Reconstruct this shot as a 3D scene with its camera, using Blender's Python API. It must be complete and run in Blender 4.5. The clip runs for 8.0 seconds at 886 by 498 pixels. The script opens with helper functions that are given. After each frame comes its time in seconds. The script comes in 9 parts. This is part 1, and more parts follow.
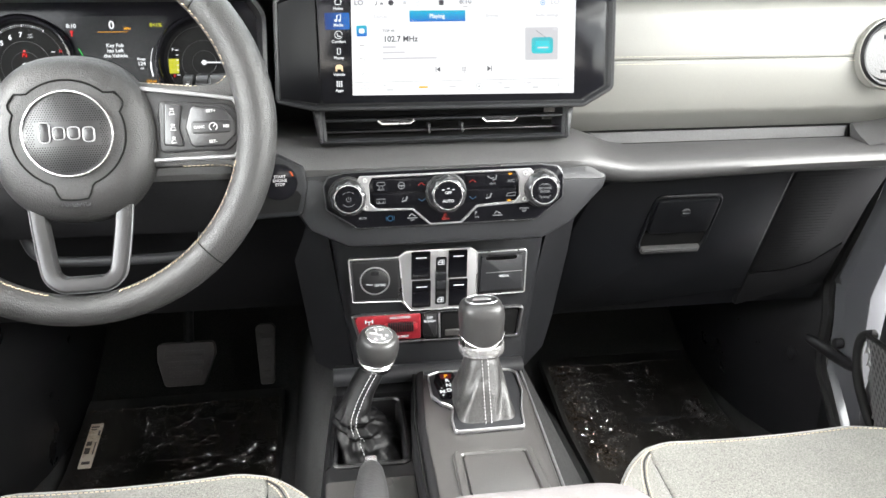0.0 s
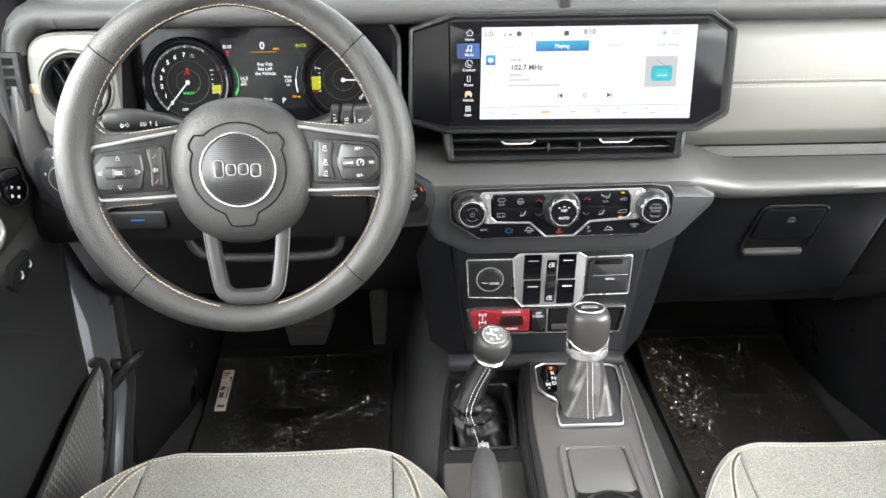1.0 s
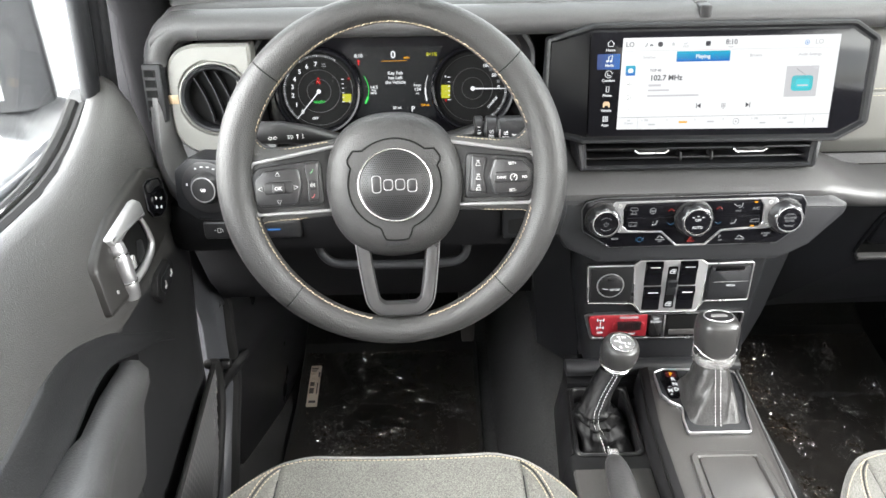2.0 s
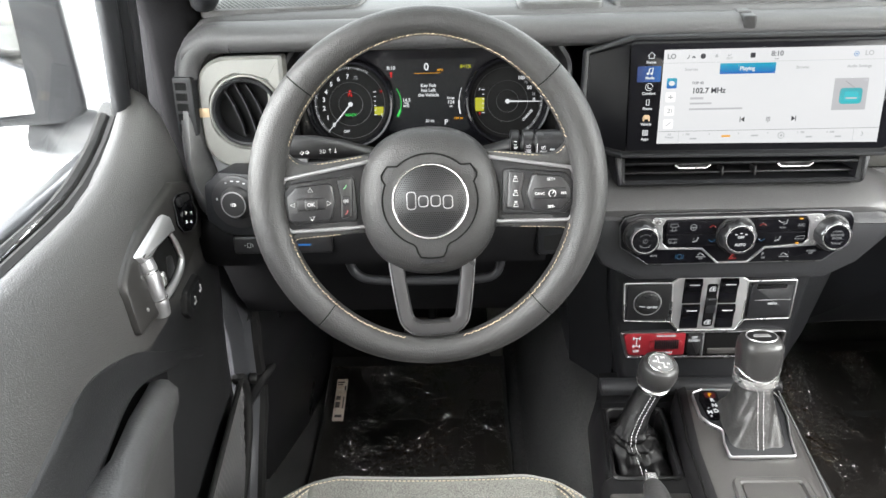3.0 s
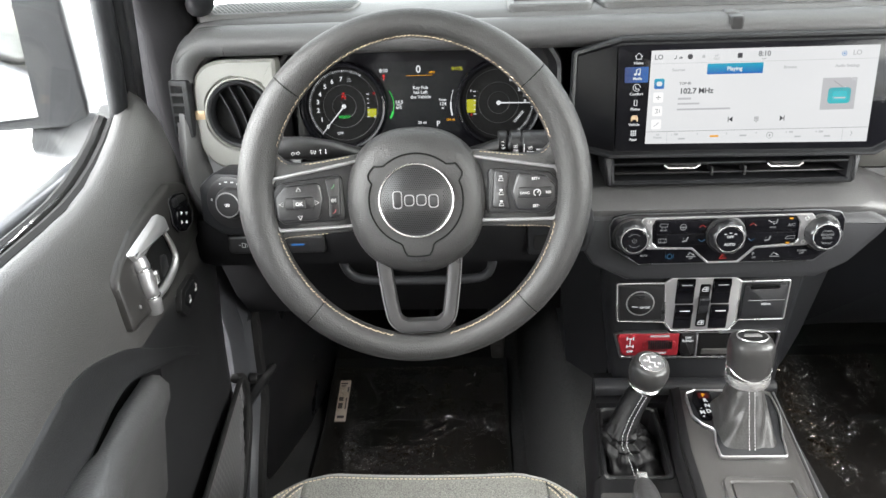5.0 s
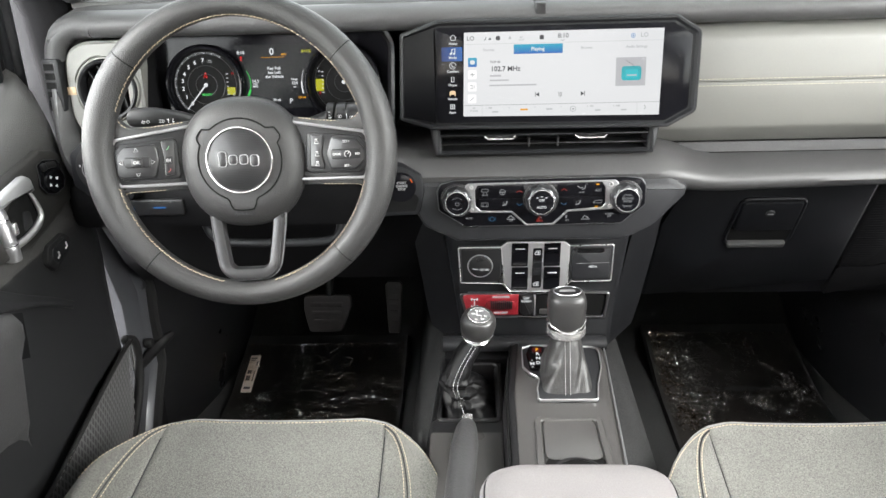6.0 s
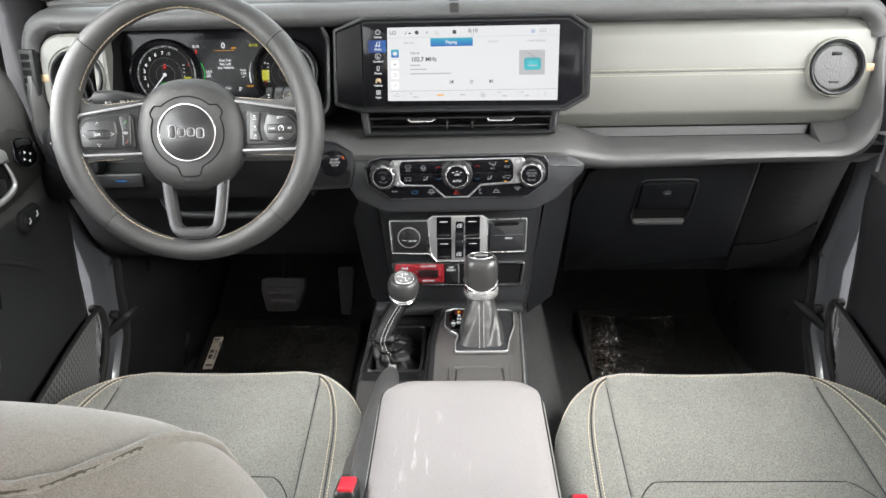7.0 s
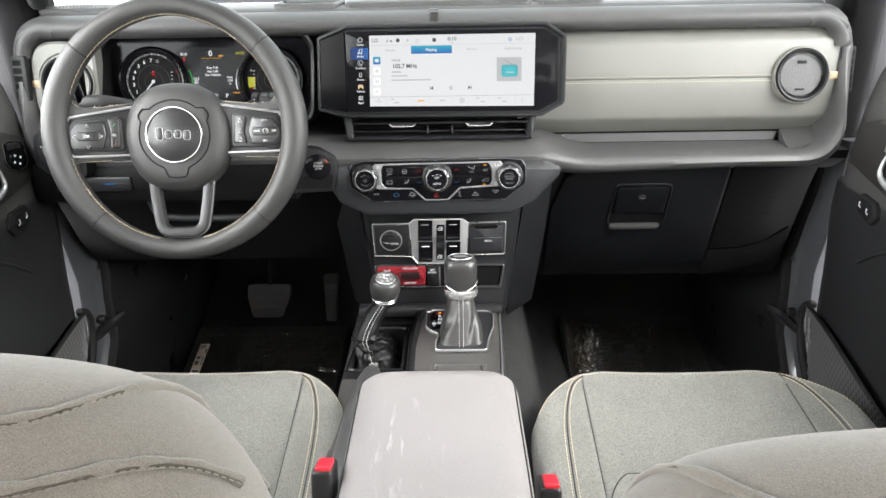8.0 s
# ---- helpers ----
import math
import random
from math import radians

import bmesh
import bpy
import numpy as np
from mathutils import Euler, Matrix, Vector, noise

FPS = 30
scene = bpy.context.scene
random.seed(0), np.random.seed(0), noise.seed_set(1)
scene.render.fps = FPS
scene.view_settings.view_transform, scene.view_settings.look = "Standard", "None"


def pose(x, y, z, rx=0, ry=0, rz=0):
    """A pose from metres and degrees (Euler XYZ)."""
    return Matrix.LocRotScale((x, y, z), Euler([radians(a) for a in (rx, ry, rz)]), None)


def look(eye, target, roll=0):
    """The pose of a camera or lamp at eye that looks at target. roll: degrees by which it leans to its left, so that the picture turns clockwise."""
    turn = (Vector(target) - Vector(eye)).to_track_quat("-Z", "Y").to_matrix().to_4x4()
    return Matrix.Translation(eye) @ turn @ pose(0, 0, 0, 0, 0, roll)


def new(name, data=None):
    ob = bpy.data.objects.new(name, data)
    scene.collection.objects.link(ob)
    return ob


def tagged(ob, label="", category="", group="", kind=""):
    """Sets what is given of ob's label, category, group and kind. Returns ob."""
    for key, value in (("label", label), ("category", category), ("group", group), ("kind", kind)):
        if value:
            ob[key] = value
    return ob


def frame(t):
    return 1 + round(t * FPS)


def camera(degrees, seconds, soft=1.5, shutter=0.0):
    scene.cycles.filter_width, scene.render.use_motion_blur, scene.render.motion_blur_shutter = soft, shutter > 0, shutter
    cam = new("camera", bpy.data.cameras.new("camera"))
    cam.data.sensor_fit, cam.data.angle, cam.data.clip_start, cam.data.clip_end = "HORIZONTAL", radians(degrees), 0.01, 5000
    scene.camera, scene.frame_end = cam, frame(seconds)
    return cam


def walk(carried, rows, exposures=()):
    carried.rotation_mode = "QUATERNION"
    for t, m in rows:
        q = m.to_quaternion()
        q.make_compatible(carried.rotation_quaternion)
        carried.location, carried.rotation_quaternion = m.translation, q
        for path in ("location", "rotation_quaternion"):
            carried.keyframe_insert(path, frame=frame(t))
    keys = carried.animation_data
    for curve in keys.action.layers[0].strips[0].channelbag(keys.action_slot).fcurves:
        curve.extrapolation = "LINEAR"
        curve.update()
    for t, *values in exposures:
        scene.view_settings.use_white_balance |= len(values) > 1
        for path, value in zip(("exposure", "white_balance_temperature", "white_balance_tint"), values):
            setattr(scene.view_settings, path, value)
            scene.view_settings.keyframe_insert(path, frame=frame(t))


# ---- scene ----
cam = camera(59.3, 8.0)
EXPO = 4.42
METRES, EYE, TILT, LEAN, TURN = 0.91, 0.83, -20.0, 0.0, -8.5
ROWS = [
    (0.0, 0.0, 0.0, 0.0, -0.0, 0.0, 0.0),
    (0.5, 0.012, -0.0198, 0.0858, 5.81, -3.31, -0.84),
    (1.0, -0.0429, -0.0903, 0.1308, 6.32, -6.27, -1.81),
    (1.5, -0.1337, -0.1318, 0.1494, 6.74, -7.36, -1.88),
    (2.0, -0.2043, -0.1126, 0.1663, 7.55, -7.75, -1.74),
    (3.5, -0.2271, -0.0872, 0.1746, 9.64, -7.0, -1.83),
    (4.0, -0.2273, -0.0865, 0.174, 10.05, -6.96, -1.72),
    (5.5, -0.0896, -0.1153, 0.1559, 10.49, -6.54, -1.7),
    (6.0, 0.0697, -0.1781, 0.1104, 10.37, -5.72, -1.88),
    (6.5, 0.1617, -0.2594, 0.0642, 10.13, -4.77, -2.02),
    (7.0, 0.2085, -0.3238, 0.0321, 9.67, -3.78, -2.15),
    (7.5, 0.2292, -0.3511, 0.0112, 9.16, -3.04, -2.23),
    (8.0, 0.2337, -0.3596, 0.0012, 8.97, -2.26, -2.17),
]
walk(cam, [(t, pose(-0.138, 0, EYE, TILT, LEAN, TURN) @ pose(METRES * x, METRES * y, METRES * z, 90 + pitch, roll, yaw)) for t, x, y, z, yaw, pitch, roll in ROWS],
     [(0.0, EXPO + 0.52), (0.7, EXPO + 0.46), (1.5, EXPO + 0.38), (2.0, EXPO + 0.36), (3.0, EXPO + 0.08), (5.5, EXPO), (8.0, EXPO)])

# ---- world and sun: bright overcast day ----
world = bpy.data.worlds.new("sky")
scene.world = world
world.use_nodes = True
wn, wl = world.node_tree.nodes, world.node_tree.links
sky = wn.new("ShaderNodeTexSky")
sky.sky_type, sky.sun_disc = "NISHITA", False
sky.sun_elevation, sky.sun_rotation = radians(45), radians(248)
soft_sky = wn.new("ShaderNodeHueSaturation")
soft_sky.inputs["Saturation"].default_value = 0.18
wl.new(sky.outputs[0], soft_sky.inputs["Color"])
warm_haze = wn.new("ShaderNodeVectorMath")
warm_haze.operation = "MULTIPLY"
warm_haze.inputs[1].default_value = (1.035, 1.0, 0.985)
wl.new(soft_sky.outputs[0], warm_haze.inputs[0])
wl.new(warm_haze.outputs[0], wn["Background"].inputs["Color"])
wn["Background"].inputs["Strength"].default_value = 0.15
sun_data = bpy.data.lights.new("sun", "SUN")
sun_data.energy, sun_data.angle, sun_data.color = 1.5, radians(75), (1.0, 0.97, 0.935)
sun = new("sun", sun_data)
sun.matrix_world = look((4.0, -1.6, 4.3), (0, 0, 0))


# ---- materials ----
def material(name, color, rough=0.5, metal=0.0, grain=0.0, grain_size=400.0, relief=0.0, blotch=0.12, blotch_size=9.0, coat=0.0, spec=0.5):
    """Plain procedural surface: blotches, fine grain and relief in object space (metres)."""
    m = bpy.data.materials.new(name)
    m.use_nodes = True
    n, l = m.node_tree.nodes, m.node_tree.links
    b = n["Principled BSDF"]
    b.inputs["Metallic"].default_value = metal
    b.inputs["Coat Weight"].default_value = coat
    b.inputs["Specular IOR Level"].default_value = spec
    tc = n.new("ShaderNodeTexCoord")
    big = n.new("ShaderNodeTexNoise")
    big.inputs["Scale"].default_value, big.inputs["Detail"].default_value = blotch_size, 4
    fine = n.new("ShaderNodeTexNoise")
    fine.inputs["Scale"].default_value, fine.inputs["Detail"].default_value = grain_size, 2
    l.new(tc.outputs["Object"], big.inputs["Vector"])
    l.new(tc.outputs["Object"], fine.inputs["Vector"])
    r1 = n.new("ShaderNodeMapRange")
    r1.inputs[3].default_value, r1.inputs[4].default_value = 1 - blotch, 1 + blotch
    l.new(big.outputs["Fac"], r1.inputs[0])
    r2 = n.new("ShaderNodeMapRange")
    r2.inputs[1].default_value, r2.inputs[2].default_value = 0.3, 0.7
    r2.inputs[3].default_value, r2.inputs[4].default_value = 1 - grain, 1 + grain
    l.new(fine.outputs["Fac"], r2.inputs[0])
    mul = n.new("ShaderNodeMath")
    mul.operation = "MULTIPLY"
    l.new(r1.outputs[0], mul.inputs[0])
    l.new(r2.outputs[0], mul.inputs[1])
    sc = n.new("ShaderNodeVectorMath")
    sc.operation = "SCALE"
    sc.inputs[0].default_value = color[:3]
    l.new(mul.outputs[0], sc.inputs["Scale"])
    l.new(sc.outputs[0], b.inputs["Base Color"])
    rr = n.new("ShaderNodeMapRange")
    rr.inputs[3].default_value, rr.inputs[4].default_value = max(rough - 0.08, 0.02), min(rough + 0.08, 1.0)
    l.new(big.outputs["Fac"], rr.inputs[0])
    l.new(rr.outputs[0], b.inputs["Roughness"])
    if relief:
        bump = n.new("ShaderNodeBump")
        bump.inputs["Strength"].default_value, bump.inputs["Distance"].default_value = min(relief, 1.0), 0.0006 * max(relief, 1)
        l.new(fine.outputs["Fac"], bump.inputs["Height"])
        l.new(bump.outputs[0], b.inputs["Normal"])
    return m


def glow(name, color, strength=1.0):
    m = bpy.data.materials.new(name)
    m.use_nodes = True
    b = m.node_tree.nodes["Principled BSDF"]
    b.inputs["Base Color"].default_value = (0.006, 0.006, 0.006, 1)
    b.inputs["Roughness"].default_value = 0.2
    b.inputs["Specular IOR Level"].default_value = 0.12
    b.inputs["Emission Color"].default_value = (*color, 1)
    b.inputs["Emission Strength"].default_value = strength * 2 ** (2.2 - EXPO)
    return m


def glass(name, tint=(1, 1, 1), rough=0.0, least=0.02, most=0.8):
    m = bpy.data.materials.new(name)
    m.use_nodes = True
    n, l = m.node_tree.nodes, m.node_tree.links
    n.remove(n["Principled BSDF"])
    t, g, mix, fr = n.new("ShaderNodeBsdfTransparent"), n.new("ShaderNodeBsdfGlossy"), n.new("ShaderNodeMixShader"), n.new("ShaderNodeLayerWeight")
    t.inputs[0].default_value = (*tint, 1)
    g.inputs["Roughness"].default_value = 0.02 + rough
    power, amount = n.new("ShaderNodeMath"), n.new("ShaderNodeMapRange")
    power.operation, power.inputs[1].default_value = "POWER", 4.0
    amount.inputs[3].default_value, amount.inputs[4].default_value = least, most
    fr.inputs["Blend"].default_value = 0.5
    l.new(fr.outputs["Facing"], power.inputs[0])
    l.new(power.outputs[0], amount.inputs[0])
    l.new(amount.outputs[0], mix.inputs[0])
    l.new(t.outputs[0], mix.inputs[1])
    l.new(g.outputs[0], mix.inputs[2])
    l.new(mix.outputs[0], n["Material Output"].inputs["Surface"])
    return m


def cloth(name, dark, light, scale=1400.0):
    """Heather cloth: short crossed threads of two greys."""
    m = bpy.data.materials.new(name)
    m.use_nodes = True
    n, l = m.node_tree.nodes, m.node_tree.links
    b = n["Principled BSDF"]
    b.inputs["Roughness"].default_value = 0.95
    b.inputs["Specular IOR Level"].default_value = 0.15
    b.inputs["Sheen Weight"].default_value = 0.25
    b.inputs["Sheen Roughness"].default_value = 0.5
    tc = n.new("ShaderNodeTexCoord")
    noises = []
    for k, stretch in enumerate(((1, 0.25, 1), (0.25, 1, 1))):
        mp = n.new("ShaderNodeMapping")
        mp.inputs["Scale"].default_value = stretch
        l.new(tc.outputs["Object"], mp.inputs["Vector"])
        t = n.new("ShaderNodeTexNoise")
        t.inputs["Scale"].default_value, t.inputs["Detail"].default_value = scale, 3
        l.new(mp.outputs[0], t.inputs["Vector"])
        noises.append(t)
    add = n.new("ShaderNodeMath")
    add.operation = "ADD"
    l.new(noises[0].outputs["Fac"], add.inputs[0])
    l.new(noises[1].outputs["Fac"], add.inputs[1])
    rng = n.new("ShaderNodeMapRange")
    rng.inputs[1].default_value, rng.inputs[2].default_value = 0.8, 1.2
    l.new(add.outputs[0], rng.inputs[0])
    big = n.new("ShaderNodeTexNoise")
    big.inputs["Scale"].default_value, big.inputs["Detail"].default_value = 14, 4
    l.new(tc.outputs["Object"], big.inputs["Vector"])
    ramp = n.new("ShaderNodeMix")
    ramp.data_type = "RGBA"
    ramp.inputs["A"].default_value, ramp.inputs["B"].default_value = (*dark, 1), (*light, 1)
    l.new(rng.outputs[0], ramp.inputs["Factor"])
    val = n.new("ShaderNodeMapRange")
    val.inputs[3].default_value, val.inputs[4].default_value = 0.82, 1.18
    l.new(big.outputs["Fac"], val.inputs[0])
    sc = n.new("ShaderNodeVectorMath")
    sc.operation = "SCALE"
    l.new(ramp.outputs["Result"], sc.inputs[0])
    l.new(val.outputs[0], sc.inputs["Scale"])
    l.new(sc.outputs[0], b.inputs["Base Color"])
    bump = n.new("ShaderNodeBump")
    bump.inputs["Strength"].default_value, bump.inputs["Distance"].default_value = 0.6, 0.0008
    l.new(add.outputs[0], bump.inputs["Height"])
    l.new(bump.outputs[0], b.inputs["Normal"])
    return m


M_PAD = material("soft_grey_dash_skin", (0.041, 0.041, 0.041), 0.45, grain=0.14, grain_size=700, relief=0.5, spec=0.4)
M_TOP = material("soft_grey_top_pad", (0.044, 0.0442, 0.0445), 0.5, grain=0.14, grain_size=700, relief=0.5, spec=0.35)
M_PANEL = material("light_grey_stitched_skin", (0.118, 0.118, 0.108), 0.45, grain=0.05, grain_size=900, relief=0.25, blotch=0.05, spec=0.45)
M_DARK = material("dark_moulded_plastic", (0.0085, 0.0089, 0.0099), 0.46, grain=0.15, grain_size=900, relief=0.4, spec=0.2)
M_DOOR = material("door_skin", (0.037, 0.0364, 0.0355), 0.42, grain=0.16, grain_size=700, relief=1.0, spec=0.5)
M_ARM = material("armrest_skin", (0.036, 0.036, 0.0365), 0.42, grain=0.15, grain_size=420, relief=0.8)
# black lower plastic, also carries the shade where the door curves under
M_DOORLOW = material("lower_door_plastic", (0.0135, 0.0138, 0.0145), 0.34, grain=0.15, grain_size=600, relief=0.5)
M_KNOB = material("knob_leather", (0.028, 0.0278, 0.0275), 0.34, grain=0.12, grain_size=900, relief=0.4, spec=0.55)
M_WELL = material("matt_black_well", (0.006, 0.006, 0.0065), 0.6, grain=0.15, spec=0.07)
M_PLATE = material("satin_black_plate", (0.017, 0.0163, 0.0155), 0.38, grain=0.12, grain_size=800, relief=0.35, spec=0.4)
M_KICK = material("satin_black_kick_panel", (0.0095, 0.0097, 0.0105), 0.30, grain=0.1, grain_size=800, relief=0.3, spec=0.6)
M_GLOVE = material("near_black_moulded_plastic", (0.0052, 0.0056, 0.0068), 0.46, grain=0.15, grain_size=900, relief=0.4, spec=0.2)
M_PEDAL = material("worn_pedal_rubber", (0.030, 0.026, 0.025), 0.6, grain=0.2)
M_SPOKEMETAL = material("dark_satin_spoke", (0.034, 0.034, 0.0345), 0.30, metal=0.4)
M_BLACK = material("black_plastic", (0.009, 0.009, 0.0095), 0.42, grain=0.1, spec=0.35)
M_GLOSS = material("gloss_black", (0.004, 0.004, 0.005), 0.12, blotch=0.05, spec=0.12)
# near black: black parts and joints, also the shade of recesses put into colour
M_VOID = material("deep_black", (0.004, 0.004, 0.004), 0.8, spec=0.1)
M_LEATHER = material("wheel_leather", (0.0200, 0.0199, 0.0197), 0.44, grain=0.14, grain_size=750, relief=1.0, spec=0.36)
M_BOOT = material("boot_leather", (0.034, 0.0338, 0.0332), 0.42, grain=0.2, grain_size=420, relief=0.8, spec=0.5)
M_CRUMPLED = material("glossy_black_boot", (0.0055, 0.0055, 0.0058), 0.40, grain=0.2, grain_size=420, relief=0.6, spec=0.18)
M_SATIN = material("satin_silver", (0.70, 0.70, 0.70), 0.27, metal=0.85, grain=0.05)
M_GREYMETAL = material("dark_satin_bezel", (0.26, 0.26, 0.265), 0.36, metal=0.7)
M_BEZEL = material("satin_bezel", (0.46, 0.46, 0.465), 0.34, metal=0.75)
M_SMOKE = material("smoked_metal", (0.17, 0.17, 0.175), 0.28, metal=0.9)
M_CHAR = material("charcoal_moulded_plastic", (0.016, 0.0165, 0.018), 0.45, grain=0.15, grain_size=800, relief=0.35, spec=0.3)
M_CHROME = material("chrome", (0.9, 0.9, 0.9), 0.16, metal=1.0, blotch=0.03)
M_PRINT = material("faded_grey_print", (0.36, 0.36, 0.36), 0.6)
M_SPOKE = material("spoke_plastic", (0.0105, 0.0105, 0.0112), 0.34, grain=0.1, grain_size=800, relief=0.2)
M_LID = material("grey_armrest_vinyl", (0.150, 0.142, 0.140), 0.5, grain=0.08, grain_size=650, relief=0.4, spec=0.3)
M_CONSOLE = material("console_plastic", (0.047, 0.0455, 0.044), 0.30, grain=0.12, grain_size=800, relief=0.35, spec=0.6)
M_CARPET = material("black_carpet", (0.034, 0.0345, 0.0345), 0.95, grain=0.6, grain_size=700, relief=1.0, blotch=0.35, spec=0.1)
M_MAT = material("black_mat_under_film", (0.02, 0.0195, 0.0195), 0.6, grain=0.3, grain_size=600, relief=0.5)
M_PAINT = material("silver_grey_paint", (0.054, 0.056, 0.061), 0.35, metal=0.2, coat=0.4)
# bonnet paint made far paler than the body, with the glare put in
M_HOOD = material("glare_pale_paint", (0.62, 0.63, 0.65), 0.6, blotch=0.15)
M_RUBBER = material("black_rubber", (0.009, 0.009, 0.009), 0.7, spec=0.2)
M_RED = material("red_trim", (0.2, 0.012, 0.018), 0.35)
M_REDBTN = material("red_release_button", (0.36, 0.012, 0.022), 0.35)
M_WHITE = material("white_print", (0.75, 0.75, 0.75), 0.5)
M_PAPER = material("printed_paper", (0.75, 0.66, 0.58), 0.7)
M_INK = material("ink", (0.12, 0.1, 0.1), 0.7)
M_TAN = material("bronze_accent", (0.33, 0.24, 0.15), 0.45, metal=0.5)
M_THREAD = material("tan_thread", (0.46, 0.39, 0.28), 0.8)
M_RIMTHREAD = material("rim_thread", (0.36, 0.29, 0.20), 0.8)
M_GREYTHREAD = material("light_grey_thread", (0.62, 0.62, 0.62), 0.8)
M_CLOTH = cloth("heather_seat_cloth", (0.060, 0.060, 0.0545), (0.168, 0.168, 0.153))
M_CLOTHB = cloth("bolster_seat_cloth", (0.066, 0.060, 0.052), (0.128, 0.118, 0.103), 3000.0)
M_SEAM = material("shaded_seam_cloth", (0.042, 0.038, 0.032), 0.9, grain=0.3, spec=0.1)
M_SEATTHREAD = material("grey_brown_thread", (0.115, 0.106, 0.09), 0.8)
# unseen roof lining, its paleness chosen for the light it bounces
M_ROOF = material("headliner", (0.50, 0.49, 0.475), 0.9, grain=0.1)
M_SNOW = material("snowy_ground", (0.78, 0.79, 0.8), 0.8, blotch=0.1, blotch_size=0.6)
M_MIRROR = material("mirror_silver", (0.9, 0.9, 0.9), 0.02, metal=1.0, blotch=0.0)
M_GLASS = glass("clear_glass", (0.93, 0.95, 0.94))
# rear glass kept nearly clear so that light enters from behind
M_TINT = glass("rear_light_glass", (0.80, 0.79, 0.77))
# tint added to hold back daylight through the windscreen
M_SCREENGLASS = glass("dimming_windscreen_glass", (0.60, 0.62, 0.61))
M_SCREENW = glow("lit_white_screen", (0.82, 0.835, 0.85), 0.2)
M_SCREENB = glow("lit_blue", (0.015, 0.24, 0.62), 0.2)
M_SCREENC = glow("lit_cyan", (0.04, 0.55, 0.62), 0.2)
M_SCREENG = glow("lit_pale_grey", (0.6, 0.62, 0.64), 0.2)
M_SCREENT = glow("lit_dark_text", (0.05, 0.05, 0.06), 0.2)
M_LWHITE = glow("lit_white_mark", (0.85, 0.88, 0.9), 0.19)
M_LGREEN = glow("lit_green", (0.05, 0.8, 0.12), 0.16)
M_LRED = glow("lit_red", (0.9, 0.02, 0.02), 0.16)
M_LYELLOW = glow("lit_yellow", (0.6, 0.6, 0.02), 0.16)
M_LAMBER = glow("lit_amber", (0.95, 0.42, 0.02), 0.2)
M_LORANGE = glow("lit_orange", (0.95, 0.16, 0.03), 0.16)
M_LBLUE = glow("lit_blue_mark", (0.05, 0.3, 0.9), 0.12)
M_DIMRED = glow("dim_red_mark", (0.3, 0.03, 0.03), 0.05)
M_PHONEGREEN = material("faded_green_print", (0.10, 0.26, 0.12), 0.6)
M_PHONERED = material("faded_red_print", (0.22, 0.05, 0.05), 0.6)
M_TRIMDARK = material("dark_satin_trim", (0.095, 0.096, 0.1), 0.28, metal=0.85)
M_LDIM = glow("dim_lit_white", (0.5, 0.52, 0.54), 0.10)
M_LDIMBLUE = glow("dim_lit_blue", (0.06, 0.22, 0.42), 0.07)
M_LDIMRED = glow("dim_lit_red", (0.62, 0.05, 0.04), 0.10)
M_CLUSTER = glow("dim_lit_display", (0.03, 0.035, 0.045), 0.035)
M_SCREENM = glow("lit_grey_text", (0.20, 0.21, 0.22), 0.2)
M_SCREENF = glow("lit_faint_text", (0.52, 0.53, 0.55), 0.2)
M_SCREENX = glow("lit_bright_button", (1.0, 1.0, 1.0), 0.215)
M_SIDEGLOSS = material("dark_side_glass", (0.0035, 0.0035, 0.004), 0.25, blotch=0.05, spec=0.03)


def lit_blend(name, low, high, strength, axis):
    """A lit patch of a screen that runs from one colour to another."""
    m = glow(name, low, strength)
    n, l = m.node_tree.nodes, m.node_tree.links
    co, sp, mx = n.new("ShaderNodeTexCoord"), n.new("ShaderNodeSeparateXYZ"), n.new("ShaderNodeMix")
    mx.data_type = "RGBA"
    mx.inputs["A"].default_value, mx.inputs["B"].default_value = (*low, 1), (*high, 1)
    l.new(co.outputs["Generated"], sp.inputs[0])
    l.new(sp.outputs[axis], mx.inputs["Factor"])
    l.new(mx.outputs["Result"], n["Principled BSDF"].inputs["Emission Color"])
    return m


M_TABBLUE = lit_blend("lit_tab_blue", (0.006, 0.12, 0.50), (0.0, 0.40, 0.56), 0.2, "Z")
M_TILEBLUE = lit_blend("lit_tile_blue", (0.004, 0.03, 0.17), (0.006, 0.12, 0.42), 0.2, "X")
M_RADIO = lit_blend("lit_radio_teal", (0.02, 0.50, 0.55), (0.05, 0.42, 0.46), 0.2, "Z")


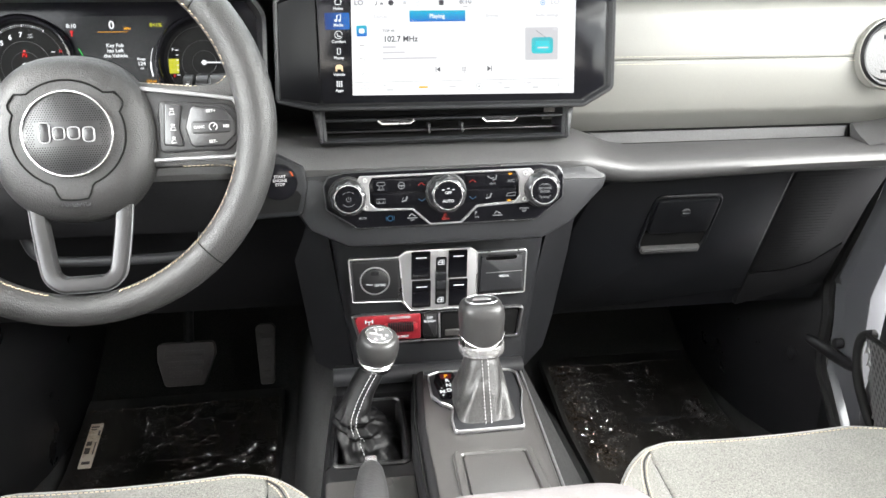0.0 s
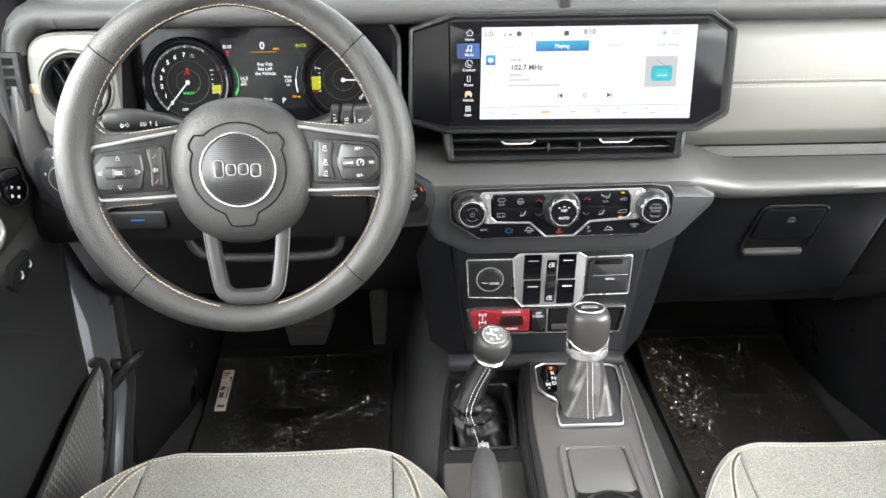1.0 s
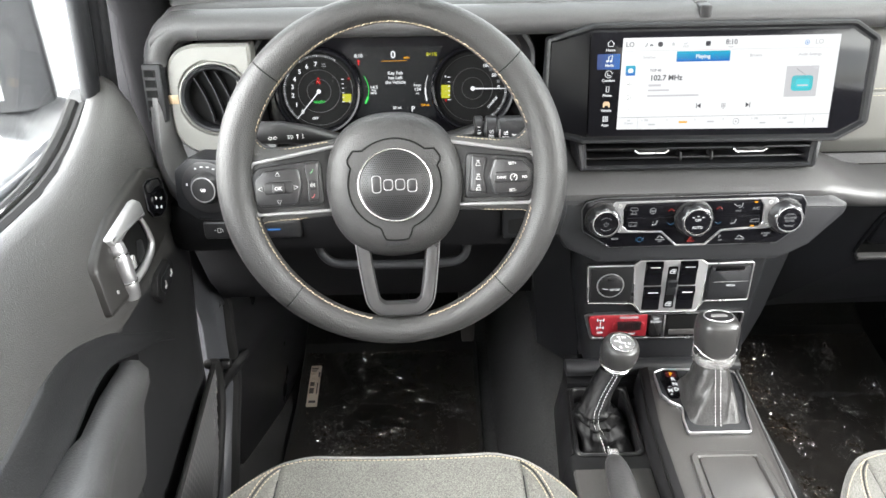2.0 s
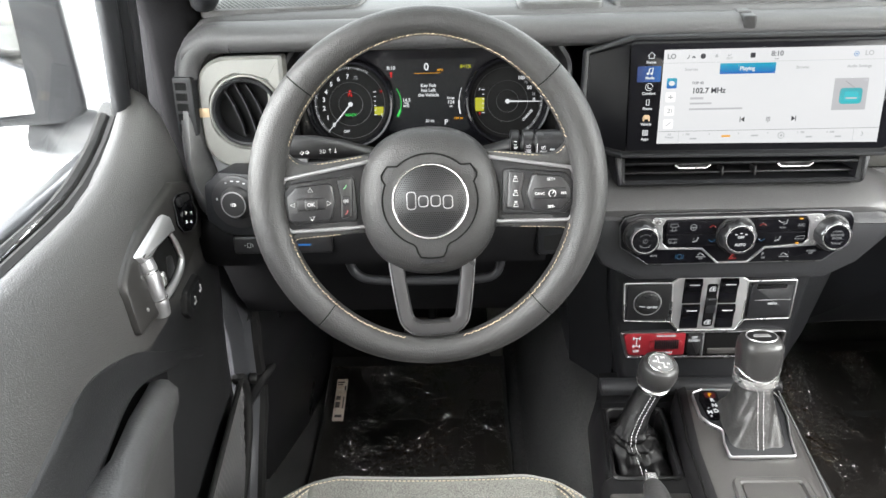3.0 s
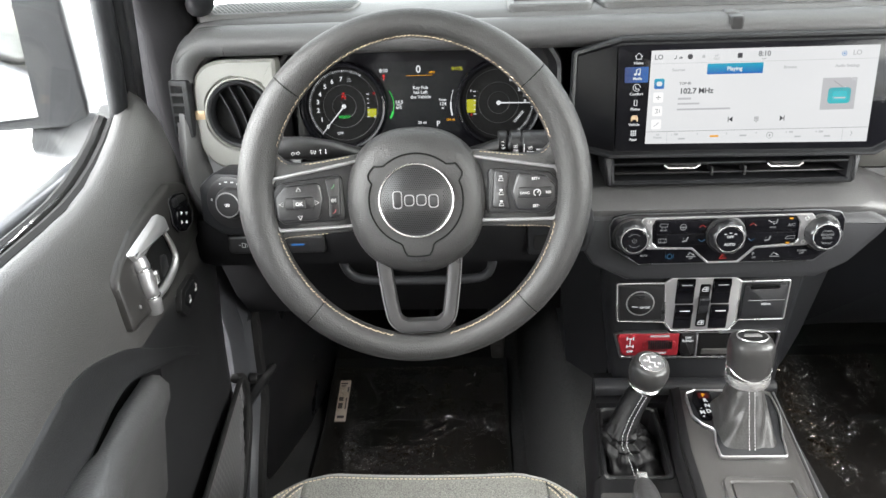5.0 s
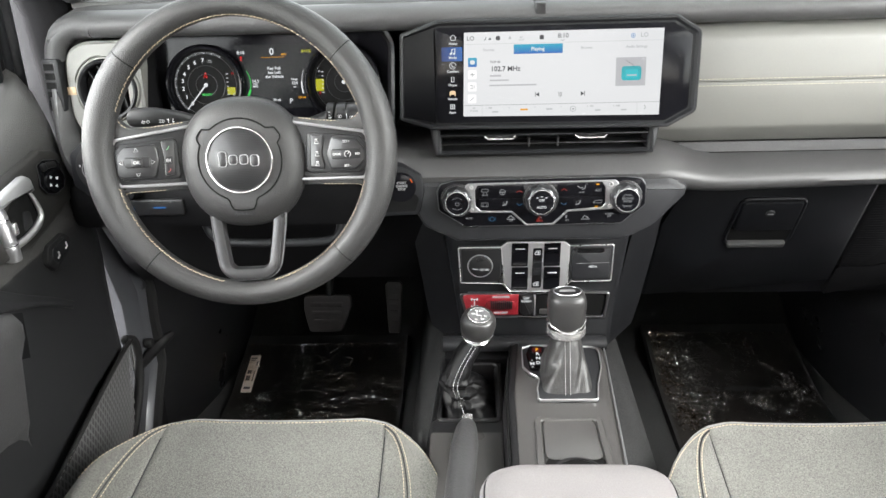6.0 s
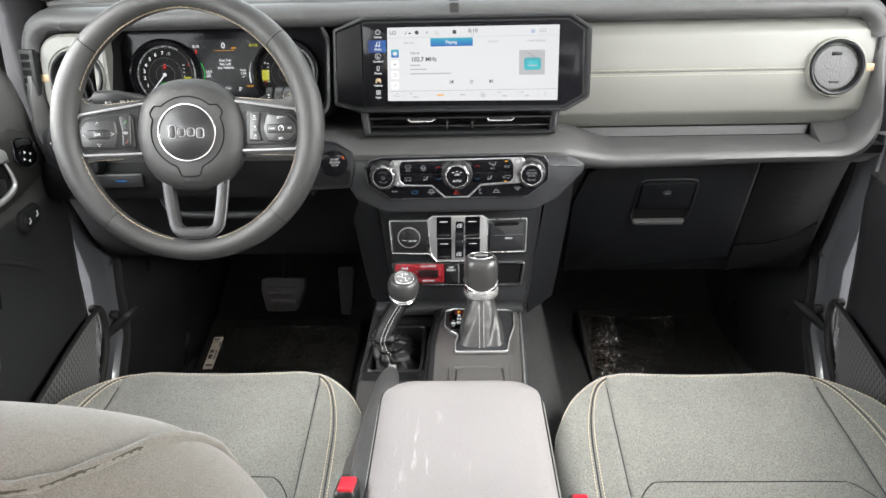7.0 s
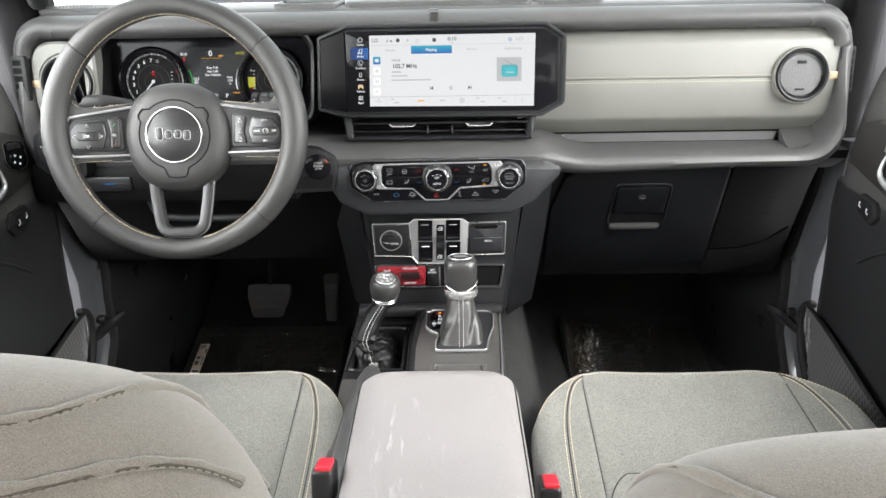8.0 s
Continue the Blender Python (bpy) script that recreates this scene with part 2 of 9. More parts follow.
def scuffed(m, center, axes, light):
    """Add pale rubbed scratches to a material, gathered in one patch (object space, metres)."""
    n, l = m.node_tree.nodes, m.node_tree.links
    b = n["Principled BSDF"]
    old = b.inputs["Base Color"].links[0].from_socket
    tc = n.new("ShaderNodeTexCoord")
    mp = n.new("ShaderNodeMapping")
    mp.inputs["Location"].default_value = [-c / a for c, a in zip(center, axes)]
    mp.inputs["Scale"].default_value = [1 / a for a in axes]
    l.new(tc.outputs["Object"], mp.inputs["Vector"])
    ln = n.new("ShaderNodeVectorMath")
    ln.operation = "LENGTH"
    l.new(mp.outputs[0], ln.inputs[0])
    patch = n.new("ShaderNodeMapRange")
    patch.inputs[1].default_value, patch.inputs[2].default_value = 1.0, 0.2
    l.new(ln.outputs["Value"], patch.inputs[0])
    m2 = n.new("ShaderNodeMapping")
    m2.inputs["Rotation"].default_value = (0, 0, 0.35)
    m2.inputs["Scale"].default_value = (140, 22, 20)
    l.new(tc.outputs["Object"], m2.inputs["Vector"])
    t = n.new("ShaderNodeTexNoise")
    t.inputs["Scale"].default_value, t.inputs["Detail"].default_value = 1.0, 5
    l.new(m2.outputs[0], t.inputs["Vector"])
    r = n.new("ShaderNodeMapRange")
    r.inputs[1].default_value, r.inputs[2].default_value = 0.6, 0.8
    l.new(t.outputs["Fac"], r.inputs[0])
    mu = n.new("ShaderNodeMath")
    mu.operation = "MULTIPLY"
    l.new(r.outputs[0], mu.inputs[0])
    l.new(patch.outputs[0], mu.inputs[1])
    mix = n.new("ShaderNodeMix")
    mix.data_type = "RGBA"
    mix.inputs["B"].default_value = (*light, 1)
    l.new(mu.outputs[0], mix.inputs["Factor"])
    l.new(old, mix.inputs["A"])
    l.new(mix.outputs["Result"], b.inputs["Base Color"])


scuffed(M_LID, (-0.03, 0.33, 0.46), (0.055, 0.14, 0.3), (0.29, 0.28, 0.28))


# ---- building helpers ----
def part(name, bm, mat, parent=None, label="", sharp=38):
    """Link a bmesh, in world metres, as one mesh object under parent."""
    bmesh.ops.recalc_face_normals(bm, faces=bm.faces[:])
    me = bpy.data.meshes.new(name)
    bm.to_mesh(me)
    bm.free()
    me.materials.append(mat)
    me.polygons.foreach_set("use_smooth", [True] * len(me.polygons))
    me.set_sharp_from_angle(angle=radians(sharp))
    ob = new(name, me)
    if parent is not None:
        ob.parent = parent
        w = Matrix.Identity(4)
        p = parent
        while p is not None:
            if p.type == "EMPTY":
                w = p.matrix_basis.copy()
            p = p.parent
        if parent.type == "EMPTY":
            ob.matrix_parent_inverse = w.inverted()
    if label:
        tagged(ob, label)
    return ob


def thing(name, at, label, category, group="", kind=""):
    e = new(name)
    e.matrix_basis = Matrix.Translation(at)
    e.empty_display_size = 0.05
    return tagged(e, label, category, group, kind)


def rpoly(pts, r, seg=5):
    """Polygon with rounded corners; r is one radius or one for each corner."""
    out, n = [], len(pts)
    rs = r if isinstance(r, (list, tuple)) else [r] * n
    for i in range(n):
        p, a, b = Vector(pts[i]), Vector(pts[i - 1]), Vector(pts[(i + 1) % n])
        d1, d2 = (a - p), (b - p)
        l1, l2 = d1.length, d2.length
        d1.normalize(), d2.normalize()
        ang = math.acos(max(-1, min(1, d1.dot(d2))))
        if rs[i] <= 0 or ang > 3.1:
            out.append(tuple(p))
            continue
        t = min(rs[i] / math.tan(ang / 2), 0.49 * l1, 0.49 * l2)
        s, e = p + d1 * t, p + d2 * t
        for k in range(seg + 1):
            f = k / seg
            out.append(tuple((1 - f) ** 2 * s + 2 * f * (1 - f) * p + f * f * e))
    return out


def rrect(w, h, r, cx=0.0, cy=0.0, seg=5):
    return rpoly([(cx - w / 2, cy - h / 2), (cx + w / 2, cy - h / 2), (cx + w / 2, cy + h / 2), (cx - w / 2, cy + h / 2)], r, seg)


def plane(o, right, up):
    """Maps (u, v, w) to the world: w comes out of the surface, towards the viewer."""
    o, right = Vector(o), Vector(right).normalized()
    up = Vector(up)
    up = (up - right * up.dot(right)).normalized()
    out = right.cross(up)
    return lambda u, v, w=0.0: o + right * u + up * v + out * w


def loft(bm, rings, cap0=True, cap1=True, closed=True):
    vs = [[bm.verts.new(p) for p in ring] for ring in rings]
    n = len(rings[0])
    for a, b in zip(vs, vs[1:]):
        for i in range(n if closed else n - 1):
            j = (i + 1) % n
            try:
                bm.faces.new((a[i], a[j], b[j], b[i]))
            except ValueError:
                pass
    if cap0:
        bm.faces.new(vs[0])
    if cap1:
        bm.faces.new(list(reversed(vs[-1])))
    return vs


def inset(pts, d):
    """Offset a closed 2D outline inwards by d (counter-clockwise outline)."""
    n, out = len(pts), []
    area = sum(pts[i - 1][0] * pts[i][1] - pts[i][0] * pts[i - 1][1] for i in range(n))
    sgn = 1 if area > 0 else -1
    for i in range(n):
        a, p, b = Vector(pts[i - 1]), Vector(pts[i]), Vector(pts[(i + 1) % n])
        e1, e2 = (p - a), (b - p)
        if e1.length < 1e-9 or e2.length < 1e-9:
            e1 = e2 = (b - a)
        n1, n2 = Vector((-e1.y, e1.x)).normalized(), Vector((-e2.y, e2.x)).normalized()
        m = n1 + n2
        m = m / max(m.length_squared / 2, 0.4)
        out.append((p.x + sgn * m.x * d, p.y + sgn * m.y * d))
    return out


def slab(bm, pts, f, back, front, bev=0.0015):
    """A plate with outline pts in the plane f, from w=back to w=front, with a rounded front edge."""
    rings = [[f(u, v, back) for u, v in pts], [f(u, v, front - bev) for u, v in pts]]
    if bev > 0:
        p2, p3 = inset(pts, bev * 0.3), inset(pts, bev)
        rings += [[f(u, v, front - bev * 0.3) for u, v in p2], [f(u, v, front) for u, v in p3]]
    loft(bm, rings)
    return bm


def ring_plate(bm, outer, inner, f, back, front, bev=0.001):
    """A frame between two outlines with equal point counts."""
    o2, i2 = inset(outer, bev), inset(inner, -bev)
    loft(bm, [[f(*p, back) for p in outer], [f(*p, front - bev) for p in outer], [f(*p, front) for p in o2], [f(*p, front) for p in i2],
              [f(*p, front - bev) for p in inner], [f(*p, back) for p in inner]], False, False)
    return bm


def lathe(bm, prof, f, n=40, cx=0.0, cy=0.0):
    """Turn a profile of (radius, height) round the plane's normal at (cx, cy)."""
    rings = [[f(cx + r * math.cos(2 * math.pi * i / n), cy + r * math.sin(2 * math.pi * i / n), w) for i in range(n)] for r, w in prof]
    loft(bm, rings)
    return bm


def rbox(bm, c, s, r=0.004, seg=3, m=None):
    g = bmesh.ops.create_cube(bm, size=1.0)
    vs = g["verts"]
    bmesh.ops.scale(bm, vec=s, verts=vs)
    r = min(r, 0.49 * min(s))
    es = list({e for v in vs for e in v.link_edges})
    res = bmesh.ops.bevel(bm, geom=es, offset=r, segments=seg, affect="EDGES", profile=0.6)
    vs = list({v for v in res["verts"]} | {v for v in vs if v.is_valid})
    mm = Matrix.Translation(c) @ (m or Matrix.Identity(4))
    bmesh.ops.transform(bm, matrix=mm, verts=vs)
    return bm


def smooth_path(pts, per=8, closed=False):
    """Catmull-Rom through points."""
    P = [Vector(p) for p in pts]
    n, out = len(P), []
    for i in range(n if closed else n - 1):
        if closed:
            a, b, c, d = P[i - 1], P[i], P[(i + 1) % n], P[(i + 2) % n]
        else:
            a, b, c, d = P[max(i - 1, 0)], P[i], P[i + 1], P[min(i + 2, n - 1)]
        for k in range(per):
            t = k / per
            out.append(0.5 * (2 * b + (c - a) * t + (2 * a - 5 * b + 4 * c - d) * t * t + (3 * b - a - 3 * c + d) * t ** 3))
    if not closed:
        out.append(P[-1])
    return out


def sweep(bm, path, radius, n=10, closed=False, up=(0, 0, 1), squash=1.0):
    """A tube along a path; radius is a number or one for each point."""
    P = [Vector(p) for p in path]
    N = len(P)
    rs = radius if isinstance(radius, (list, tuple)) else [radius] * N
    rings, prev = [], Vector(up)
    for i in range(N):
        if closed:
            d = (P[(i + 1) % N] - P[i - 1]).normalized()
        else:
            d = (P[min(i + 1, N - 1)] - P[max(i - 1, 0)]).normalized()
        side = d.cross(prev)
        if side.length < 1e-5:
            side = d.cross(Vector((0.3, 0.8, 0.5)))
        side.normalize()
        nor = side.cross(d).normalized()
        prev = nor
        rings.append([P[i] + side * (rs[i] * math.cos(2 * math.pi * k / n)) + nor * (rs[i] * squash * math.sin(2 * math.pi * k / n)) for k in range(n)])
    if closed:
        rings.append(rings[0])
        loft(bm, rings, False, False)
        bmesh.ops.remove_doubles(bm, verts=bm.verts[:], dist=1e-6)
    else:
        loft(bm, rings)
    return bm


def stitches(bm, path, length=0.004, gap=0.002, r=0.0005, lift=(0, 0, 0)):
    """Short thread stitches laid along a path."""
    P = [Vector(p) + Vector(lift) for p in path]
    acc, on, start = 0.0, True, P[0]
    for a, b in zip(P, P[1:]):
        seg = (b - a).length
        pos = 0.0
        while seg - pos > 1e-9:
            need = (length if on else gap) - acc
            if pos + need <= seg:
                pos += need
                q = a.lerp(b, pos / seg)
                if on:
                    d = (q - start)
                    if d.length > 1e-5:
                        d.normalize()
                        s = d.orthogonal().normalized() * r
                        t = d.cross(s).normalized() * r
                        v = [bm.verts.new(start + w) for w in (s, t, -s, -t)] + [bm.verts.new(q + w) for w in (s, t, -s, -t)]
                        for k in range(4):
                            bm.faces.new((v[k], v[(k + 1) % 4], v[4 + (k + 1) % 4], v[4 + k]))
                        bm.faces.new(v[:4]), bm.faces.new(v[7:3:-1])
                on, acc, start = not on, 0.0, q
            else:
                acc += seg - pos
                pos = seg
    return bm


def letters(name, words, size, f, u, v, w, mat, parent, label="", align="CENTER", spin=0.0):
    """Writing laid flat on the plane f with its middle at (u, v)."""
    cu = bpy.data.curves.new("writing", "FONT")
    cu.body, cu.size, cu.align_x, cu.align_y, cu.extrude = words, size, align, "CENTER", 0.0002
    cu.resolution_u = 3
    cu.offset = size * 0.022
    tmp = bpy.data.objects.new("writing", cu)
    scene.collection.objects.link(tmp)
    me = bpy.data.meshes.new_from_object(tmp.evaluated_get(bpy.context.evaluated_depsgraph_get()))
    bpy.data.objects.remove(tmp)
    bpy.data.curves.remove(cu)
    bm = bmesh.new()
    bm.from_mesh(me)
    bpy.data.meshes.remove(me)
    c, s = math.cos(spin), math.sin(spin)
    for vert in bm.verts:
        x, y, z = vert.co
        vert.co = f(u + x * c - y * s, v + x * s + y * c, w + z + 0.0002)
    return part(name, bm, mat, parent, label)


def bars(name, spots, f, w, mat, parent, label=""):
    """Flat printed bars: (u, v, width, height) in one small mesh."""
    bm = bmesh.new()
    for u, v, a, b in spots:
        slab(bm, [(u - a / 2, v - b / 2), (u + a / 2, v - b / 2), (u + a / 2, v + b / 2), (u - a / 2, v + b / 2)], f, w - 0.0005, w + 0.0004, 0)
    return part(name, bm, mat, parent, label)


def arc_path(f, cx, cy, r, a0, a1, n=24, w=0.0):
    return [f(cx + r * math.cos(radians(a0 + (a1 - a0) * i / n)), cy + r * math.sin(radians(a0 + (a1 - a0) * i / n)), w) for i in range(n + 1)]


def line(bm, f, pts, r, w=0.0, n=6):
    sweep(bm, [f(u, v, w) for u, v in pts], r, n)
    return bm


# ---- setting: ground, car shell ----
bm = bmesh.new()
bmesh.ops.create_grid(bm, x_segments=40, y_segments=40, size=400)
for v in bm.verts:
    v.co.z = -0.62 + (0.02 * noise.noise(v.co * 0.3) if v.co.length < 60 else 0)
tagged(part("ground", bm, M_SNOW), "bright snow-covered ground round the parked vehicle", "ground", kind="structure")

# floor pan with carpet, toe board and tunnel
bm = bmesh.new()
prof = [(-2.0, -0.02), (1.42, -0.02), (1.6, 0.1), (1.72, 0.42), (1.74, 0.62)]
secs = []
for y, z in prof:
    h = max(z, 0.255 if y < 0.75 else 0.255 - (y - 0.75) * 0.03)
    row = []
    for x, hh in ((-0.76, 0.3), (-0.74, 0.02), (-0.70, 0), (-0.25, 0), (-0.225, 0.03), (-0.18, 0.9), (-0.15, 1), (0.13, 1), (0.16, 0.9), (0.215, 0.03), (0.24, 0), (0.70, 0), (0.74, 0.02), (0.76, 0.3)):
        base = max(z, 0.06) if abs(x) > 0.73 else z
        row.append((x, y, base + (h - base) * hh if abs(x) < 0.3 else base + hh * 0.2))
    secs.append(row)
loft(bm, secs, False, False, closed=False)
tagged(part("floor", bm, M_CARPET, sharp=60), "black carpeted floor pan with a raised centre tunnel", "floor", kind="structure")

# roof, header, pillars, rear shell
# roof out of view, added closed to block and bounce daylight
bm = bmesh.new()
rbox(bm, (0, -2.2, 1.27), (1.5, 0.14, 0.06), 0.03)
rbox(bm, (0, -0.32, 1.265), (1.26, 0.1, 0.05), 0.02)
rbox(bm, (0, 0.74, 1.27), (1.5, 0.06, 0.06), 0.02)
for s in (-1, 1):
    rbox(bm, (s * 0.69, -0.7, 1.27), (0.12, 2.9, 0.058), 0.02)
rbox(bm, (0, -0.75, 1.275), (1.36, 2.9, 0.03), 0.01)
tagged(part("ceiling", bm, M_ROOF), "unseen closed roof with side rails, pale underside set for cabin light", "ceiling", kind="structure")
for s, nm in ((-1, "wall_left"), (1, "wall_right")):
    bm = bmesh.new()
    rbox(bm, (s * 0.79, -1.25, 0.32), (0.06, 2.0, 0.80), 0.02)
    rbox(bm, (s * 0.77, -0.32, 0.97), (0.06, 0.12, 0.56), 0.02)
    rbox(bm, (s * 0.77, -1.3, 0.97), (0.06, 0.1, 0.56), 0.02)
    rbox(bm, (s * 0.78, -2.2, 0.6), (0.06, 0.14, 1.3), 0.02)
    tagged(part(nm, bm, M_DARK), "dark inner body side with window openings", "wall", kind="structure")
for s, nm in ((-1, "body_side_left"), (1, "body_side_right")):
    bm = bmesh.new()
    rbox(bm, (s * 0.829, -1.27, 0.30), (0.014, 1.96, 0.78), 0.005)
    rbox(bm, (s * 0.812, -0.32, 0.965), (0.018, 0.13, 0.53), 0.005)
    rbox(bm, (s * 0.812, -1.30, 0.965), (0.018, 0.11, 0.53), 0.005)
    rbox(bm, (s * 0.819, -2.19, 0.965), (0.014, 0.12, 0.53), 0.005)
    rbox(bm, (s * 0.812, -0.75, 1.245), (0.018, 3.0, 0.03), 0.005)
    tagged(part(nm, bm, M_PAINT), "silver-grey painted body side with door pillars", "body side", kind="structure")
bm = bmesh.new()
rbox(bm, (0, -2.25, 0.3), (1.5, 0.06, 0.8), 0.02)
tagged(part("wall_rear", bm, M_DARK), "dark tailgate under the rear window", "wall", kind="structure")
for nm, c, sz in (("window_2", (-0.775, -0.82, 0.97), (0.006, 0.88, 0.54)), ("window_3", (0.775, -0.82, 0.97), (0.006, 0.88, 0.54)), ("window_4", (-0.775, -1.75, 0.97), (0.006, 0.8, 0.54)), ("window_5", (0.775, -1.75, 0.97), (0.006, 0.8, 0.54)), ("window_6", (0, -2.25, 0.97), (1.5, 0.006, 0.54))):
    bm = bmesh.new()
    rbox(bm, c, sz, 0.002, 1)
    tagged(part(nm, bm, M_TINT), "unseen rear window glass, nearly clear to let light in", "window", kind="structure")
bm = bmesh.new()
rbox(bm, (0, -1.35, 0.25), (1.25, 0.5, 0.25), 0.06)
rbox(bm, (0, -1.62, 0.55), (1.25, 0.16, 0.6), 0.06)
tagged(part("rear_bench", bm, M_CLOTHB), "grey cloth rear bench seat", "seat")

# firewall and cowl
bm = bmesh.new()
rbox(bm, (0, 1.78, 0.35), (1.5, 0.05, 0.95), 0.01)
tagged(part("firewall", bm, M_DARK), "dark bulkhead ahead of the footwells", "wall", kind="structure")

# windscreen frame
for s in (-1, 1):
    pillar = thing("windscreen_pillar", (s * 0.69, 1.02, 0.80), "black windscreen pillar trim with a moulded grab handle", "pillar", "windscreen pillars", "structure")
    bm = bmesh.new()
    loft(bm, [[(s * (cx + dx), cy + dy, z) for dx, dy in rpoly([(-0.035, -0.05), (0.04, -0.05), (0.04, 0.05), (-0.035, 0.05)], 0.02)]
              for cx, cy, z in ((0.70, 1.06, 0.60), (0.70, 1.04, 0.82), (0.69, 0.99, 0.92), (0.67, 0.84, 1.25))])
    part("trim", bm, M_WELL, pillar)
    bm = bmesh.new()
    loft(bm, [[(s * (cx + dx), cy + dy, z) for dx, dy in rpoly([(-0.03, -0.03), (0.035, -0.02), (0.035, 0.04), (-0.03, 0.04)], 0.015)]
              for cx, cy, z in ((0.755, 1.05, 0.58), (0.752, 1.035, 0.74), (0.742, 1.01, 0.86), (0.73, 0.96, 0.98), (0.70, 0.84, 1.25))])
    part("outer_trim", bm, M_DARK, pillar, "dark grey outer pillar trim")
    bm = bmesh.new()
    hp = smooth_path([(s * 0.665, 1.01, 0.855), (s * 0.645, 0.975, 0.86), (s * 0.64, 0.955, 0.89), (s * 0.635, 0.90, 1.02), (s * 0.645, 0.875, 1.06), (s * 0.665, 0.90, 1.07)], 6)
    sweep(bm, hp, 0.017, 12)
    part("grab_handle", bm, M_DARK, pillar)
bm = bmesh.new()
rbox(bm, (0, 0.80, 1.25), (1.45, 0.14, 0.07), 0.02)
tagged(part("windscreen_header", bm, M_ROOF), "pale header rail over the windscreen", "trim", kind="structure")
bm = bmesh.new()
f = plane((0, 1.10, 0.84), (1, 0, 0), (0, -0.27, 0.41))
slab(bm, rrect(1.38, 0.49, 0.04, 0, 0.245), f, -0.005, 0.0, 0.0005)
tagged(part("window_1", bm, M_SCREENGLASS), "windscreen with a grey tint added to dim the light from ahead", "windscreen", kind="structure")

# ---- dashboard ----
dash = thing("dashboard", (0, 1.0, 0.35), "dark grey moulded dashboard with light grey stitched panels", "dashboard")


def y_front(z):
    return 0.885 + (z - 0.60) * 0.20


def step(a, b, v):
    t = max(0.0, min(1.0, (v - a) / (b - a)))
    return t * t * (3 - 2 * t)


def outl(xl, xr, z0, z1, radii):
    """Dash opening outline; the lower edge is divided so that it can bend."""
    mids = [-0.5 + i * 0.025 for i in range(42)]
    return rpoly([(xl, z0)] + [(x, z0) for x in mids] + [(xr, z0), (xr, z1), (xl, z1)], [radii[0]] + [0] * len(mids) + list(radii[1:]), 12)


OUT = outl(-0.688, 0.661, 0.574, 0.812, (0.085, 0.10, 0.05, 0.05))
IN = outl(-0.658, 0.637, 0.637, 0.797, (0.06, 0.075, 0.045, 0.045))
rings = [[(x, 1.08, z) for x, z in OUT], [(x, y_front(z) + 0.05, z) for x, z in OUT]]
LOW = ((0.05, 0.030), (0.14, 0.019), (0.28, 0.010), (0.44, 0.002), (0.55, 0.0), (0.66, 0.006), (0.84, 0.022), (0.97, 0.036), (1.0, 0.05))
HIGH = ((0.05, 0.016), (0.14, 0.018), (0.28, 0.021), (0.44, 0.024), (0.55, 0.027), (0.66, 0.030), (0.84, 0.036), (0.97, 0.041), (1.0, 0.045))
# on the passenger's side the roll is a broad, nearly flat ledge with a rounded front face
LEDGE = ((0.930, 0.566), (0.912, 0.572), (0.9025, 0.579), (0.899, 0.587), (0.902, 0.594), (0.911, 0.599), (0.935, 0.603), (0.962, 0.606), (0.969, 0.607))
for (k, dl), (_, dh), (ly, lz) in zip(LOW, HIGH, LEDGE):
    row = []
    for a, b in zip(OUT, IN):
        z = a[1] + (b[1] - a[1]) * k
        h = min(1.0, max(0.0, (z - 0.74) / 0.06))
        side = abs(b[0] - a[0]) / (abs(b[0] - a[0]) + 1.6 * abs(b[1] - a[1]))
        side = max(0.0, min(1.0, (side - 0.2) / 0.5)) * min(1.0, max(0.0, (z - 0.63) / 0.06))
        d = dl + (dh - dl) * h
        x, y = a[0] + (b[0] - a[0]) * k, y_front(z) + d + (0.016 + 0.01 * k - d) * side * (1 - 0.6 * h)
        w = step(0.15, 0.25, x) * (1 - step(0.0, 0.07, a[1] - 0.574))
        row.append((x, y + (ly - y) * w, z + (lz + (a[1] - 0.574) + 0.008 * step(0.2, 0.56, x) * (1 - k) - z) * w))
    rings.append(row)
rings.append([(x, 1.04, z - 0.03 * step(0.15, 0.25, x) * (z < 0.66)) for x, z in IN])
bm = bmesh.new()
loft(bm, rings, False, False)
part("surround", bm, M_PAD, dash, "dark grey soft-touch padded roll", 50)

bm = bmesh.new()
rbox(bm, (0, 1.065, 0.70), (1.34, 0.03, 0.22), 0.004)
part("backing", bm, M_WELL, dash)

# top pad: front lip, groove and rear deck to the glass
bm = bmesh.new()
top_prof = [(0.985, 0.793), (0.956, 0.796), (0.942, 0.801), (0.9345, 0.808), (0.9325, 0.815), (0.935, 0.822), (0.943, 0.828), (0.956, 0.8315), (0.968, 0.8315), (0.9725, 0.829), (0.9745, 0.8255), (0.9775, 0.8295), (0.982, 0.834), (1.0, 0.8365), (1.06, 0.838), (1.14, 0.834), (1.16, 0.79), (1.16, 0.77), (1.06, 0.78)]
stations = []
for x in (-0.672, -0.664, -0.65, -0.632, -0.6, -0.4, -0.2, 0.0, 0.2, 0.4, 0.575, 0.606, 0.623, 0.637, 0.645):
    c0, e = (-0.637, 0.035) if x < 0 else (0.610, 0.035)
    drop = 0.045 - math.sqrt(max(0.0, 0.045 ** 2 - max(0.0, (abs(x) - abs(c0))) ** 2))
    stations.append([(x, y, z - drop) for y, z in top_prof])
loft(bm, stations)
part("top_pad", bm, M_TOP, dash, "grey grained upper pad below the windscreen", 50)
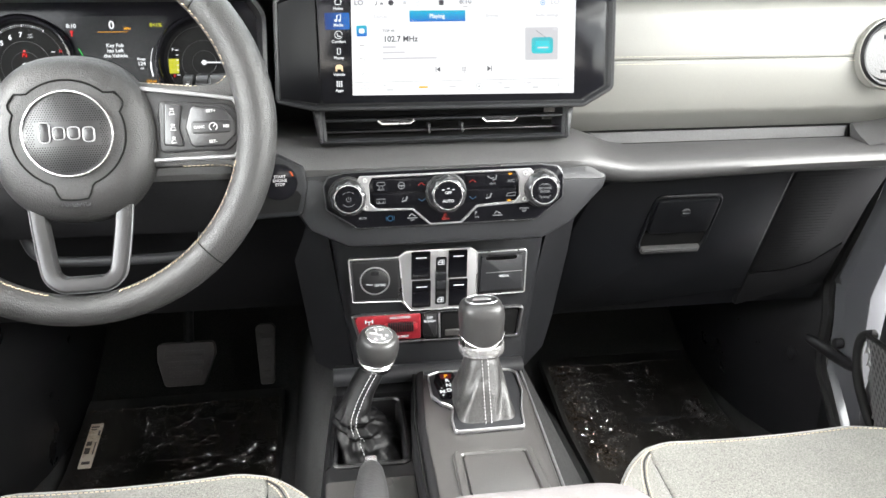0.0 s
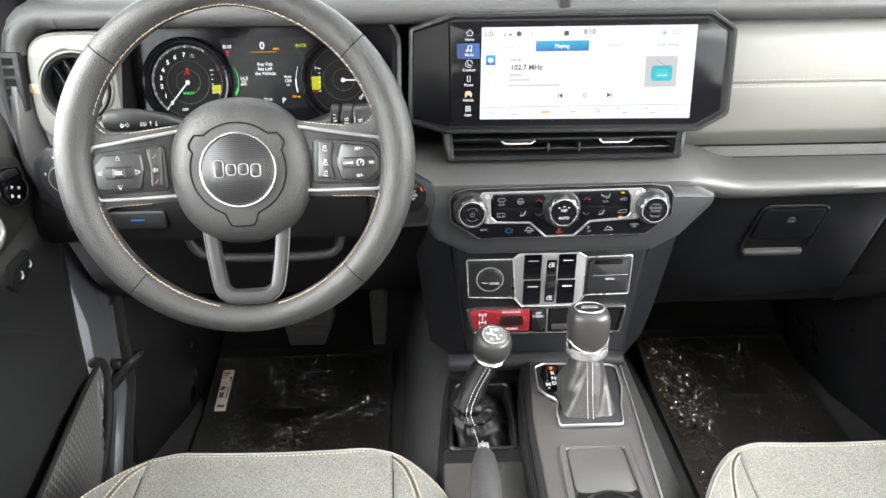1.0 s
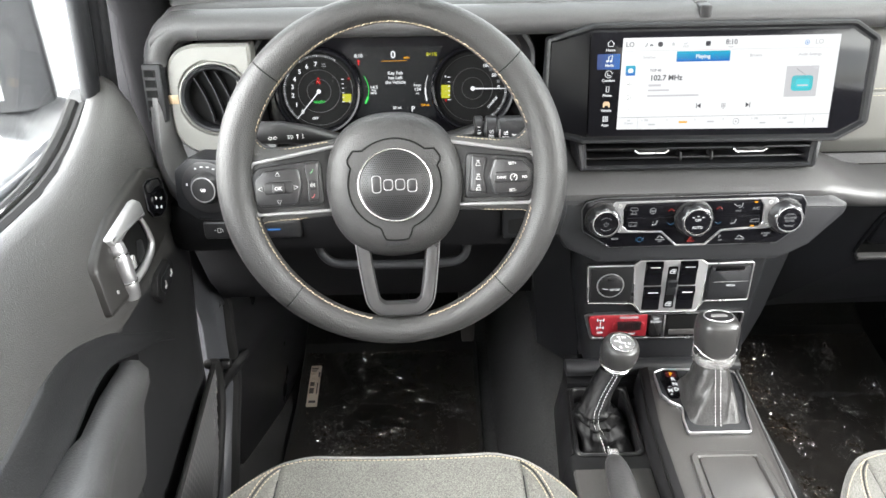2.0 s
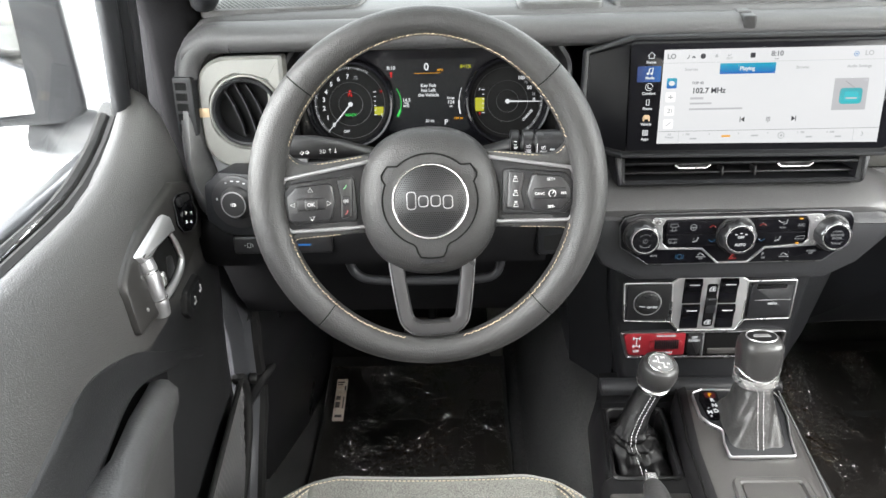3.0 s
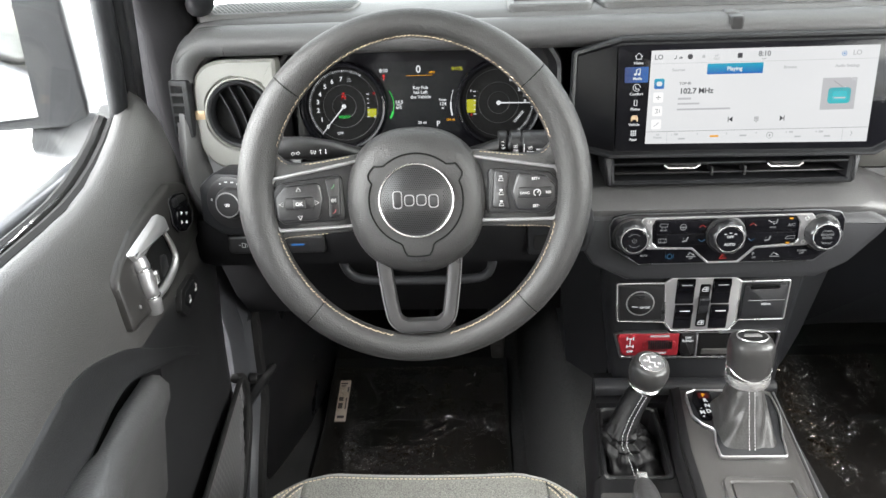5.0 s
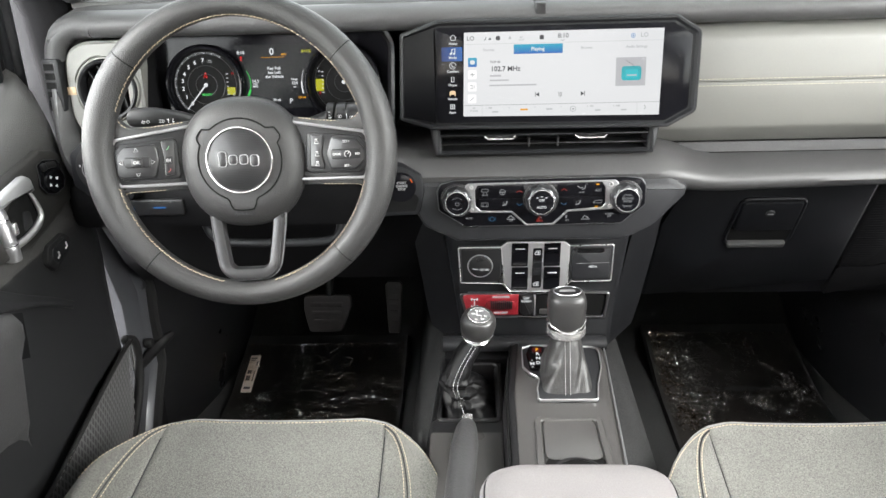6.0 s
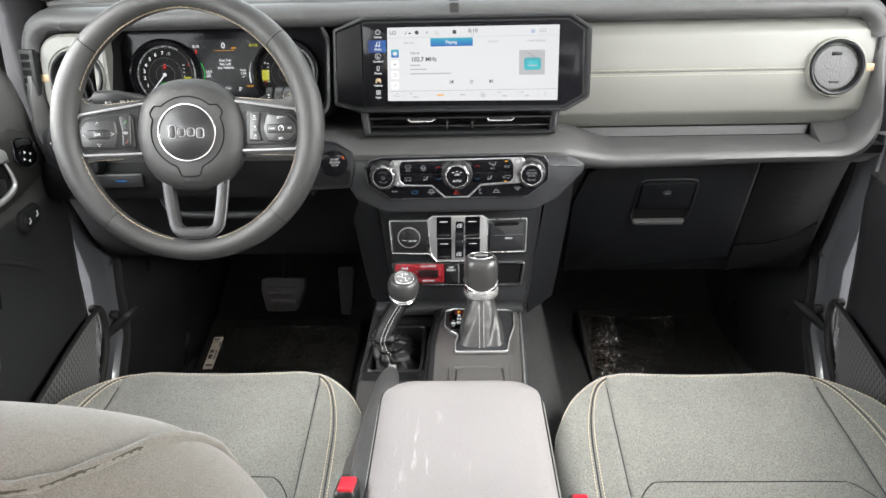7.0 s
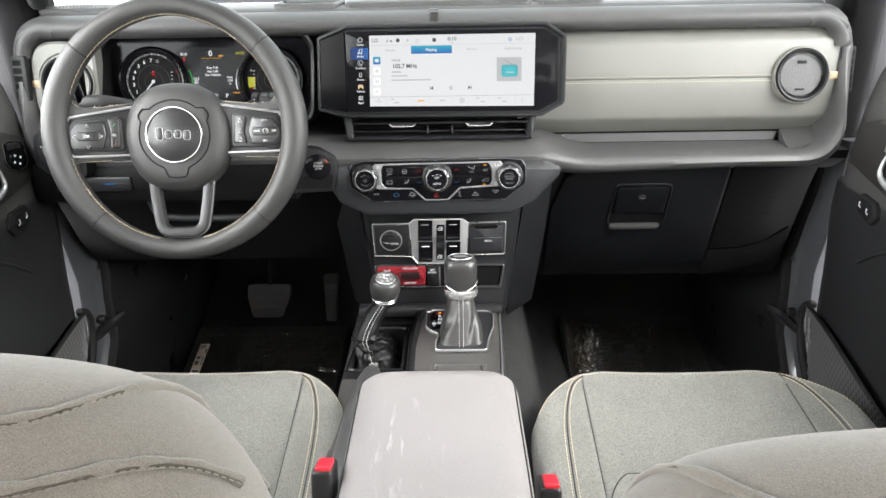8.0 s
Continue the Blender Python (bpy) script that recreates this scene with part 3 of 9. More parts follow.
# the pad's front roll turns down at both ends
for s, xo in ((-1, 0.6725), (1, 0.6455)):
    bm = bmesh.new()
    P = [Vector((s * (xo - 0.045 + 0.045 * math.sin(a)), 0.951, 0.7705 + 0.045 * math.cos(a))) for a in [radians(9 * i - 20) for i in range(12)]]
    P += [Vector((s * xo, 0.950, 0.7695)), Vector((s * xo, 0.9495, 0.7685))]
    rg = []
    for i, p in enumerate(P):
        d = (P[min(i + 1, len(P) - 1)] - P[max(i - 1, 0)]).normalized()
        n = Vector((d.z, 0, -d.x)) * s * -1
        sq = 0.9 if i == len(P) - 1 else 1.0
        rg.append([p + n * (0.0155 * sq * math.cos(b)) + Vector((0, -0.0185 * sq * math.sin(b), 0)) for b in [2 * math.pi * q / 20 for q in range(20)]])
    loft(bm, rg)
    part("roll_end", bm, M_TOP, dash, "", 60)
for s in (-1, 1):
    bm = bmesh.new()
    fz = plane((s * 0.545 - 0.012, 1.03, 0.837), (1, 0, 0), (0, 1, 0))
    o = rpoly([(-0.105, -0.045), (0.09, -0.02), (0.10, 0.05), (-0.105, 0.05)] if s < 0 else [(-0.09, -0.02), (0.105, -0.045), (0.105, 0.05), (-0.10, 0.05)], 0.02)
    slab(bm, o, fz, -0.005, 0.004, 0.002)
    grille = part("speaker_grille", bm, M_PAD, dash)
    bm = bmesh.new()
    for i in range(34):
        for j in range(14):
            u, v = -0.1 + i * 0.006 + (j % 2) * 0.003, -0.036 + j * 0.006
            if abs(u) < 0.094 and v > -0.03 + 0.1 * (u * -s + 0.02) and v < 0.045:
                p = [fz(u + a, v + b, 0.0045) for a, b in ((-0.0018, -0.0018), (0.0018, -0.0018), (0.0018, 0.0018), (-0.0018, 0.0018))]
                bm.faces.new([bm.verts.new(q) for q in p])
    tagged(part("perforation", bm, M_VOID, grille), kind="stuff")
# raised demister island with two rows of slots, between two shallow trays
fz = plane((0, 1.03, 0.8375), (1, 0, 0), (0, 1, 0))
bm = bmesh.new()
slab(bm, rpoly([(-0.150, -0.041), (0.152, -0.041), (0.166, 0.05), (-0.164, 0.05)], 0.012), fz, -0.01, 0.0065, 0.004)
dem = part("demister_vent", bm, M_TOP, dash, "raised grey demister outlet", 50)
bm = bmesh.new()
for i in range(34):
    for u in (-0.120 + i * 0.0032, 0.012 + i * 0.0032):
        p = [fz(u + a, -0.018 + b, 0.0068) for a, b in ((-0.001, -0.010), (0.001, -0.010), (0.0016, 0.010), (-0.0004, 0.010))]
        bm.faces.new([bm.verts.new(q) for q in p])
tagged(part("slot", bm, M_CHAR, dem), kind="stuff")
for x0, x1, lean in ((-0.268, -0.166, 0.012), (0.168, 0.270, -0.012)):
    o = rpoly([(x0, -0.045), (x1, -0.045), (x1 + max(lean, 0), 0.022), (x0 + min(lean, 0), 0.022)], 0.010)
    bm = bmesh.new()
    ring_plate(bm, o, inset(o, 0.009), fz, -0.008, 0.0055, 0.003)
    part("tray_rim", bm, M_TOP, dash, "", 50)
    bm = bmesh.new()
    slab(bm, inset(o, 0.008), fz, -0.006, 0.0012, 0.0005)
    part("tray_floor", bm, M_PAD, dash)
bm = bmesh.new()
rbox(bm, (-0.004, 0.951, 0.8215), (0.0155, 0.036, 0.019), 0.003)
part("centre_clip", bm, M_BLACK, dash)
bm = bmesh.new()
rbox(bm, (-0.005, 0.962, 0.8275), (0.017, 0.020, 0.0115), 0.003)
part("clip_cap", bm, M_TOP, dash)

# light grey stitched panels: passenger side and driver's end
panel_prof = [(0.800, 0.985), (0.794, 0.966), (0.788, 0.956), (0.780, 0.9465), (0.776, 0.9440), (0.773, 0.9430), (0.755, 0.9405), (0.738, 0.9385), (0.725, 0.9370), (0.7215, 0.9372), (0.720, 0.9390), (0.7185, 0.9368), (0.715, 0.9362), (0.695, 0.9375), (0.675, 0.9400), (0.6585, 0.9430), (0.6545, 0.9450), (0.650, 0.9490), (0.640, 0.9600), (0.630, 0.9710), (0.6255, 0.9770), (0.6245, 0.99)]


def stitched_panel(x0, x1, n):
    bm = bmesh.new()
    loft(bm, [[(x0 + (x1 - x0) * i / n, y, z) for z, y in panel_prof] for i in range(n + 1)], False, False, closed=False)
    p = part("light_panel", bm, M_PANEL, dash, "light grey stitched soft panel", 25)
    bm = bmesh.new()
    for dz in (0.0045, -0.0045):
        stitches(bm, [(x0 + (x1 - x0) * i / 40, 0.9358, 0.720 + dz) for i in range(41)], 0.0035, 0.002, 0.00025)
    part("seam_stitching", bm, M_THREAD, p)
    return p


stitched_panel(0.13, 0.645, 12)
# light end panel round the driver's vent, with the padded skin below it
fe = plane((0, 0.9355, 0.729), (1, 0, 0), (0, 0.12, 1))
bm = bmesh.new()
ends = rpoly([(-0.662, -0.073), (-0.5555, -0.073), (-0.5555, 0.066), (-0.662, 0.066)], [0.066, 0.004, 0.004, 0.045], 14)
hole = [(-0.603 + 0.0445 * math.cos(math.atan2(v, u + 0.603)), 0.0445 * math.sin(math.atan2(v, u + 0.603))) for u, v in ends]
ring_plate(bm, ends, hole, fe, -0.03, 0.0, 0.004)
part("end_panel", bm, M_PANEL, dash, "light grey soft panel round the vent", 30)
bm = bmesh.new()
loft(bm, [[(x, y, z) for y, z in ((0.905, 0.612), (0.915, 0.630), (0.926, 0.648), (0.934, 0.664), (0.9375, 0.676), (0.96, 0.676), (0.96, 0.61))] for x in (-0.674, -0.64, -0.60, -0.535)])
part("end_skin", bm, M_PAD, dash, sharp=60)


def round_vent(x, z, y, is_open):
    g0 = plane((x, y, z), (1, 0, 0), (0, 0.12, 1))
    f = lambda u, v, w=0.0: g0(u * 0.93, v * 0.93, w)
    v = thing("air_vent", (x, y, z), "round open dashboard air vent with curved vanes" if is_open else "round closed dashboard air vent with a flat flap", "air vent", "round dashboard vents")
    bm = bmesh.new()
    lathe(bm, [(0.049, -0.03), (0.049, 0.003), (0.0475, 0.006), (0.046, 0.0065), (0.045, 0.005), (0.045, -0.03)], f, 48)
    part("collar", bm, M_PANEL, v, "light grey raised collar")
    bm = bmesh.new()
    lathe(bm, [(0.045, -0.03), (0.045, 0.008), (0.043, 0.0105), (0.040, 0.0095), (0.0385, 0.004), (0.038, -0.02)], f, 48)
    part("ring", bm, M_DARK, v)
    bm = bmesh.new()
    lathe(bm, [(0.0001, -0.009), (0.040, -0.009), (0.040, -0.0085), (0.0001, -0.0085)], f, 32)
    part("cavity", bm, M_VOID, v)
    if is_open:
        for i, off in enumerate((-0.018, -0.002, 0.014)):
            h = math.sqrt(0.037 ** 2 - off ** 2)
            bm = bmesh.new()
            rg = []
            for k in range(11):
                t = -1 + 0.2 * k
                u, vv = off + 0.004 * (1 - t * t) + t * -0.012, t * h
                rg.append([f(u + a, vv, b - 0.004) for a, b in ((-0.0009, 0.006), (0.0009, 0.006), (0.0005, -0.004), (-0.0013, -0.004))])
            loft(bm, rg)
            part("vane", bm, M_DARK, v)
    else:
        bm = bmesh.new()
        lathe(bm, [(0.0001, 0.001), (0.035, 0.001), (0.0362, 0.0), (0.0365, -0.004), (0.0365, -0.01), (0.0001, -0.01)], f, 48)
        flap = part("flap", bm, M_ARM, v)
        for vv, hgt in ((0.022, 0.006), (-0.024, 0.004)):
            bm = bmesh.new()
            slab(bm, rrect(0.016, hgt, 0.001, 0, vv), f, 0.0, 0.0022, 0.0006)
            part("finger_tab", bm, M_DARK, flap)
    bm = bmesh.new()
    s = 1 if x > 0 else -1
    slab(bm, rrect(0.0135, 0.012, 0.001, s * 0.0565, -0.001), f, -0.02, 0.0031 if s < 0 else 0.003, 0.0003)
    part("accent_tab", bm, M_TAN, v, "bronze accent tab")
    return v


round_vent(-0.603, 0.729, 0.938, True)
round_vent(0.583, 0.7235, 0.936, False)

# slotted side demisters at the ends
for s in (-1, 1):
    f = plane((-0.6755 if s < 0 else 0.655, 0.9262 if s < 0 else 0.934, 0.7385 if s < 0 else 0.7315), (1, 0.12 * s, 0), (0, 0.1, 1))
    bm = bmesh.new()
    slab(bm, rrect(0.0245, 0.072, 0.004), f, -0.03, 0.0, 0.0015)
    vent = part("side_demister", bm, M_DARK, dash)
    for k in range(5):
        bm = bmesh.new()
        slab(bm, rrect(0.014, 0.0088, 0.001, 0.002 * s, -0.025 + 0.0125 * k), f, -0.001, 0.0006, 0)
        part("slot", bm, M_VOID, vent)

# ledge under the passenger panel: pale back wall between two dark gaps, cut off at a slant
bm = bmesh.new()
loft(bm, [[(x + sl, y, z) for sl, y, z in ((0, 0.9775, 0.600), (0, 0.9775, 0.609), (0.006, 0.982, 0.6235), (0.006, 1.00, 0.6235), (0, 1.00, 0.60))] for x in (0.14, 0.3, 0.45, 0.572)])
part("ledge_wall", bm, M_TOP, dash, "grey strip behind the ledge")
# the gaps are solid black strips that paint the shade in the slots
bm = bmesh.new()
loft(bm, [[(x, y, z) for y, z in ((0.966, 0.600), (0.966, 0.6060), (0.979, 0.6075), (0.979, 0.600))] for x in (0.14, 0.3, 0.45, 0.60)])
part("ledge_gap_shade", bm, M_VOID, dash)
bm = bmesh.new()
loft(bm, [[(x + sl, y, z) for sl, y, z in ((-0.003, 0.973, 0.604), (0.004, 0.979, 0.6225), (0.010, 0.979, 0.6225), (0.006, 0.973, 0.604))] for x in (0.572, 0.5745)])
sweep(bm, [(0.14, 0.980, 0.6238), (0.35, 0.980, 0.6238), (0.582, 0.980, 0.6238)], 0.0016, 6)
part("ledge_shadow_gap", bm, M_VOID, dash)
bm = bmesh.new()
loft(bm, [[(x, y, z + dz) for y, z in ((0.930, 0.604), (0.950, 0.611), (0.966, 0.619), (0.978, 0.629), (1.00, 0.630), (1.00, 0.6))] for x, dz in ((0.579, 0.0), (0.60, 0.003), (0.622, 0.012), (0.636, 0.026))])
part("ledge_end", bm, M_PAD, dash, "", 60)

# closing panels below the roll
bm = bmesh.new()
loft(bm, [[(x, y, z) for y, z in ((0.93, 0.60), (0.935, 0.585), (0.975, 0.56), (1.0, 0.55), (1.3, 0.54), (1.3, 0.60))] for x in (-0.68, -0.3, 0.14, 0.4, 0.68)])
part("roll_underside", bm, M_DARK, dash)

# glove box: leans away towards the footwell
GS = -0.45
fg = plane((0.36, 1.0083, 0.49), (1, 0, 0), (0, GS, 1))
GK = math.sqrt(1 + GS * GS)


def g(x, z):
    return (x - 0.36, (z - 0.49) * GK)


bm = bmesh.new()
slab(bm, rpoly([g(0.197, 0.305), g(0.510, 0.34), g(0.509, 0.566), g(0.262, 0.566), g(0.220, 0.54), g(0.200, 0.474)], [0.006, 0.006, 0.004, 0.03, 0.02, 0.02]), fg, -0.06, 0.0, 0.005)
glove = part("glove_box_door", bm, M_GLOVE, dash, "charcoal glove box door")
bm = bmesh.new()
ring_plate(bm, rpoly([g(0.302, 0.430), g(0.411, 0.430), g(0.414, 0.530), g(0.311, 0.530)], [0.022, 0.022, 0.018, 0.018]), rpoly([g(0.307, 0.435), g(0.406, 0.435), g(0.409, 0.525), g(0.316, 0.525)], [0.018, 0.018, 0.014, 0.014]), fg, -0.004, 0.0045, 0.002)
part("latch_frame", bm, M_GLOVE, glove)
bm = bmesh.new()
slab(bm, rpoly([g(0.314, 0.465), g(0.406, 0.465), g(0.408, 0.524), g(0.315, 0.524)], 0.008), fg, -0.002, 0.007, 0.004)
part("latch_paddle", bm, M_GLOVE, glove)
bm = bmesh.new()
slab(bm, rpoly([g(0.312, 0.430), g(0.402, 0.430), g(0.404, 0.440), g(0.310, 0.440)], 0.004), fg, -0.002, 0.010, 0.004)
part("latch_lip", bm, M_PAD, glove)
# black patch on the door painting the shade of the finger recess
bm = bmesh.new()
slab(bm, rpoly([g(0.309, 0.438), g(0.406, 0.438), g(0.407, 0.467), g(0.311, 0.467)], 0.003), fg, -0.002, 0.001, 0)
part("latch_shade", bm, M_VOID, glove)
bm = bmesh.new()
lathe(bm, [(0.0001, 0.009), (0.006, 0.009), (0.0072, 0.008), (0.0075, 0.006), (0.0001, 0.006)], fg, 24, *g(0.360, 0.503))
part("lock_barrel", bm, M_CHAR, glove)
bm = bmesh.new()
slab(bm, rrect(0.009, 0.0016, 0.0005, *g(0.360, 0.503)), fg, 0.008, 0.0098, 0)
part("key_slot", bm, M_GREYMETAL, glove)
bm = bmesh.new()
loft(bm, [[(x, y, z) for y, z in ((1.0, 0.57), (1.0, 0.53), (1.09, 0.33), (1.11, 0.30), (1.3, 0.30), (1.3, 0.57))] for x in (0.17, 0.3, 0.5, 0.60, 0.66)])
part("glove_box_body", bm, M_GLOVE, dash)
# ribbed end panel beside the glove box
bm = bmesh.new()
slab(bm, rpoly([g(0.512, 0.372), g(0.570, 0.375), g(0.611, 0.389), g(0.648, 0.427), g(0.658, 0.566), g(0.512, 0.566)], 0.005), fg, -0.06, 0.0, 0.003)
kick = part("end_panel", bm, M_WELL, dash)
for i in range(34):
    z = 0.383 + i * 0.0052
    x1 = 0.545 + 0.055 * min(1.0, max(0.0, (z - 0.378) / 0.075))
    bm = bmesh.new()
    slab(bm, [g(0.517, z - 0.0008), g(x1, z - 0.0008), g(x1, z + 0.0010), g(0.517, z + 0.0010)], fg, -0.001, 0.0004, 0.0002)
    part("rib", bm, M_WELL, kick)
bm = bmesh.new()
slab(bm, rpoly([g(0.512, 0.30), g(0.655, 0.34), g(0.652, 0.425), g(0.611, 0.386), g(0.570, 0.371), g(0.512, 0.368)], 0.005), fg, -0.06, -0.002, 0.003)
part("end_panel_lower", bm, M_WELL, dash)

# driver's knee panel, near black to paint the shade there, and column shroud
bm = bmesh.new()
loft(bm, [[(x, y, z) for y, z in ((0.935, 0.59), (0.945, 0.56), (0.975, 0.50), (1.02, 0.42), (1.07, 0.36), (1.3, 0.36), (1.3, 0.59))] for x in (-0.68, -0.55, -0.4, -0.25, -0.14)])
part("knee_panel", bm, M_WELL, dash)
bm = bmesh.new()
sweep(bm, smooth_path([(-0.4915, 0.912, 0.556), (-0.4900, 0.912, 0.532), (-0.4800, 0.911, 0.512), (-0.455, 0.910, 0.5035), (-0.38, 0.909, 0.502), (-0.318, 0.910, 0.5035), (-0.297, 0.911, 0.511), (-0.2905, 0.912, 0.530), (-0.2895, 0.912, 0.556)], 6), 0.0062, 10)
part("column_surround", bm, M_CHAR, dash, "moulded lip round the steering column")

# centre binnacle below the roll
BIN = rpoly([(-0.18, 0.606), (0.172, 0.606), (0.201, 0.590), (0.196, 0.574), (0.156, 0.532), (0.118, 0.512), (-0.12, 0.512), (-0.165, 0.534), (-0.18, 0.56)], 0.012)
bm = bmesh.new()
fb = plane((0, 0.886, 0.575), (1, 0, 0), (0, 0.1, 1))
slab(bm, [(u, v - 0.575) for u, v in BIN], fb, -0.12, 0.002, 0.01)
part("centre_binnacle", bm, M_CHAR, dash)
# lower stack
bm = bmesh.new()
secs = []
for z, hw, y in ((0.53, 0.150, 0.945), (0.50, 0.143, 0.942), (0.42, 0.133, 0.940), (0.355, 0.124, 0.936), (0.335, 0.12, 0.925), (0.31, 0.118, 0.925)):
    secs.append([(-hw, 1.2, z), (-hw, y + 0.025, z), (-hw + 0.004, y + 0.008, z), (-hw + 0.014, y, z), (hw - 0.014, y, z), (hw - 0.004, y + 0.008, z), (hw, y + 0.025, z), (hw, 1.2, z)])
loft(bm, secs)
part("lower_console_face", bm, M_DARK, dash, "", 50)
for s in (-1, 1):
    bm = bmesh.new()
    loft(bm, [[(s * a, y0, z), (s * b, y1, z), (s * b, 1.25, z), (s * a, 1.25, z)] for z, a, b, y0, y1 in ((0.56, 0.150, 0.20, 0.935, 0.985), (0.45, 0.138, 0.19, 0.962, 1.0), (0.34, 0.121, 0.178, 0.96, 1.02), (0.28, 0.12, 0.172, 0.97, 1.04))])
    part("stack_cheek", bm, M_DARK, dash)
# start button pod and lamp switch pod
bm = bmesh.new()
fs = plane((-0.198, 0.8835, 0.590), (1, 0.05, 0), (0, 0.1, 1))
slab(bm, rpoly([(-0.050, -0.036), (0.026, -0.034), (0.034, 0.001), (0.031, 0.023), (0.004, 0.036), (-0.050, 0.044)], 0.007), fs, -0.06, 0.003, 0.003)
pod = part("start_switch_pod", bm, M_DARK, dash)
# shade of the hollow below the button, painted as a black plate
bm = bmesh.new()
slab(bm, rpoly([(-0.042, -0.029), (0.021, -0.028), (0.026, -0.010), (0.022, -0.004), (-0.042, -0.010)], 0.004), fs, 0.0, 0.0034, 0)
part("pod_shade", bm, M_VOID, pod)
bm = bmesh.new()
lathe(bm, [(0.0001, 0.006), (0.0185, 0.006), (0.0205, 0.0052), (0.021, 0.002), (0.0001, 0.002)], fs, 36, 0.002, 0.007)
part("start_button", bm, M_GLOSS, pod)
letters("start_marking", "START\nENGINE\nSTOP", 0.0045, fs, 0.003, 0.009, 0.0063, M_BEZEL, pod)
bm = bmesh.new()
slab(bm, rrect(0.0018, 0.0055, 0.0005), lambda u, v, w=0.0: fs(0.0165 + u - v * 0.45, 0.0165 + v, w + 0.005), -0.003, 0.002, 0)
part("start_lamp", bm, M_LORANGE, pod, "lit orange lamp")

# ---- touchscreen ----
DF = plane((0.0, 0.906, 0.745), (1, 0, 0), (0, 0.15, 1))
ZS = 1 / math.sqrt(1 + 0.15 ** 2)


def dz(z):
    return (z - 0.745) / ZS


screen = thing("touchscreen_display", (0, 0.91, 0.675), "wide black touchscreen with a bright white radio page", "display")
HS = rpoly([(-0.196, dz(0.684)), (-0.150, dz(0.674)), (0.164, dz(0.672)), (0.201, dz(0.692)), (0.202, dz(0.795)), (0.170, dz(0.815)), (-0.140, dz(0.815)), (-0.192, dz(0.798))], [0.006, 0.006, 0.012, 0.012, 0.012, 0.012, 0.008, 0.006])
bm = bmesh.new()


def wedge(u, w):
    return w - (0.030 * min(1.0, max(0.0, (-0.145 - u) / 0.05)))


HS2 = inset(HS, 0.0045)
HS3 = inset(HS, 0.0075)
loft(bm, [[DF(u * 0.97, v * 0.95, -0.06) for u, v in HS], [DF(u, v, wedge(u, -0.012)) for u, v in HS], [DF(u, v, wedge(u, 0.0035)) for u, v in HS], [DF(u, v, wedge(u, 0.0055)) for u, v in inset(HS, 0.0015)], [DF(u, v, wedge(u, 0.0055)) for u, v in HS2], [DF(u, v, wedge(u, 0.001)) for u, v in HS3]], True, True)
part("housing", bm, M_DARK, screen, "dark grey moulded housing", 30)
bm = bmesh.new()
slab(bm, rpoly([(-0.143, dz(0.683)), (0.160, dz(0.681)), (0.190, dz(0.697)), (0.191, dz(0.790)), (0.166, dz(0.805)), (-0.143, dz(0.805))], 0.006), DF, -0.003, 0.002, 0.0006)
pane = part("glass_panel", bm, M_GLOSS, screen, "gloss black glass panel")
bm = bmesh.new()
loft(bm, [[DF(u, v, wedge(u, 0.0035)) for u, v in ((-0.145, dz(0.683)), (-0.145, dz(0.805)), (-0.1875, dz(0.792)), (-0.19, dz(0.69)))], [DF(u, v, wedge(u, 0.0005)) for u, v in ((-0.145, dz(0.683)), (-0.145, dz(0.805)), (-0.1875, dz(0.792)), (-0.19, dz(0.69)))]])
part("side_gloss_panel", bm, M_SIDEGLOSS, screen, "black side glass")
W = 0.0028
bm = bmesh.new()
slab(bm, [(-0.1078, dz(0.6912)), (0.152, dz(0.6885)), (0.1535, dz(0.7985)), (-0.1052, dz(0.7985))], DF, 0.001, W, 0)
lit = part("lit_page", bm, M_SCREENW, screen, "bright white lit page")


def chip(name, u0, u1, z0, z1, mat, w=W + 0.0004, r=0.001, parent=None, label=""):
    bm = bmesh.new()
    slab(bm, rpoly([(u0, dz(z0)), (u1, dz(z0)), (u1, dz(z1)), (u0, dz(z1))], r), DF, w - 0.0006, w, 0)
    return part(name, bm, mat, parent or lit, label)


chip("playing_tab", -0.0405, 0.0233, 0.7702, 0.7822, M_TABBLUE, label="bright blue tab")
letters("playing_text", "Playing", 0.0064, DF, -0.0092, dz(0.7760), W + 0.0005, M_LWHITE, lit)
chip("top_rule", -0.105, 0.153, 0.7834, 0.7838, M_SCREENF, r=0)
chip("bottom_rule", -0.107, 0.152, 0.7052, 0.7056, M_SCREENM, r=0)
letters("clock_text", "8:10", 0.0082, DF, 0.0237, dz(0.7918), W, M_SCREENM, lit)
letters("climate_text", "LO", 0.0078, DF, -0.0968, dz(0.7908), W, M_SCREENM, lit)
letters("climate_text", "LO", 0.0078, DF, 0.1285, dz(0.7903), W, M_SCREENF, lit)
letters("outside_text", "64\u00b0\nOUT", 0.0034, DF, -0.0305, dz(0.7892), W, M_SCREENF, lit)
letters("frequency_text", "102.7 MHz", 0.0088, DF, -0.0708, dz(0.7517), W, M_SCREENT, lit, align="LEFT")
letters("band_text", "TOP 40", 0.0042, DF, -0.0715, dz(0.7606), W, M_SCREENM, lit, align="LEFT")
for t, u, mt in (("Sources", -0.0732, M_SCREENF), ("Browse", 0.0542, M_SCREENF), ("Audio Settings", 0.1190, M_SCREENF)):
    letters("menu_text", t, 0.0047, DF, u, dz(0.7761), W, mt, lit)
letters("preset_text", "All\nPresets", 0.0034, DF, -0.0935, dz(0.7000), W, M_SCREENF, lit)
letters("preset_text", "FM", 0.0036, DF, -0.0720, dz(0.7016), W, M_SCREENF, lit)
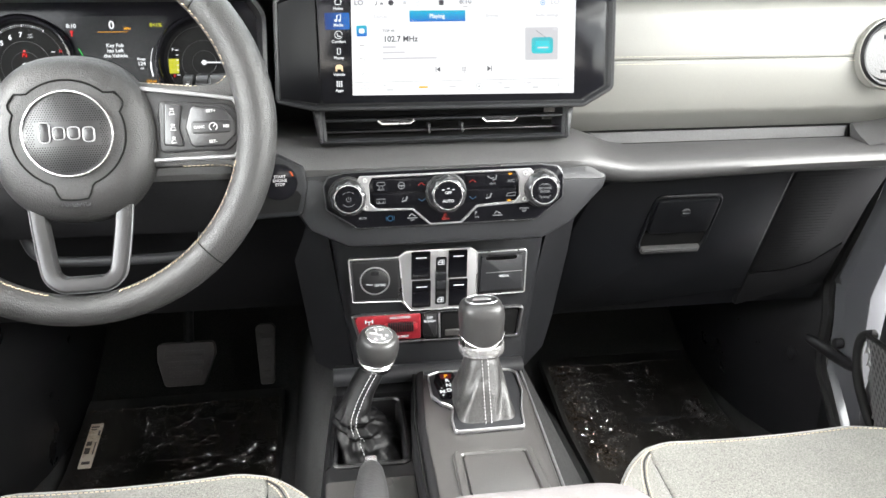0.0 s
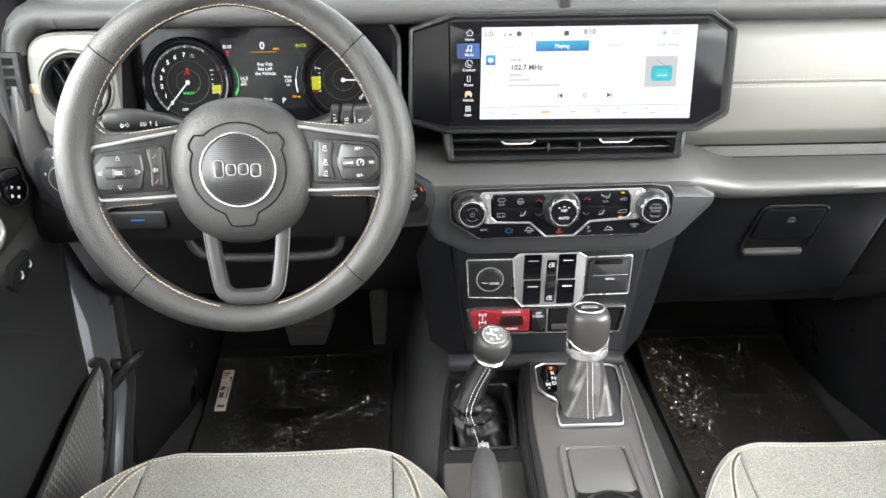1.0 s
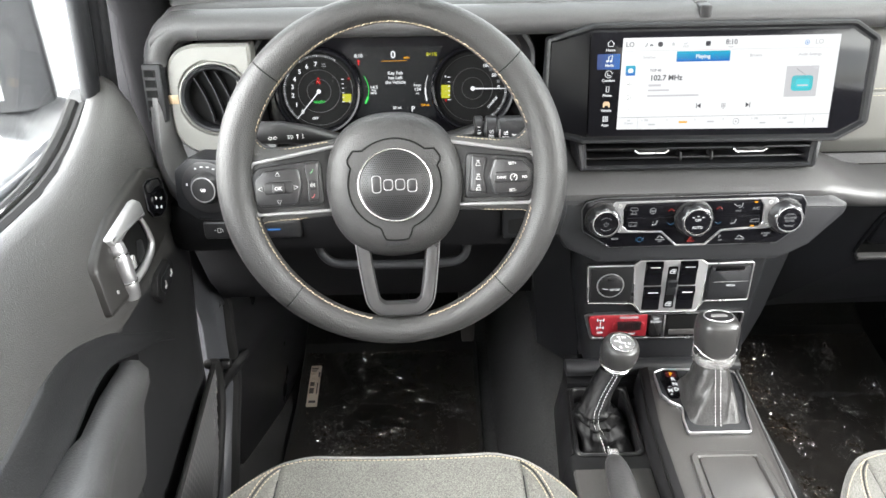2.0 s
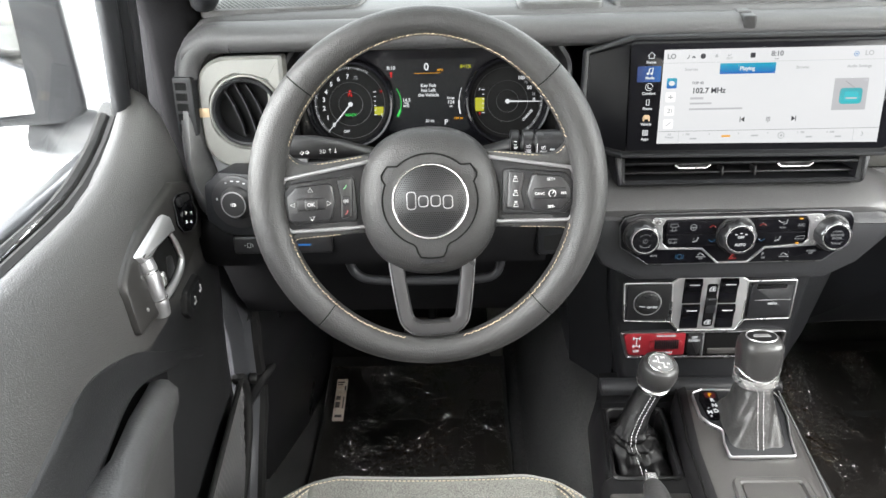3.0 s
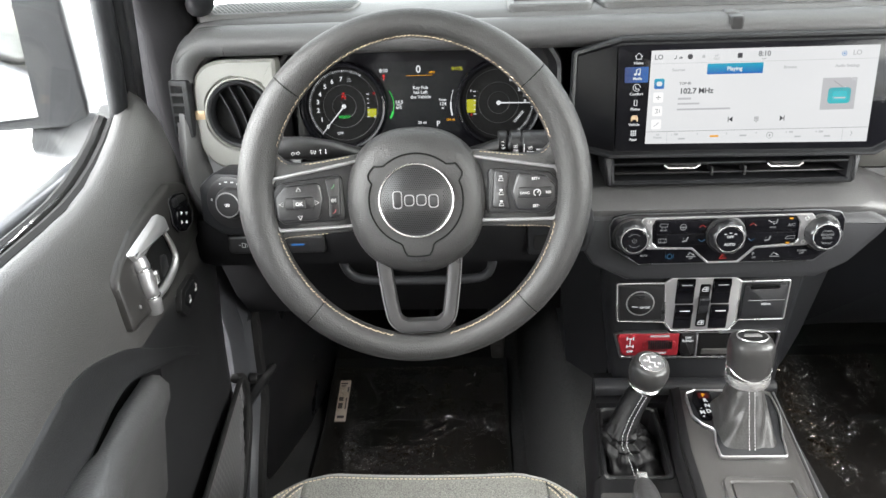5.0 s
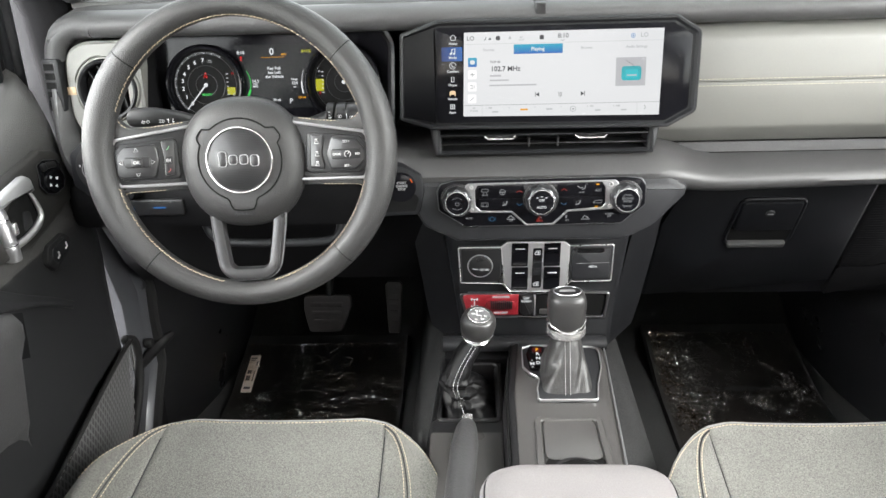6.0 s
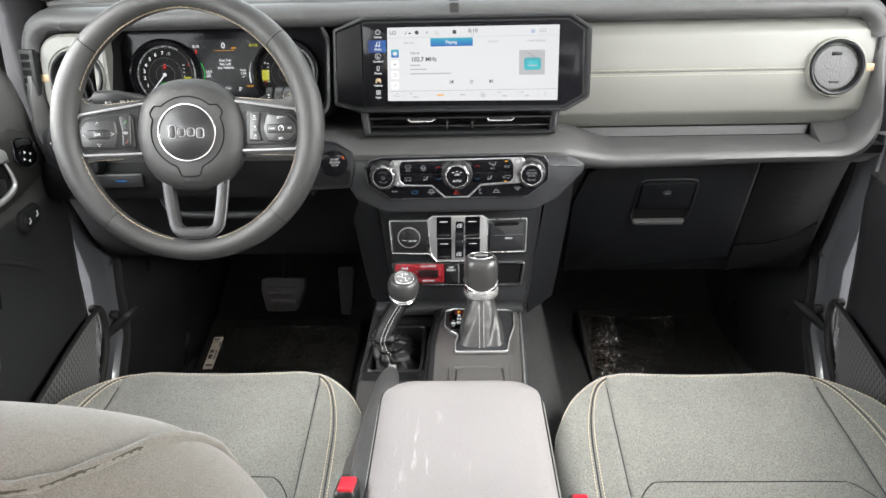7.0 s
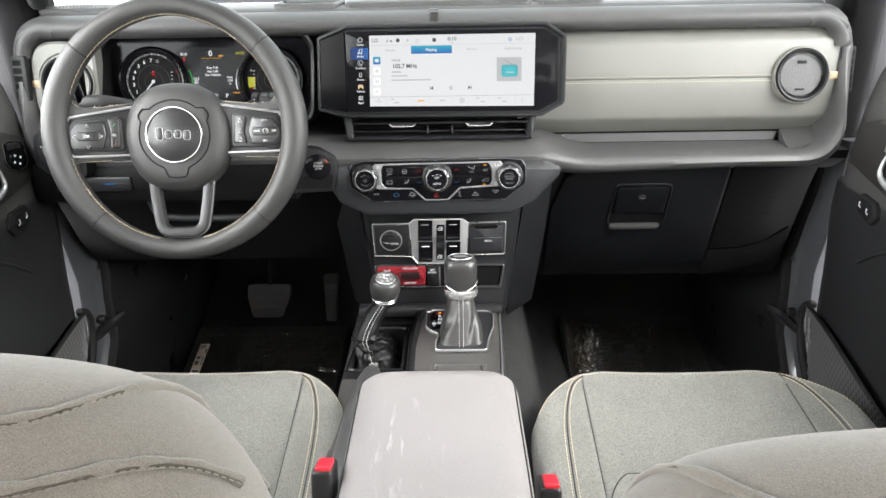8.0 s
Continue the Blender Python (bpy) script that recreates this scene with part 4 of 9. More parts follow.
letters("preset_text", "FM", 0.0036, DF, 0.0630, dz(0.7013), W, M_SCREENF, lit)
letters("preset_text", "AM", 0.0036, DF, 0.0975, dz(0.7011), W, M_SCREENF, lit)
for i, u in enumerate((-0.0772, -0.0465, -0.0123, 0.0223, 0.0575, 0.0921)):
    letters("preset_number", str(i + 1), 0.003, DF, u, dz(0.7014), W, M_SCREENF, lit)
for u in (-0.0825, 0.1228):
    chip("preset_divider", u - 0.00015, u + 0.00015, 0.6905, 0.7052, M_SCREENF, r=0)
bm = bmesh.new()
sweep(bm, arc_path(DF, 0.0384, dz(0.6983), 0.0036, 0, 360, 20, W), 0.0003, 4)
line(bm, DF, [(0.0369, dz(0.6983)), (0.0399, dz(0.6983))], 0.0003, W, 4)
line(bm, DF, [(0.0384, dz(0.6968)), (0.0384, dz(0.6998))], 0.0003, W, 4)
part("plus_mark", bm, M_SCREENM, lit)
bm = bmesh.new()
line(bm, DF, [(0.1322, dz(0.7012)), (0.1343, dz(0.6985)), (0.1322, dz(0.6958))], 0.0003, W, 4)
part("more_mark", bm, M_SCREENM, lit)
bm = bmesh.new()
line(bm, DF, [(0.0208, dz(0.7868)), (0.0234, dz(0.7856)), (0.0260, dz(0.7868))], 0.0003, W, 4)
part("pull_down_mark", bm, M_SCREENM, lit)
tagged(bars("station_text", [(-0.0645, dz(0.7432), 0.0150, 0.0024), (-0.0595, dz(0.7373), 0.0252, 0.0020), (-0.0415, dz(0.7308), 0.0620, 0.0020)], DF, W - 0.0001, M_SCREENF, lit, "unreadable grey text bars"), kind="stuff")
tagged(bars("preset_bar", [(-0.0651, dz(0.6964), 0.008, 0.0018), (0.0071, dz(0.6987), 0.008, 0.0018), (0.0712, dz(0.6960), 0.007, 0.0018), (0.1054, dz(0.6958), 0.007, 0.0018)], DF, W - 0.0001, M_SCREENF, lit, "unreadable grey text bars"), kind="stuff")
bars("preset_highlight", [(-0.0268, dz(0.6987), 0.010, 0.0022)], DF, W, M_LAMBER, lit)
for i, z in enumerate((0.7609, 0.7452, 0.7295, 0.7140)):
    u = -0.0947 - 0.0004 * i
    b = chip("side_button", u - 0.0058, u + 0.0058, z - 0.0058, z + 0.0058, M_SCREENX if i else M_TABBLUE, r=0.0018)
    bm = bmesh.new()
    if i == 0:
        slab(bm, rrect(0.0066, 0.0054, 0.0026, u, dz(z)), DF, W, W + 0.0009, 0)
    elif i == 1:
        line(bm, DF, [(u - 0.003, dz(z)), (u + 0.003, dz(z))], 0.0004, W + 0.0006, 4)
        for d in (-0.0022, 0.0022):
            line(bm, DF, [(u, dz(z) + d), (u, dz(z) + d * 0.45)], 0.0006, W + 0.0006, 4)
    elif i == 2:
        line(bm, DF, [(u - 0.0025, dz(z) + 0.0022), (u + 0.0005, dz(z) + 0.0022), (u - 0.0005, dz(z)), (u + 0.0005, dz(z) - 0.0022), (u - 0.0025, dz(z) - 0.0022)], 0.0004, W + 0.0006, 4)
        line(bm, DF, [(u + 0.0026, dz(z) - 0.002), (u + 0.0026, dz(z) + 0.002)], 0.0003, W + 0.0006, 4)
    else:
        line(bm, DF, [(u - 0.0028, dz(z) - 0.0024), (u, dz(z) - 0.0002), (u + 0.0028, dz(z) + 0.0022)], 0.0005, W + 0.0006, 4)
    part("button_mark", bm, M_LWHITE if i == 0 else M_SCREENM if i < 3 else M_SCREENF, b)
bm = bmesh.new()
for s, c in ((-1, -0.0093), (1, 0.0507)):
    slab(bm, [(c - s * 0.0025, dz(0.718) + 0.003), (c - s * 0.0025, dz(0.718) - 0.003), (c + s * 0.0018, dz(0.718))][::s], DF, W - 0.0003, W + 0.0004, 0)
    slab(bm, rrect(0.0008, 0.006, 0, c + s * 0.0024, dz(0.718)), DF, W - 0.0003, W + 0.0004, 0)
tagged(part("skip_mark", bm, M_SCREENT, lit), kind="stuff")
tagged(bars("keypad_mark", [(0.021 + 0.0018 * i, dz(0.718) + 0.0018 * j, 0.0011, 0.0011) for i in (-1, 0, 1) for j in (-1, 0, 1)] + [(0.021, dz(0.718) - 0.0036, 0.0011, 0.0011)], DF, W, M_SCREENM, lit), kind="stuff")
art = chip("radio_picture", 0.0931, 0.1320, 0.7266, 0.7628, M_SCREENF, r=0.001)
art_set = chip("radio_shape", 0.1005, 0.1261, 0.7336, 0.7517, M_RADIO, w=W + 0.0012, r=0.0045, parent=art, label="turquoise radio icon")
letters("radio_word", "FM", 0.0042, DF, 0.1282, dz(0.7602), W + 0.0004, M_SCREENG, art)
bm = bmesh.new()
slab(bm, rpoly([(0.1052, dz(0.7372)), (0.1222, dz(0.7372)), (0.1215, dz(0.7475)), (0.1058, dz(0.7475))], 0.002), DF, W + 0.0004, W + 0.0016, 0)
part("radio_dial", bm, M_SCREENC, art_set)
bars("radio_line", [(0.1137, dz(0.7402), 0.013, 0.0016)], DF, W + 0.0017, M_SCREENG, art_set)
bm = bmesh.new()
line(bm, DF, [(0.1056, dz(0.7596)), (0.1175, dz(0.7513))], 0.0003, W + 0.0008, 5)
part("radio_aerial", bm, M_SCREENM, art)
bm = bmesh.new()
line(bm, DF, [(-0.0790, dz(0.7885)), (-0.0770, dz(0.7892)), (-0.0765, dz(0.7925))], 0.0006, W, 4)
line(bm, DF, [(-0.0735, dz(0.7895)), (-0.0695, dz(0.7895))], 0.0008, W, 4)
line(bm, DF, [(-0.0725, dz(0.7905)), (-0.0705, dz(0.7905))], 0.0006, W, 4)
part("seat_mark", bm, M_SCREENM, lit)
bm = bmesh.new()
slab(bm, rpoly([(-0.0475, dz(0.7890)), (-0.0435, dz(0.7890)), (-0.0445, dz(0.7925)), (-0.0465, dz(0.7925))], 0.0008), DF, W - 0.0003, W + 0.0004, 0)
part("bell_mark", bm, M_SCREENF, lit)
bm = bmesh.new()
slab(bm, rrect(0.0056, 0.0056, 0.0014, -0.0041, dz(0.7906)), DF, W - 0.0003, W + 0.0004, 0)
part("camera_mark", bm, M_SCREENT, lit)
bm = bmesh.new()
lathe(bm, [(0.0001, W + 0.0006), (0.0030, W + 0.0006), (0.0030, W), (0.0001, W)], DF, 20, -0.0609, dz(0.7907))
part("status_button", bm, M_SCREENT, lit)
bm = bmesh.new()
sweep(bm, arc_path(DF, 0.1139, dz(0.7898), 0.0026, 0, 360, 20, W), 0.0004, 4)
lathe(bm, [(0.0001, W + 0.0006), (0.0010, W + 0.0006), (0.0010, W), (0.0001, W)], DF, 12, 0.1139, dz(0.7898))
part("target_mark", bm, M_SCREENB, lit)
# icon column
chip("media_highlight", -0.1352, -0.1078, 0.7628, 0.7806, M_TILEBLUE, w=0.0025, parent=pane, label="blue lit menu highlight")
for k, (t, z) in enumerate((("Home", 0.7850), ("Media", 0.7674), ("Comfort", 0.7498), ("Phone", 0.7323), ("Vehicle", 0.7143), ("Apps", 0.6968))):
    letters("menu_word", t, 0.0044, DF, -0.1198 - 0.0005 * k, dz(z), 0.0027, M_LWHITE, pane)
    bm = bmesh.new()
    c, h = -0.1196 - 0.0005 * k, dz(z) + 0.0074
    if t == "Home":
        line(bm, DF, [(c - 0.0042, h), (c, h + 0.004), (c + 0.0042, h)], 0.0005, 0.0024, 5)
        line(bm, DF, [(c - 0.003, h), (c - 0.003, h - 0.003), (c + 0.003, h - 0.003), (c + 0.003, h)], 0.0005, 0.0024, 5)
    elif t == "Media":
        line(bm, DF, [(c - 0.0018, h - 0.003), (c - 0.0014, h + 0.003), (c + 0.0028, h + 0.0042), (c + 0.0024, h - 0.0018)], 0.0006, 0.0028, 5)
        for du in (-0.003, 0.0014):
            lathe(bm, [(0.0001, 0.003), (0.0015, 0.003), (0.0015, 0.0024), (0.0001, 0.0024)], DF, 12, c + du, h - 0.0024)
    elif t == "Comfort":
        sweep(bm, arc_path(DF, c, h, 0.0042, 0, 330, 20, 0.0024), 0.0004, 5)
        line(bm, DF, [(c - 0.0016, h + 0.002), (c - 0.001, h - 0.0016), (c + 0.0024, h - 0.0016)], 0.0006, 0.0024, 5)
    elif t == "Phone":
        line(bm, DF, [(c - 0.0016, h - 0.0032), (c + 0.0016, h - 0.0032), (c + 0.0016, h + 0.0032), (c - 0.0016, h + 0.0032), (c - 0.0016, h - 0.0032)], 0.0005, 0.0024, 5)
    elif t == "Vehicle":
        slab(bm, rpoly([(c - 0.0042, h - 0.0015), (c + 0.0042, h - 0.0015), (c + 0.0042, h + 0.0008), (c + 0.0026, h + 0.0034), (c - 0.0026, h + 0.0034), (c - 0.0042, h + 0.0008)], 0.001), DF, 0.002, 0.0026, 0)
        for d in (-0.0032, 0.0032):
            slab(bm, rrect(0.0018, 0.0022, 0.0004, c + d, h - 0.0026), DF, 0.002, 0.0026, 0)
    else:
        for i in (-1, 0, 1):
            for j in (-1, 0, 1):
                slab(bm, rrect(0.0017, 0.0017, 0, c + 0.0024 * i, h + 0.0024 * j), DF, 0.002, 0.0026, 0)
    part("menu_icon", bm, M_TAN if t == "Vehicle" else M_LWHITE, pane)

# centre air vent under the screen
cv = thing("centre_air_vent", (0, 0.91, 0.64), "wide black centre air vent with two silver tabs", "air vent")
VF = plane((0.002, 0.912, 0.654), (1, 0, 0), (0, 0.12, 1))
bm = bmesh.new()
ring_plate(bm, rpoly([(-0.158, 0.026), (-0.150, -0.022), (0.150, -0.022), (0.158, 0.026)], 0.004), rpoly([(-0.143, 0.022), (-0.141, -0.015), (0.141, -0.015), (0.143, 0.022)], 0.002), VF, -0.05, 0.006, 0.003)
part("frame", bm, M_DARK, cv)
bm = bmesh.new()
slab(bm, rrect(0.29, 0.045, 0.002, 0, 0.002), VF, -0.05, -0.04, 0)
part("cavity", bm, M_VOID, cv)
bm = bmesh.new()
slab(bm, rrect(0.284, 0.003, 0.001, 0, 0.006), VF, -0.03, 0.004, 0.001)
vane = part("vane", bm, M_DARK, cv)
bm = bmesh.new()
slab(bm, rrect(0.284, 0.002, 0.0005, 0, -0.008), VF, -0.035, -0.006, 0.0005)
part("vane", bm, M_BLACK, cv)
for u in (-0.06, 0.064):
    bm = bmesh.new()
    slab(bm, rpoly([(u - 0.022, 0.0075), (u + 0.022, 0.0075), (u + 0.016, 0.001), (u - 0.016, 0.001)], 0.002), VF, -0.004, 0.0075, 0.002)
    tab = part("tab", bm, M_BLACK, vane)
    bm = bmesh.new()
    line(bm, VF, [(u - 0.0215, 0.005), (u - 0.0165, 0.0012), (u + 0.0165, 0.0012), (u + 0.0215, 0.005)], 0.0012, 0.0072, 8)
    part("tab_lip", bm, M_SATIN, tab, "satin silver lip")
for u in (-0.02, 0.02):
    bm = bmesh.new()
    slab(bm, rrect(0.003, 0.012, 0.001, u, -0.006), VF, -0.02, -0.002, 0.001)
    part("divider", bm, M_BLACK, cv)
for s in (-1, 1):
    bm = bmesh.new()
    slab(bm, rpoly([(s * 0.146, -0.019), (s * 0.150, -0.019), (s * 0.156, 0.023), (s * 0.146, 0.023)][::s], 0.001), VF, 0.0, 0.0075, 0.0015)
    part("end_trim", bm, M_CHAR, cv)

# ---- climate panel ----
AF = plane((0.0, 0.884, 0.575), (1, 0, 0), (0, 0.1, 1))
ac = thing("climate_control_panel", (0, 0.884, 0.535), "gloss black climate panel with three knurled knobs and silver trim", "control panel")


def q(u, z):
    return (u, z - 0.575)


HEX = rpoly([q(-0.141, 0.600), q(-0.122, 0.605), q(0.112, 0.607), q(0.134, 0.604), q(0.140, 0.594), q(0.140, 0.566), q(0.108, 0.540), q(-0.108, 0.538), q(-0.144, 0.562), q(-0.146, 0.590)], 0.007)
bm = bmesh.new()
slab(bm, HEX, AF, -0.01, 0.006, 0.002)
face = part("fascia", bm, M_GLOSS, ac, "gloss black fascia")
bm = bmesh.new()
sweep(bm, [AF(u, v, 0.0048) for u, v in inset(HEX, 0.0003)], 0.0011, 6, closed=True)
part("fascia_edge", bm, M_TRIMDARK, face, "thin satin edge")
TRO = rpoly([q(-0.104, 0.6005), q(0.099, 0.6028), q(0.110, 0.590), q(0.110, 0.566), q(0.094, 0.5615), q(0.0345, 0.5585), q(0.0150, 0.5395), q(-0.0235, 0.5390), q(-0.0440, 0.5580), q(-0.098, 0.5590), q(-0.114, 0.564), q(-0.114, 0.589)], 0.003)
TRI = rpoly([q(-0.0905, 0.5980), q(0.0800, 0.6003), q(0.0850, 0.592), q(0.0855, 0.570), q(0.0805, 0.5645), q(0.0330, 0.5608), q(0.0135, 0.5418), q(-0.0220, 0.5412), q(-0.0425, 0.5603), q(-0.0860, 0.5615), q(-0.0930, 0.568), q(-0.0940, 0.590)], 0.003)
bm = bmesh.new()
ring_plate(bm, TRO, TRI, AF, 0.004, 0.0085, 0.0008)
trim = part("silver_trim", bm, M_GREYMETAL, ac, "satin silver trim frame")
for u, z in ((-0.0985, 0.5955), (-0.0985, 0.5632), (0.0925, 0.5968), (0.0915, 0.5660)):
    bm = bmesh.new()
    lathe(bm, [(0.0001, 0.0085), (0.0010, 0.0085), (0.0014, 0.0098), (0.0026, 0.0098), (0.0030, 0.009), (0.0030, 0.006), (0.0001, 0.006)], AF, 12, *q(u, z))
    part("screw", bm, M_BEZEL, trim)
for u0, u1, z0, z1 in ((-0.0895, -0.026, 0.5808, 0.5965), (-0.0895, -0.026, 0.5635, 0.5792), (0.0195, 0.0815, 0.5815, 0.598), (0.0195, 0.0815, 0.5645, 0.5800)):
    bm = bmesh.new()
    slab(bm, rrect(u1 - u0, z1 - z0, 0.002, (u0 + u1) / 2, (z0 + z1) / 2 - 0.575), AF, 0.004, 0.0075, 0.001)
    part("key_strip", bm, M_GLOSS, ac)
for u, z in ((-0.1183, 0.577), (-0.0031, 0.577), (0.1125, 0.578)):
    R = 0.0195 if abs(u) > 0.01 else 0.0205
    c = q(u, z)
    bm = bmesh.new()
    lathe(bm, [(0.0001, 0.004), (R + 0.004, 0.004), (R + 0.004, 0.0075), (R + 0.002, 0.0085), (R, 0.0085), (0.0001, 0.0085)], AF, 40, *c)
    kn = part("knob_base", bm, M_BLACK, ac)
    bm = bmesh.new()
    rr = []
    for w, k, lobe in ((0.008, 1.06, 0.02), (0.014, 1.05, 0.035), (0.0195, 1.0, 0.045), (0.0222, 0.95, 0.03), (0.0236, 0.88, 0.0), (0.0236, 0.82, 0.0), (0.022, 0.80, 0.0)):
        rr.append([AF(c[0] + R * k * (1 + lobe * math.sin(9 * a)) * math.cos(a), c[1] + R * k * (1 + lobe * math.sin(9 * a)) * math.sin(a), w) for a in [2 * math.pi * i / 72 for i in range(72)]])
    loft(bm, rr)
    part("knurled_ring", bm, M_TRIMDARK, kn, "smoked metallic knurled ring", 50)
    bm = bmesh.new()
    lathe(bm, [(0.0001, 0.0245), (R * 0.74, 0.0245), (R * 0.79, 0.0235), (R * 0.8, 0.02), (0.0001, 0.02)], AF, 40, *c)
    part("knob_cap", bm, M_GLOSS, kn)
    bm = bmesh.new()
    sweep(bm, [AF(c[0] + R * 0.82 * math.cos(a), c[1] + R * 0.82 * math.sin(a), 0.0236) for a in [2 * math.pi * i / 40 for i in range(40)]], 0.0005, 6, closed=True)
    part("knob_chrome", bm, M_SATIN, kn)
    bm = bmesh.new()
    if u < -0.05:
        sweep(bm, arc_path(AF, c[0], c[1], 0.0026, 130, 410, 14, 0.0246), 0.0003, 5)
        line(bm, AF, [(c[0], c[1]), (c[0], c[1] + 0.003)], 0.0003, 0.0246, 5)
        for a in (55, 90, 125):
            sweep(bm, arc_path(AF, c[0], c[1], 0.0085, a - 13, a + 13, 6, 0.0246), 0.0003, 5)
        sweep(bm, arc_path(AF, c[0], c[1], 0.0085, 220, 320, 12, 0.0246), 0.0003, 5)
        part("power_mark", bm, M_LDIM, kn)
    elif u > 0.05:
        for a0 in (40, 220):
            sweep(bm, arc_path(AF, c[0], c[1], 0.0088, a0, a0 + 25, 6, 0.0246), 0.0003, 5)
            sweep(bm, arc_path(AF, c[0], c[1], 0.0088, a0 + 75, a0 + 100, 6, 0.0246), 0.0003, 5)
        part("tune_mark", bm, M_LDIM, kn)
        letters("tune_marking", "TUNE", 0.0030, AF, c[0], c[1] + 0.0075, 0.0245, M_LDIM, kn)
        letters("browse_marking", "BROWSE\nENTER", 0.0040, AF, c[0], c[1] + 0.0008, 0.0245, M_LDIM, kn)
        letters("tune_marking", "SCROLL", 0.0030, AF, c[0], c[1] - 0.0080, 0.0245, M_LDIM, kn)
    else:
        for a in (-0.006, 0, 0.006):
            line(bm, AF, [(c[0] + a - 0.0015, c[1] + 0.0082 - abs(a) * 0.25), (c[0] + a + 0.0015, c[1] + 0.0082 - abs(a) * 0.25)], 0.0007, 0.0246, 5)
        part("fan_mark", bm, M_LWHITE, kn)
        letters("fan_off_marking", "OFF", 0.0046, AF, c[0], c[1] + 0.0030, 0.0245, M_LWHITE, kn)
        letters("auto_marking", "AUTO", 0.0048, AF, c[0], c[1] - 0.0068, 0.0245, M_LWHITE, kn)


def icon(kind, u, z, mat, s=1.0):
    bm = bmesh.new()
    c, d = q(u, z)
    L = lambda pts, r=0.0004: line(bm, AF, [(c + a * s, d + b * s) for a, b in pts], r, 0.0078, 5)
    if kind == "demist":
        L([(-0.005, 0.001), (-0.004, 0.004), (0.004, 0.004), (0.005, 0.001), (0.0025, 0), (-0.0025, 0), (-0.005, 0.001)])
        L([(-0.002, -0.001), (-0.002, -0.003)]), L([(0.002, -0.001), (0.002, -0.003)])
    elif kind == "rear_demist":
        L([(-0.005, -0.002), (-0.005, 0.003), (0.005, 0.003), (0.005, -0.002), (-0.005, -0.002)])
        L([(-0.003, -0.003), (-0.002, 0.001)]), L([(0.002, -0.003), (0.003, 0.001)])
    elif kind == "wheel":
        sweep(bm, [AF(c + 0.0038 * math.cos(a), d + 0.0038 * math.sin(a), 0.0078) for a in [2 * math.pi * i / 16 for i in range(16)]], 0.0005, 5, closed=True)
        L([(-0.003, 0), (0.003, 0)], 0.0008), L([(0, 0), (0, -0.003)])
    elif kind == "seat":
        L([(0.003, 0.004), (0.001, -0.001), (-0.004, -0.002)], 0.0011), L([(-0.003, 0.001), (-0.002, 0.003)])
    elif kind == "up":
        L([(-0.004, -0.0015), (0, 0.0015), (0.004, -0.0015)], 0.0006)
    elif kind == "down":
        L([(-0.004, 0.0015), (0, -0.0015), (0.004, 0.0015)], 0.0006)
    elif kind == "mode":
        L([(-0.006, 0.004), (-0.002, 0.001), (0.002, 0.002)], 0.0008), L([(0.005, 0.005), (0.004, 0), (0, -0.001)], 0.0009)
    elif kind == "recirc":
        L([(-0.006, -0.001), (-0.004, 0.002), (0.002, 0.003), (0.006, 0.003), (0.005, -0.001), (-0.006, -0.001)])
    elif kind == "triangle":
        L([(-0.0045, -0.003), (0.0045, -0.003), (0, 0.004), (-0.0045, -0.003)], 0.0007), L([(-0.0018, -0.0016), (0.0018, -0.0016), (0, 0.0014), (-0.0018, -0.0016)], 0.0005)
    elif kind == "round":
        sweep(bm, [AF(c + 0.003 * math.cos(a), d + 0.003 * math.sin(a), 0.0078) for a in [2 * math.pi * i / 16 for i in range(16)]], 0.0006, 5, closed=True)
        L([(-0.0045, -0.003), (-0.0048, 0.003)]), L([(0.0045, -0.003), (0.0048, 0.003)])
    elif kind == "car":
        L([(-0.006, -0.002), (0.006, -0.002)], 0.0007), L([(-0.004, 0), (-0.001, 0.003), (0.002, 0.001), (0.004, 0)], 0.0008)
    elif kind == "bar":
        L([(-0.002, 0), (0.002, 0)], 0.0011)
    part(kind + "_mark", bm, mat, face)


for kd, u, z, mt in (("demist", -0.0799, 0.5884, M_LDIM), ("wheel", -0.056, 0.5878, M_LDIM), ("up", -0.0325, 0.5888, M_LDIMRED), ("rear_demist", -0.0804, 0.5698, M_LDIM), ("seat", -0.0522, 0.5708, M_LDIM), ("down", -0.0322, 0.5699, M_LDIMBLUE),
                     ("up", 0.0286, 0.5901, M_LDIMRED), ("mode", 0.0526, 0.5912, M_LDIM), ("down", 0.0285, 0.570, M_LDIMBLUE), ("seat", 0.0485, 0.5706, M_LDIM), ("recirc", 0.0752, 0.5715, M_LDIM), ("triangle", -0.0043, 0.5485, M_LDIMRED),
                     ("round", -0.0703, 0.5492, M_LDIMBLUE), ("car", -0.044, 0.5508, M_LDIM), ("car", 0.0588, 0.5495, M_LDIM), ("bar", 0.0741, 0.5971, M_LAMBER), ("bar", 0.0728, 0.5651, M_LAMBER)):
    icon(kd, u, z, mt)
for t, u, z, sz in (("A/C", 0.0752, 0.5885, 0.0052), ("FRONT", -0.0799, 0.5838, 0.0026), ("MODE", 0.0526, 0.5858, 0.0026), ("MUTE", -0.1025, 0.5507, 0.0034), ("OFF", -0.0440, 0.5462, 0.0030), ("OFF", 0.0335, 0.5462, 0.0030), ("P", 0.0325, 0.5510, 0.0062), ("SCREEN\nOFF", 0.0916, 0.5528, 0.0032)):
    letters("key_marking", t, sz, AF, *q(u, z), 0.0076, M_LDIM, face)

# ---- switch stack ----
SF = plane((0.0, 0.939, 0.44), (1, 0, 0), (0, 0.05, 1))
stack = thing("switch_panel", (0, 0.939, 0.36), "switch panel with socket, window switches and flap in silver frame", "control panel")


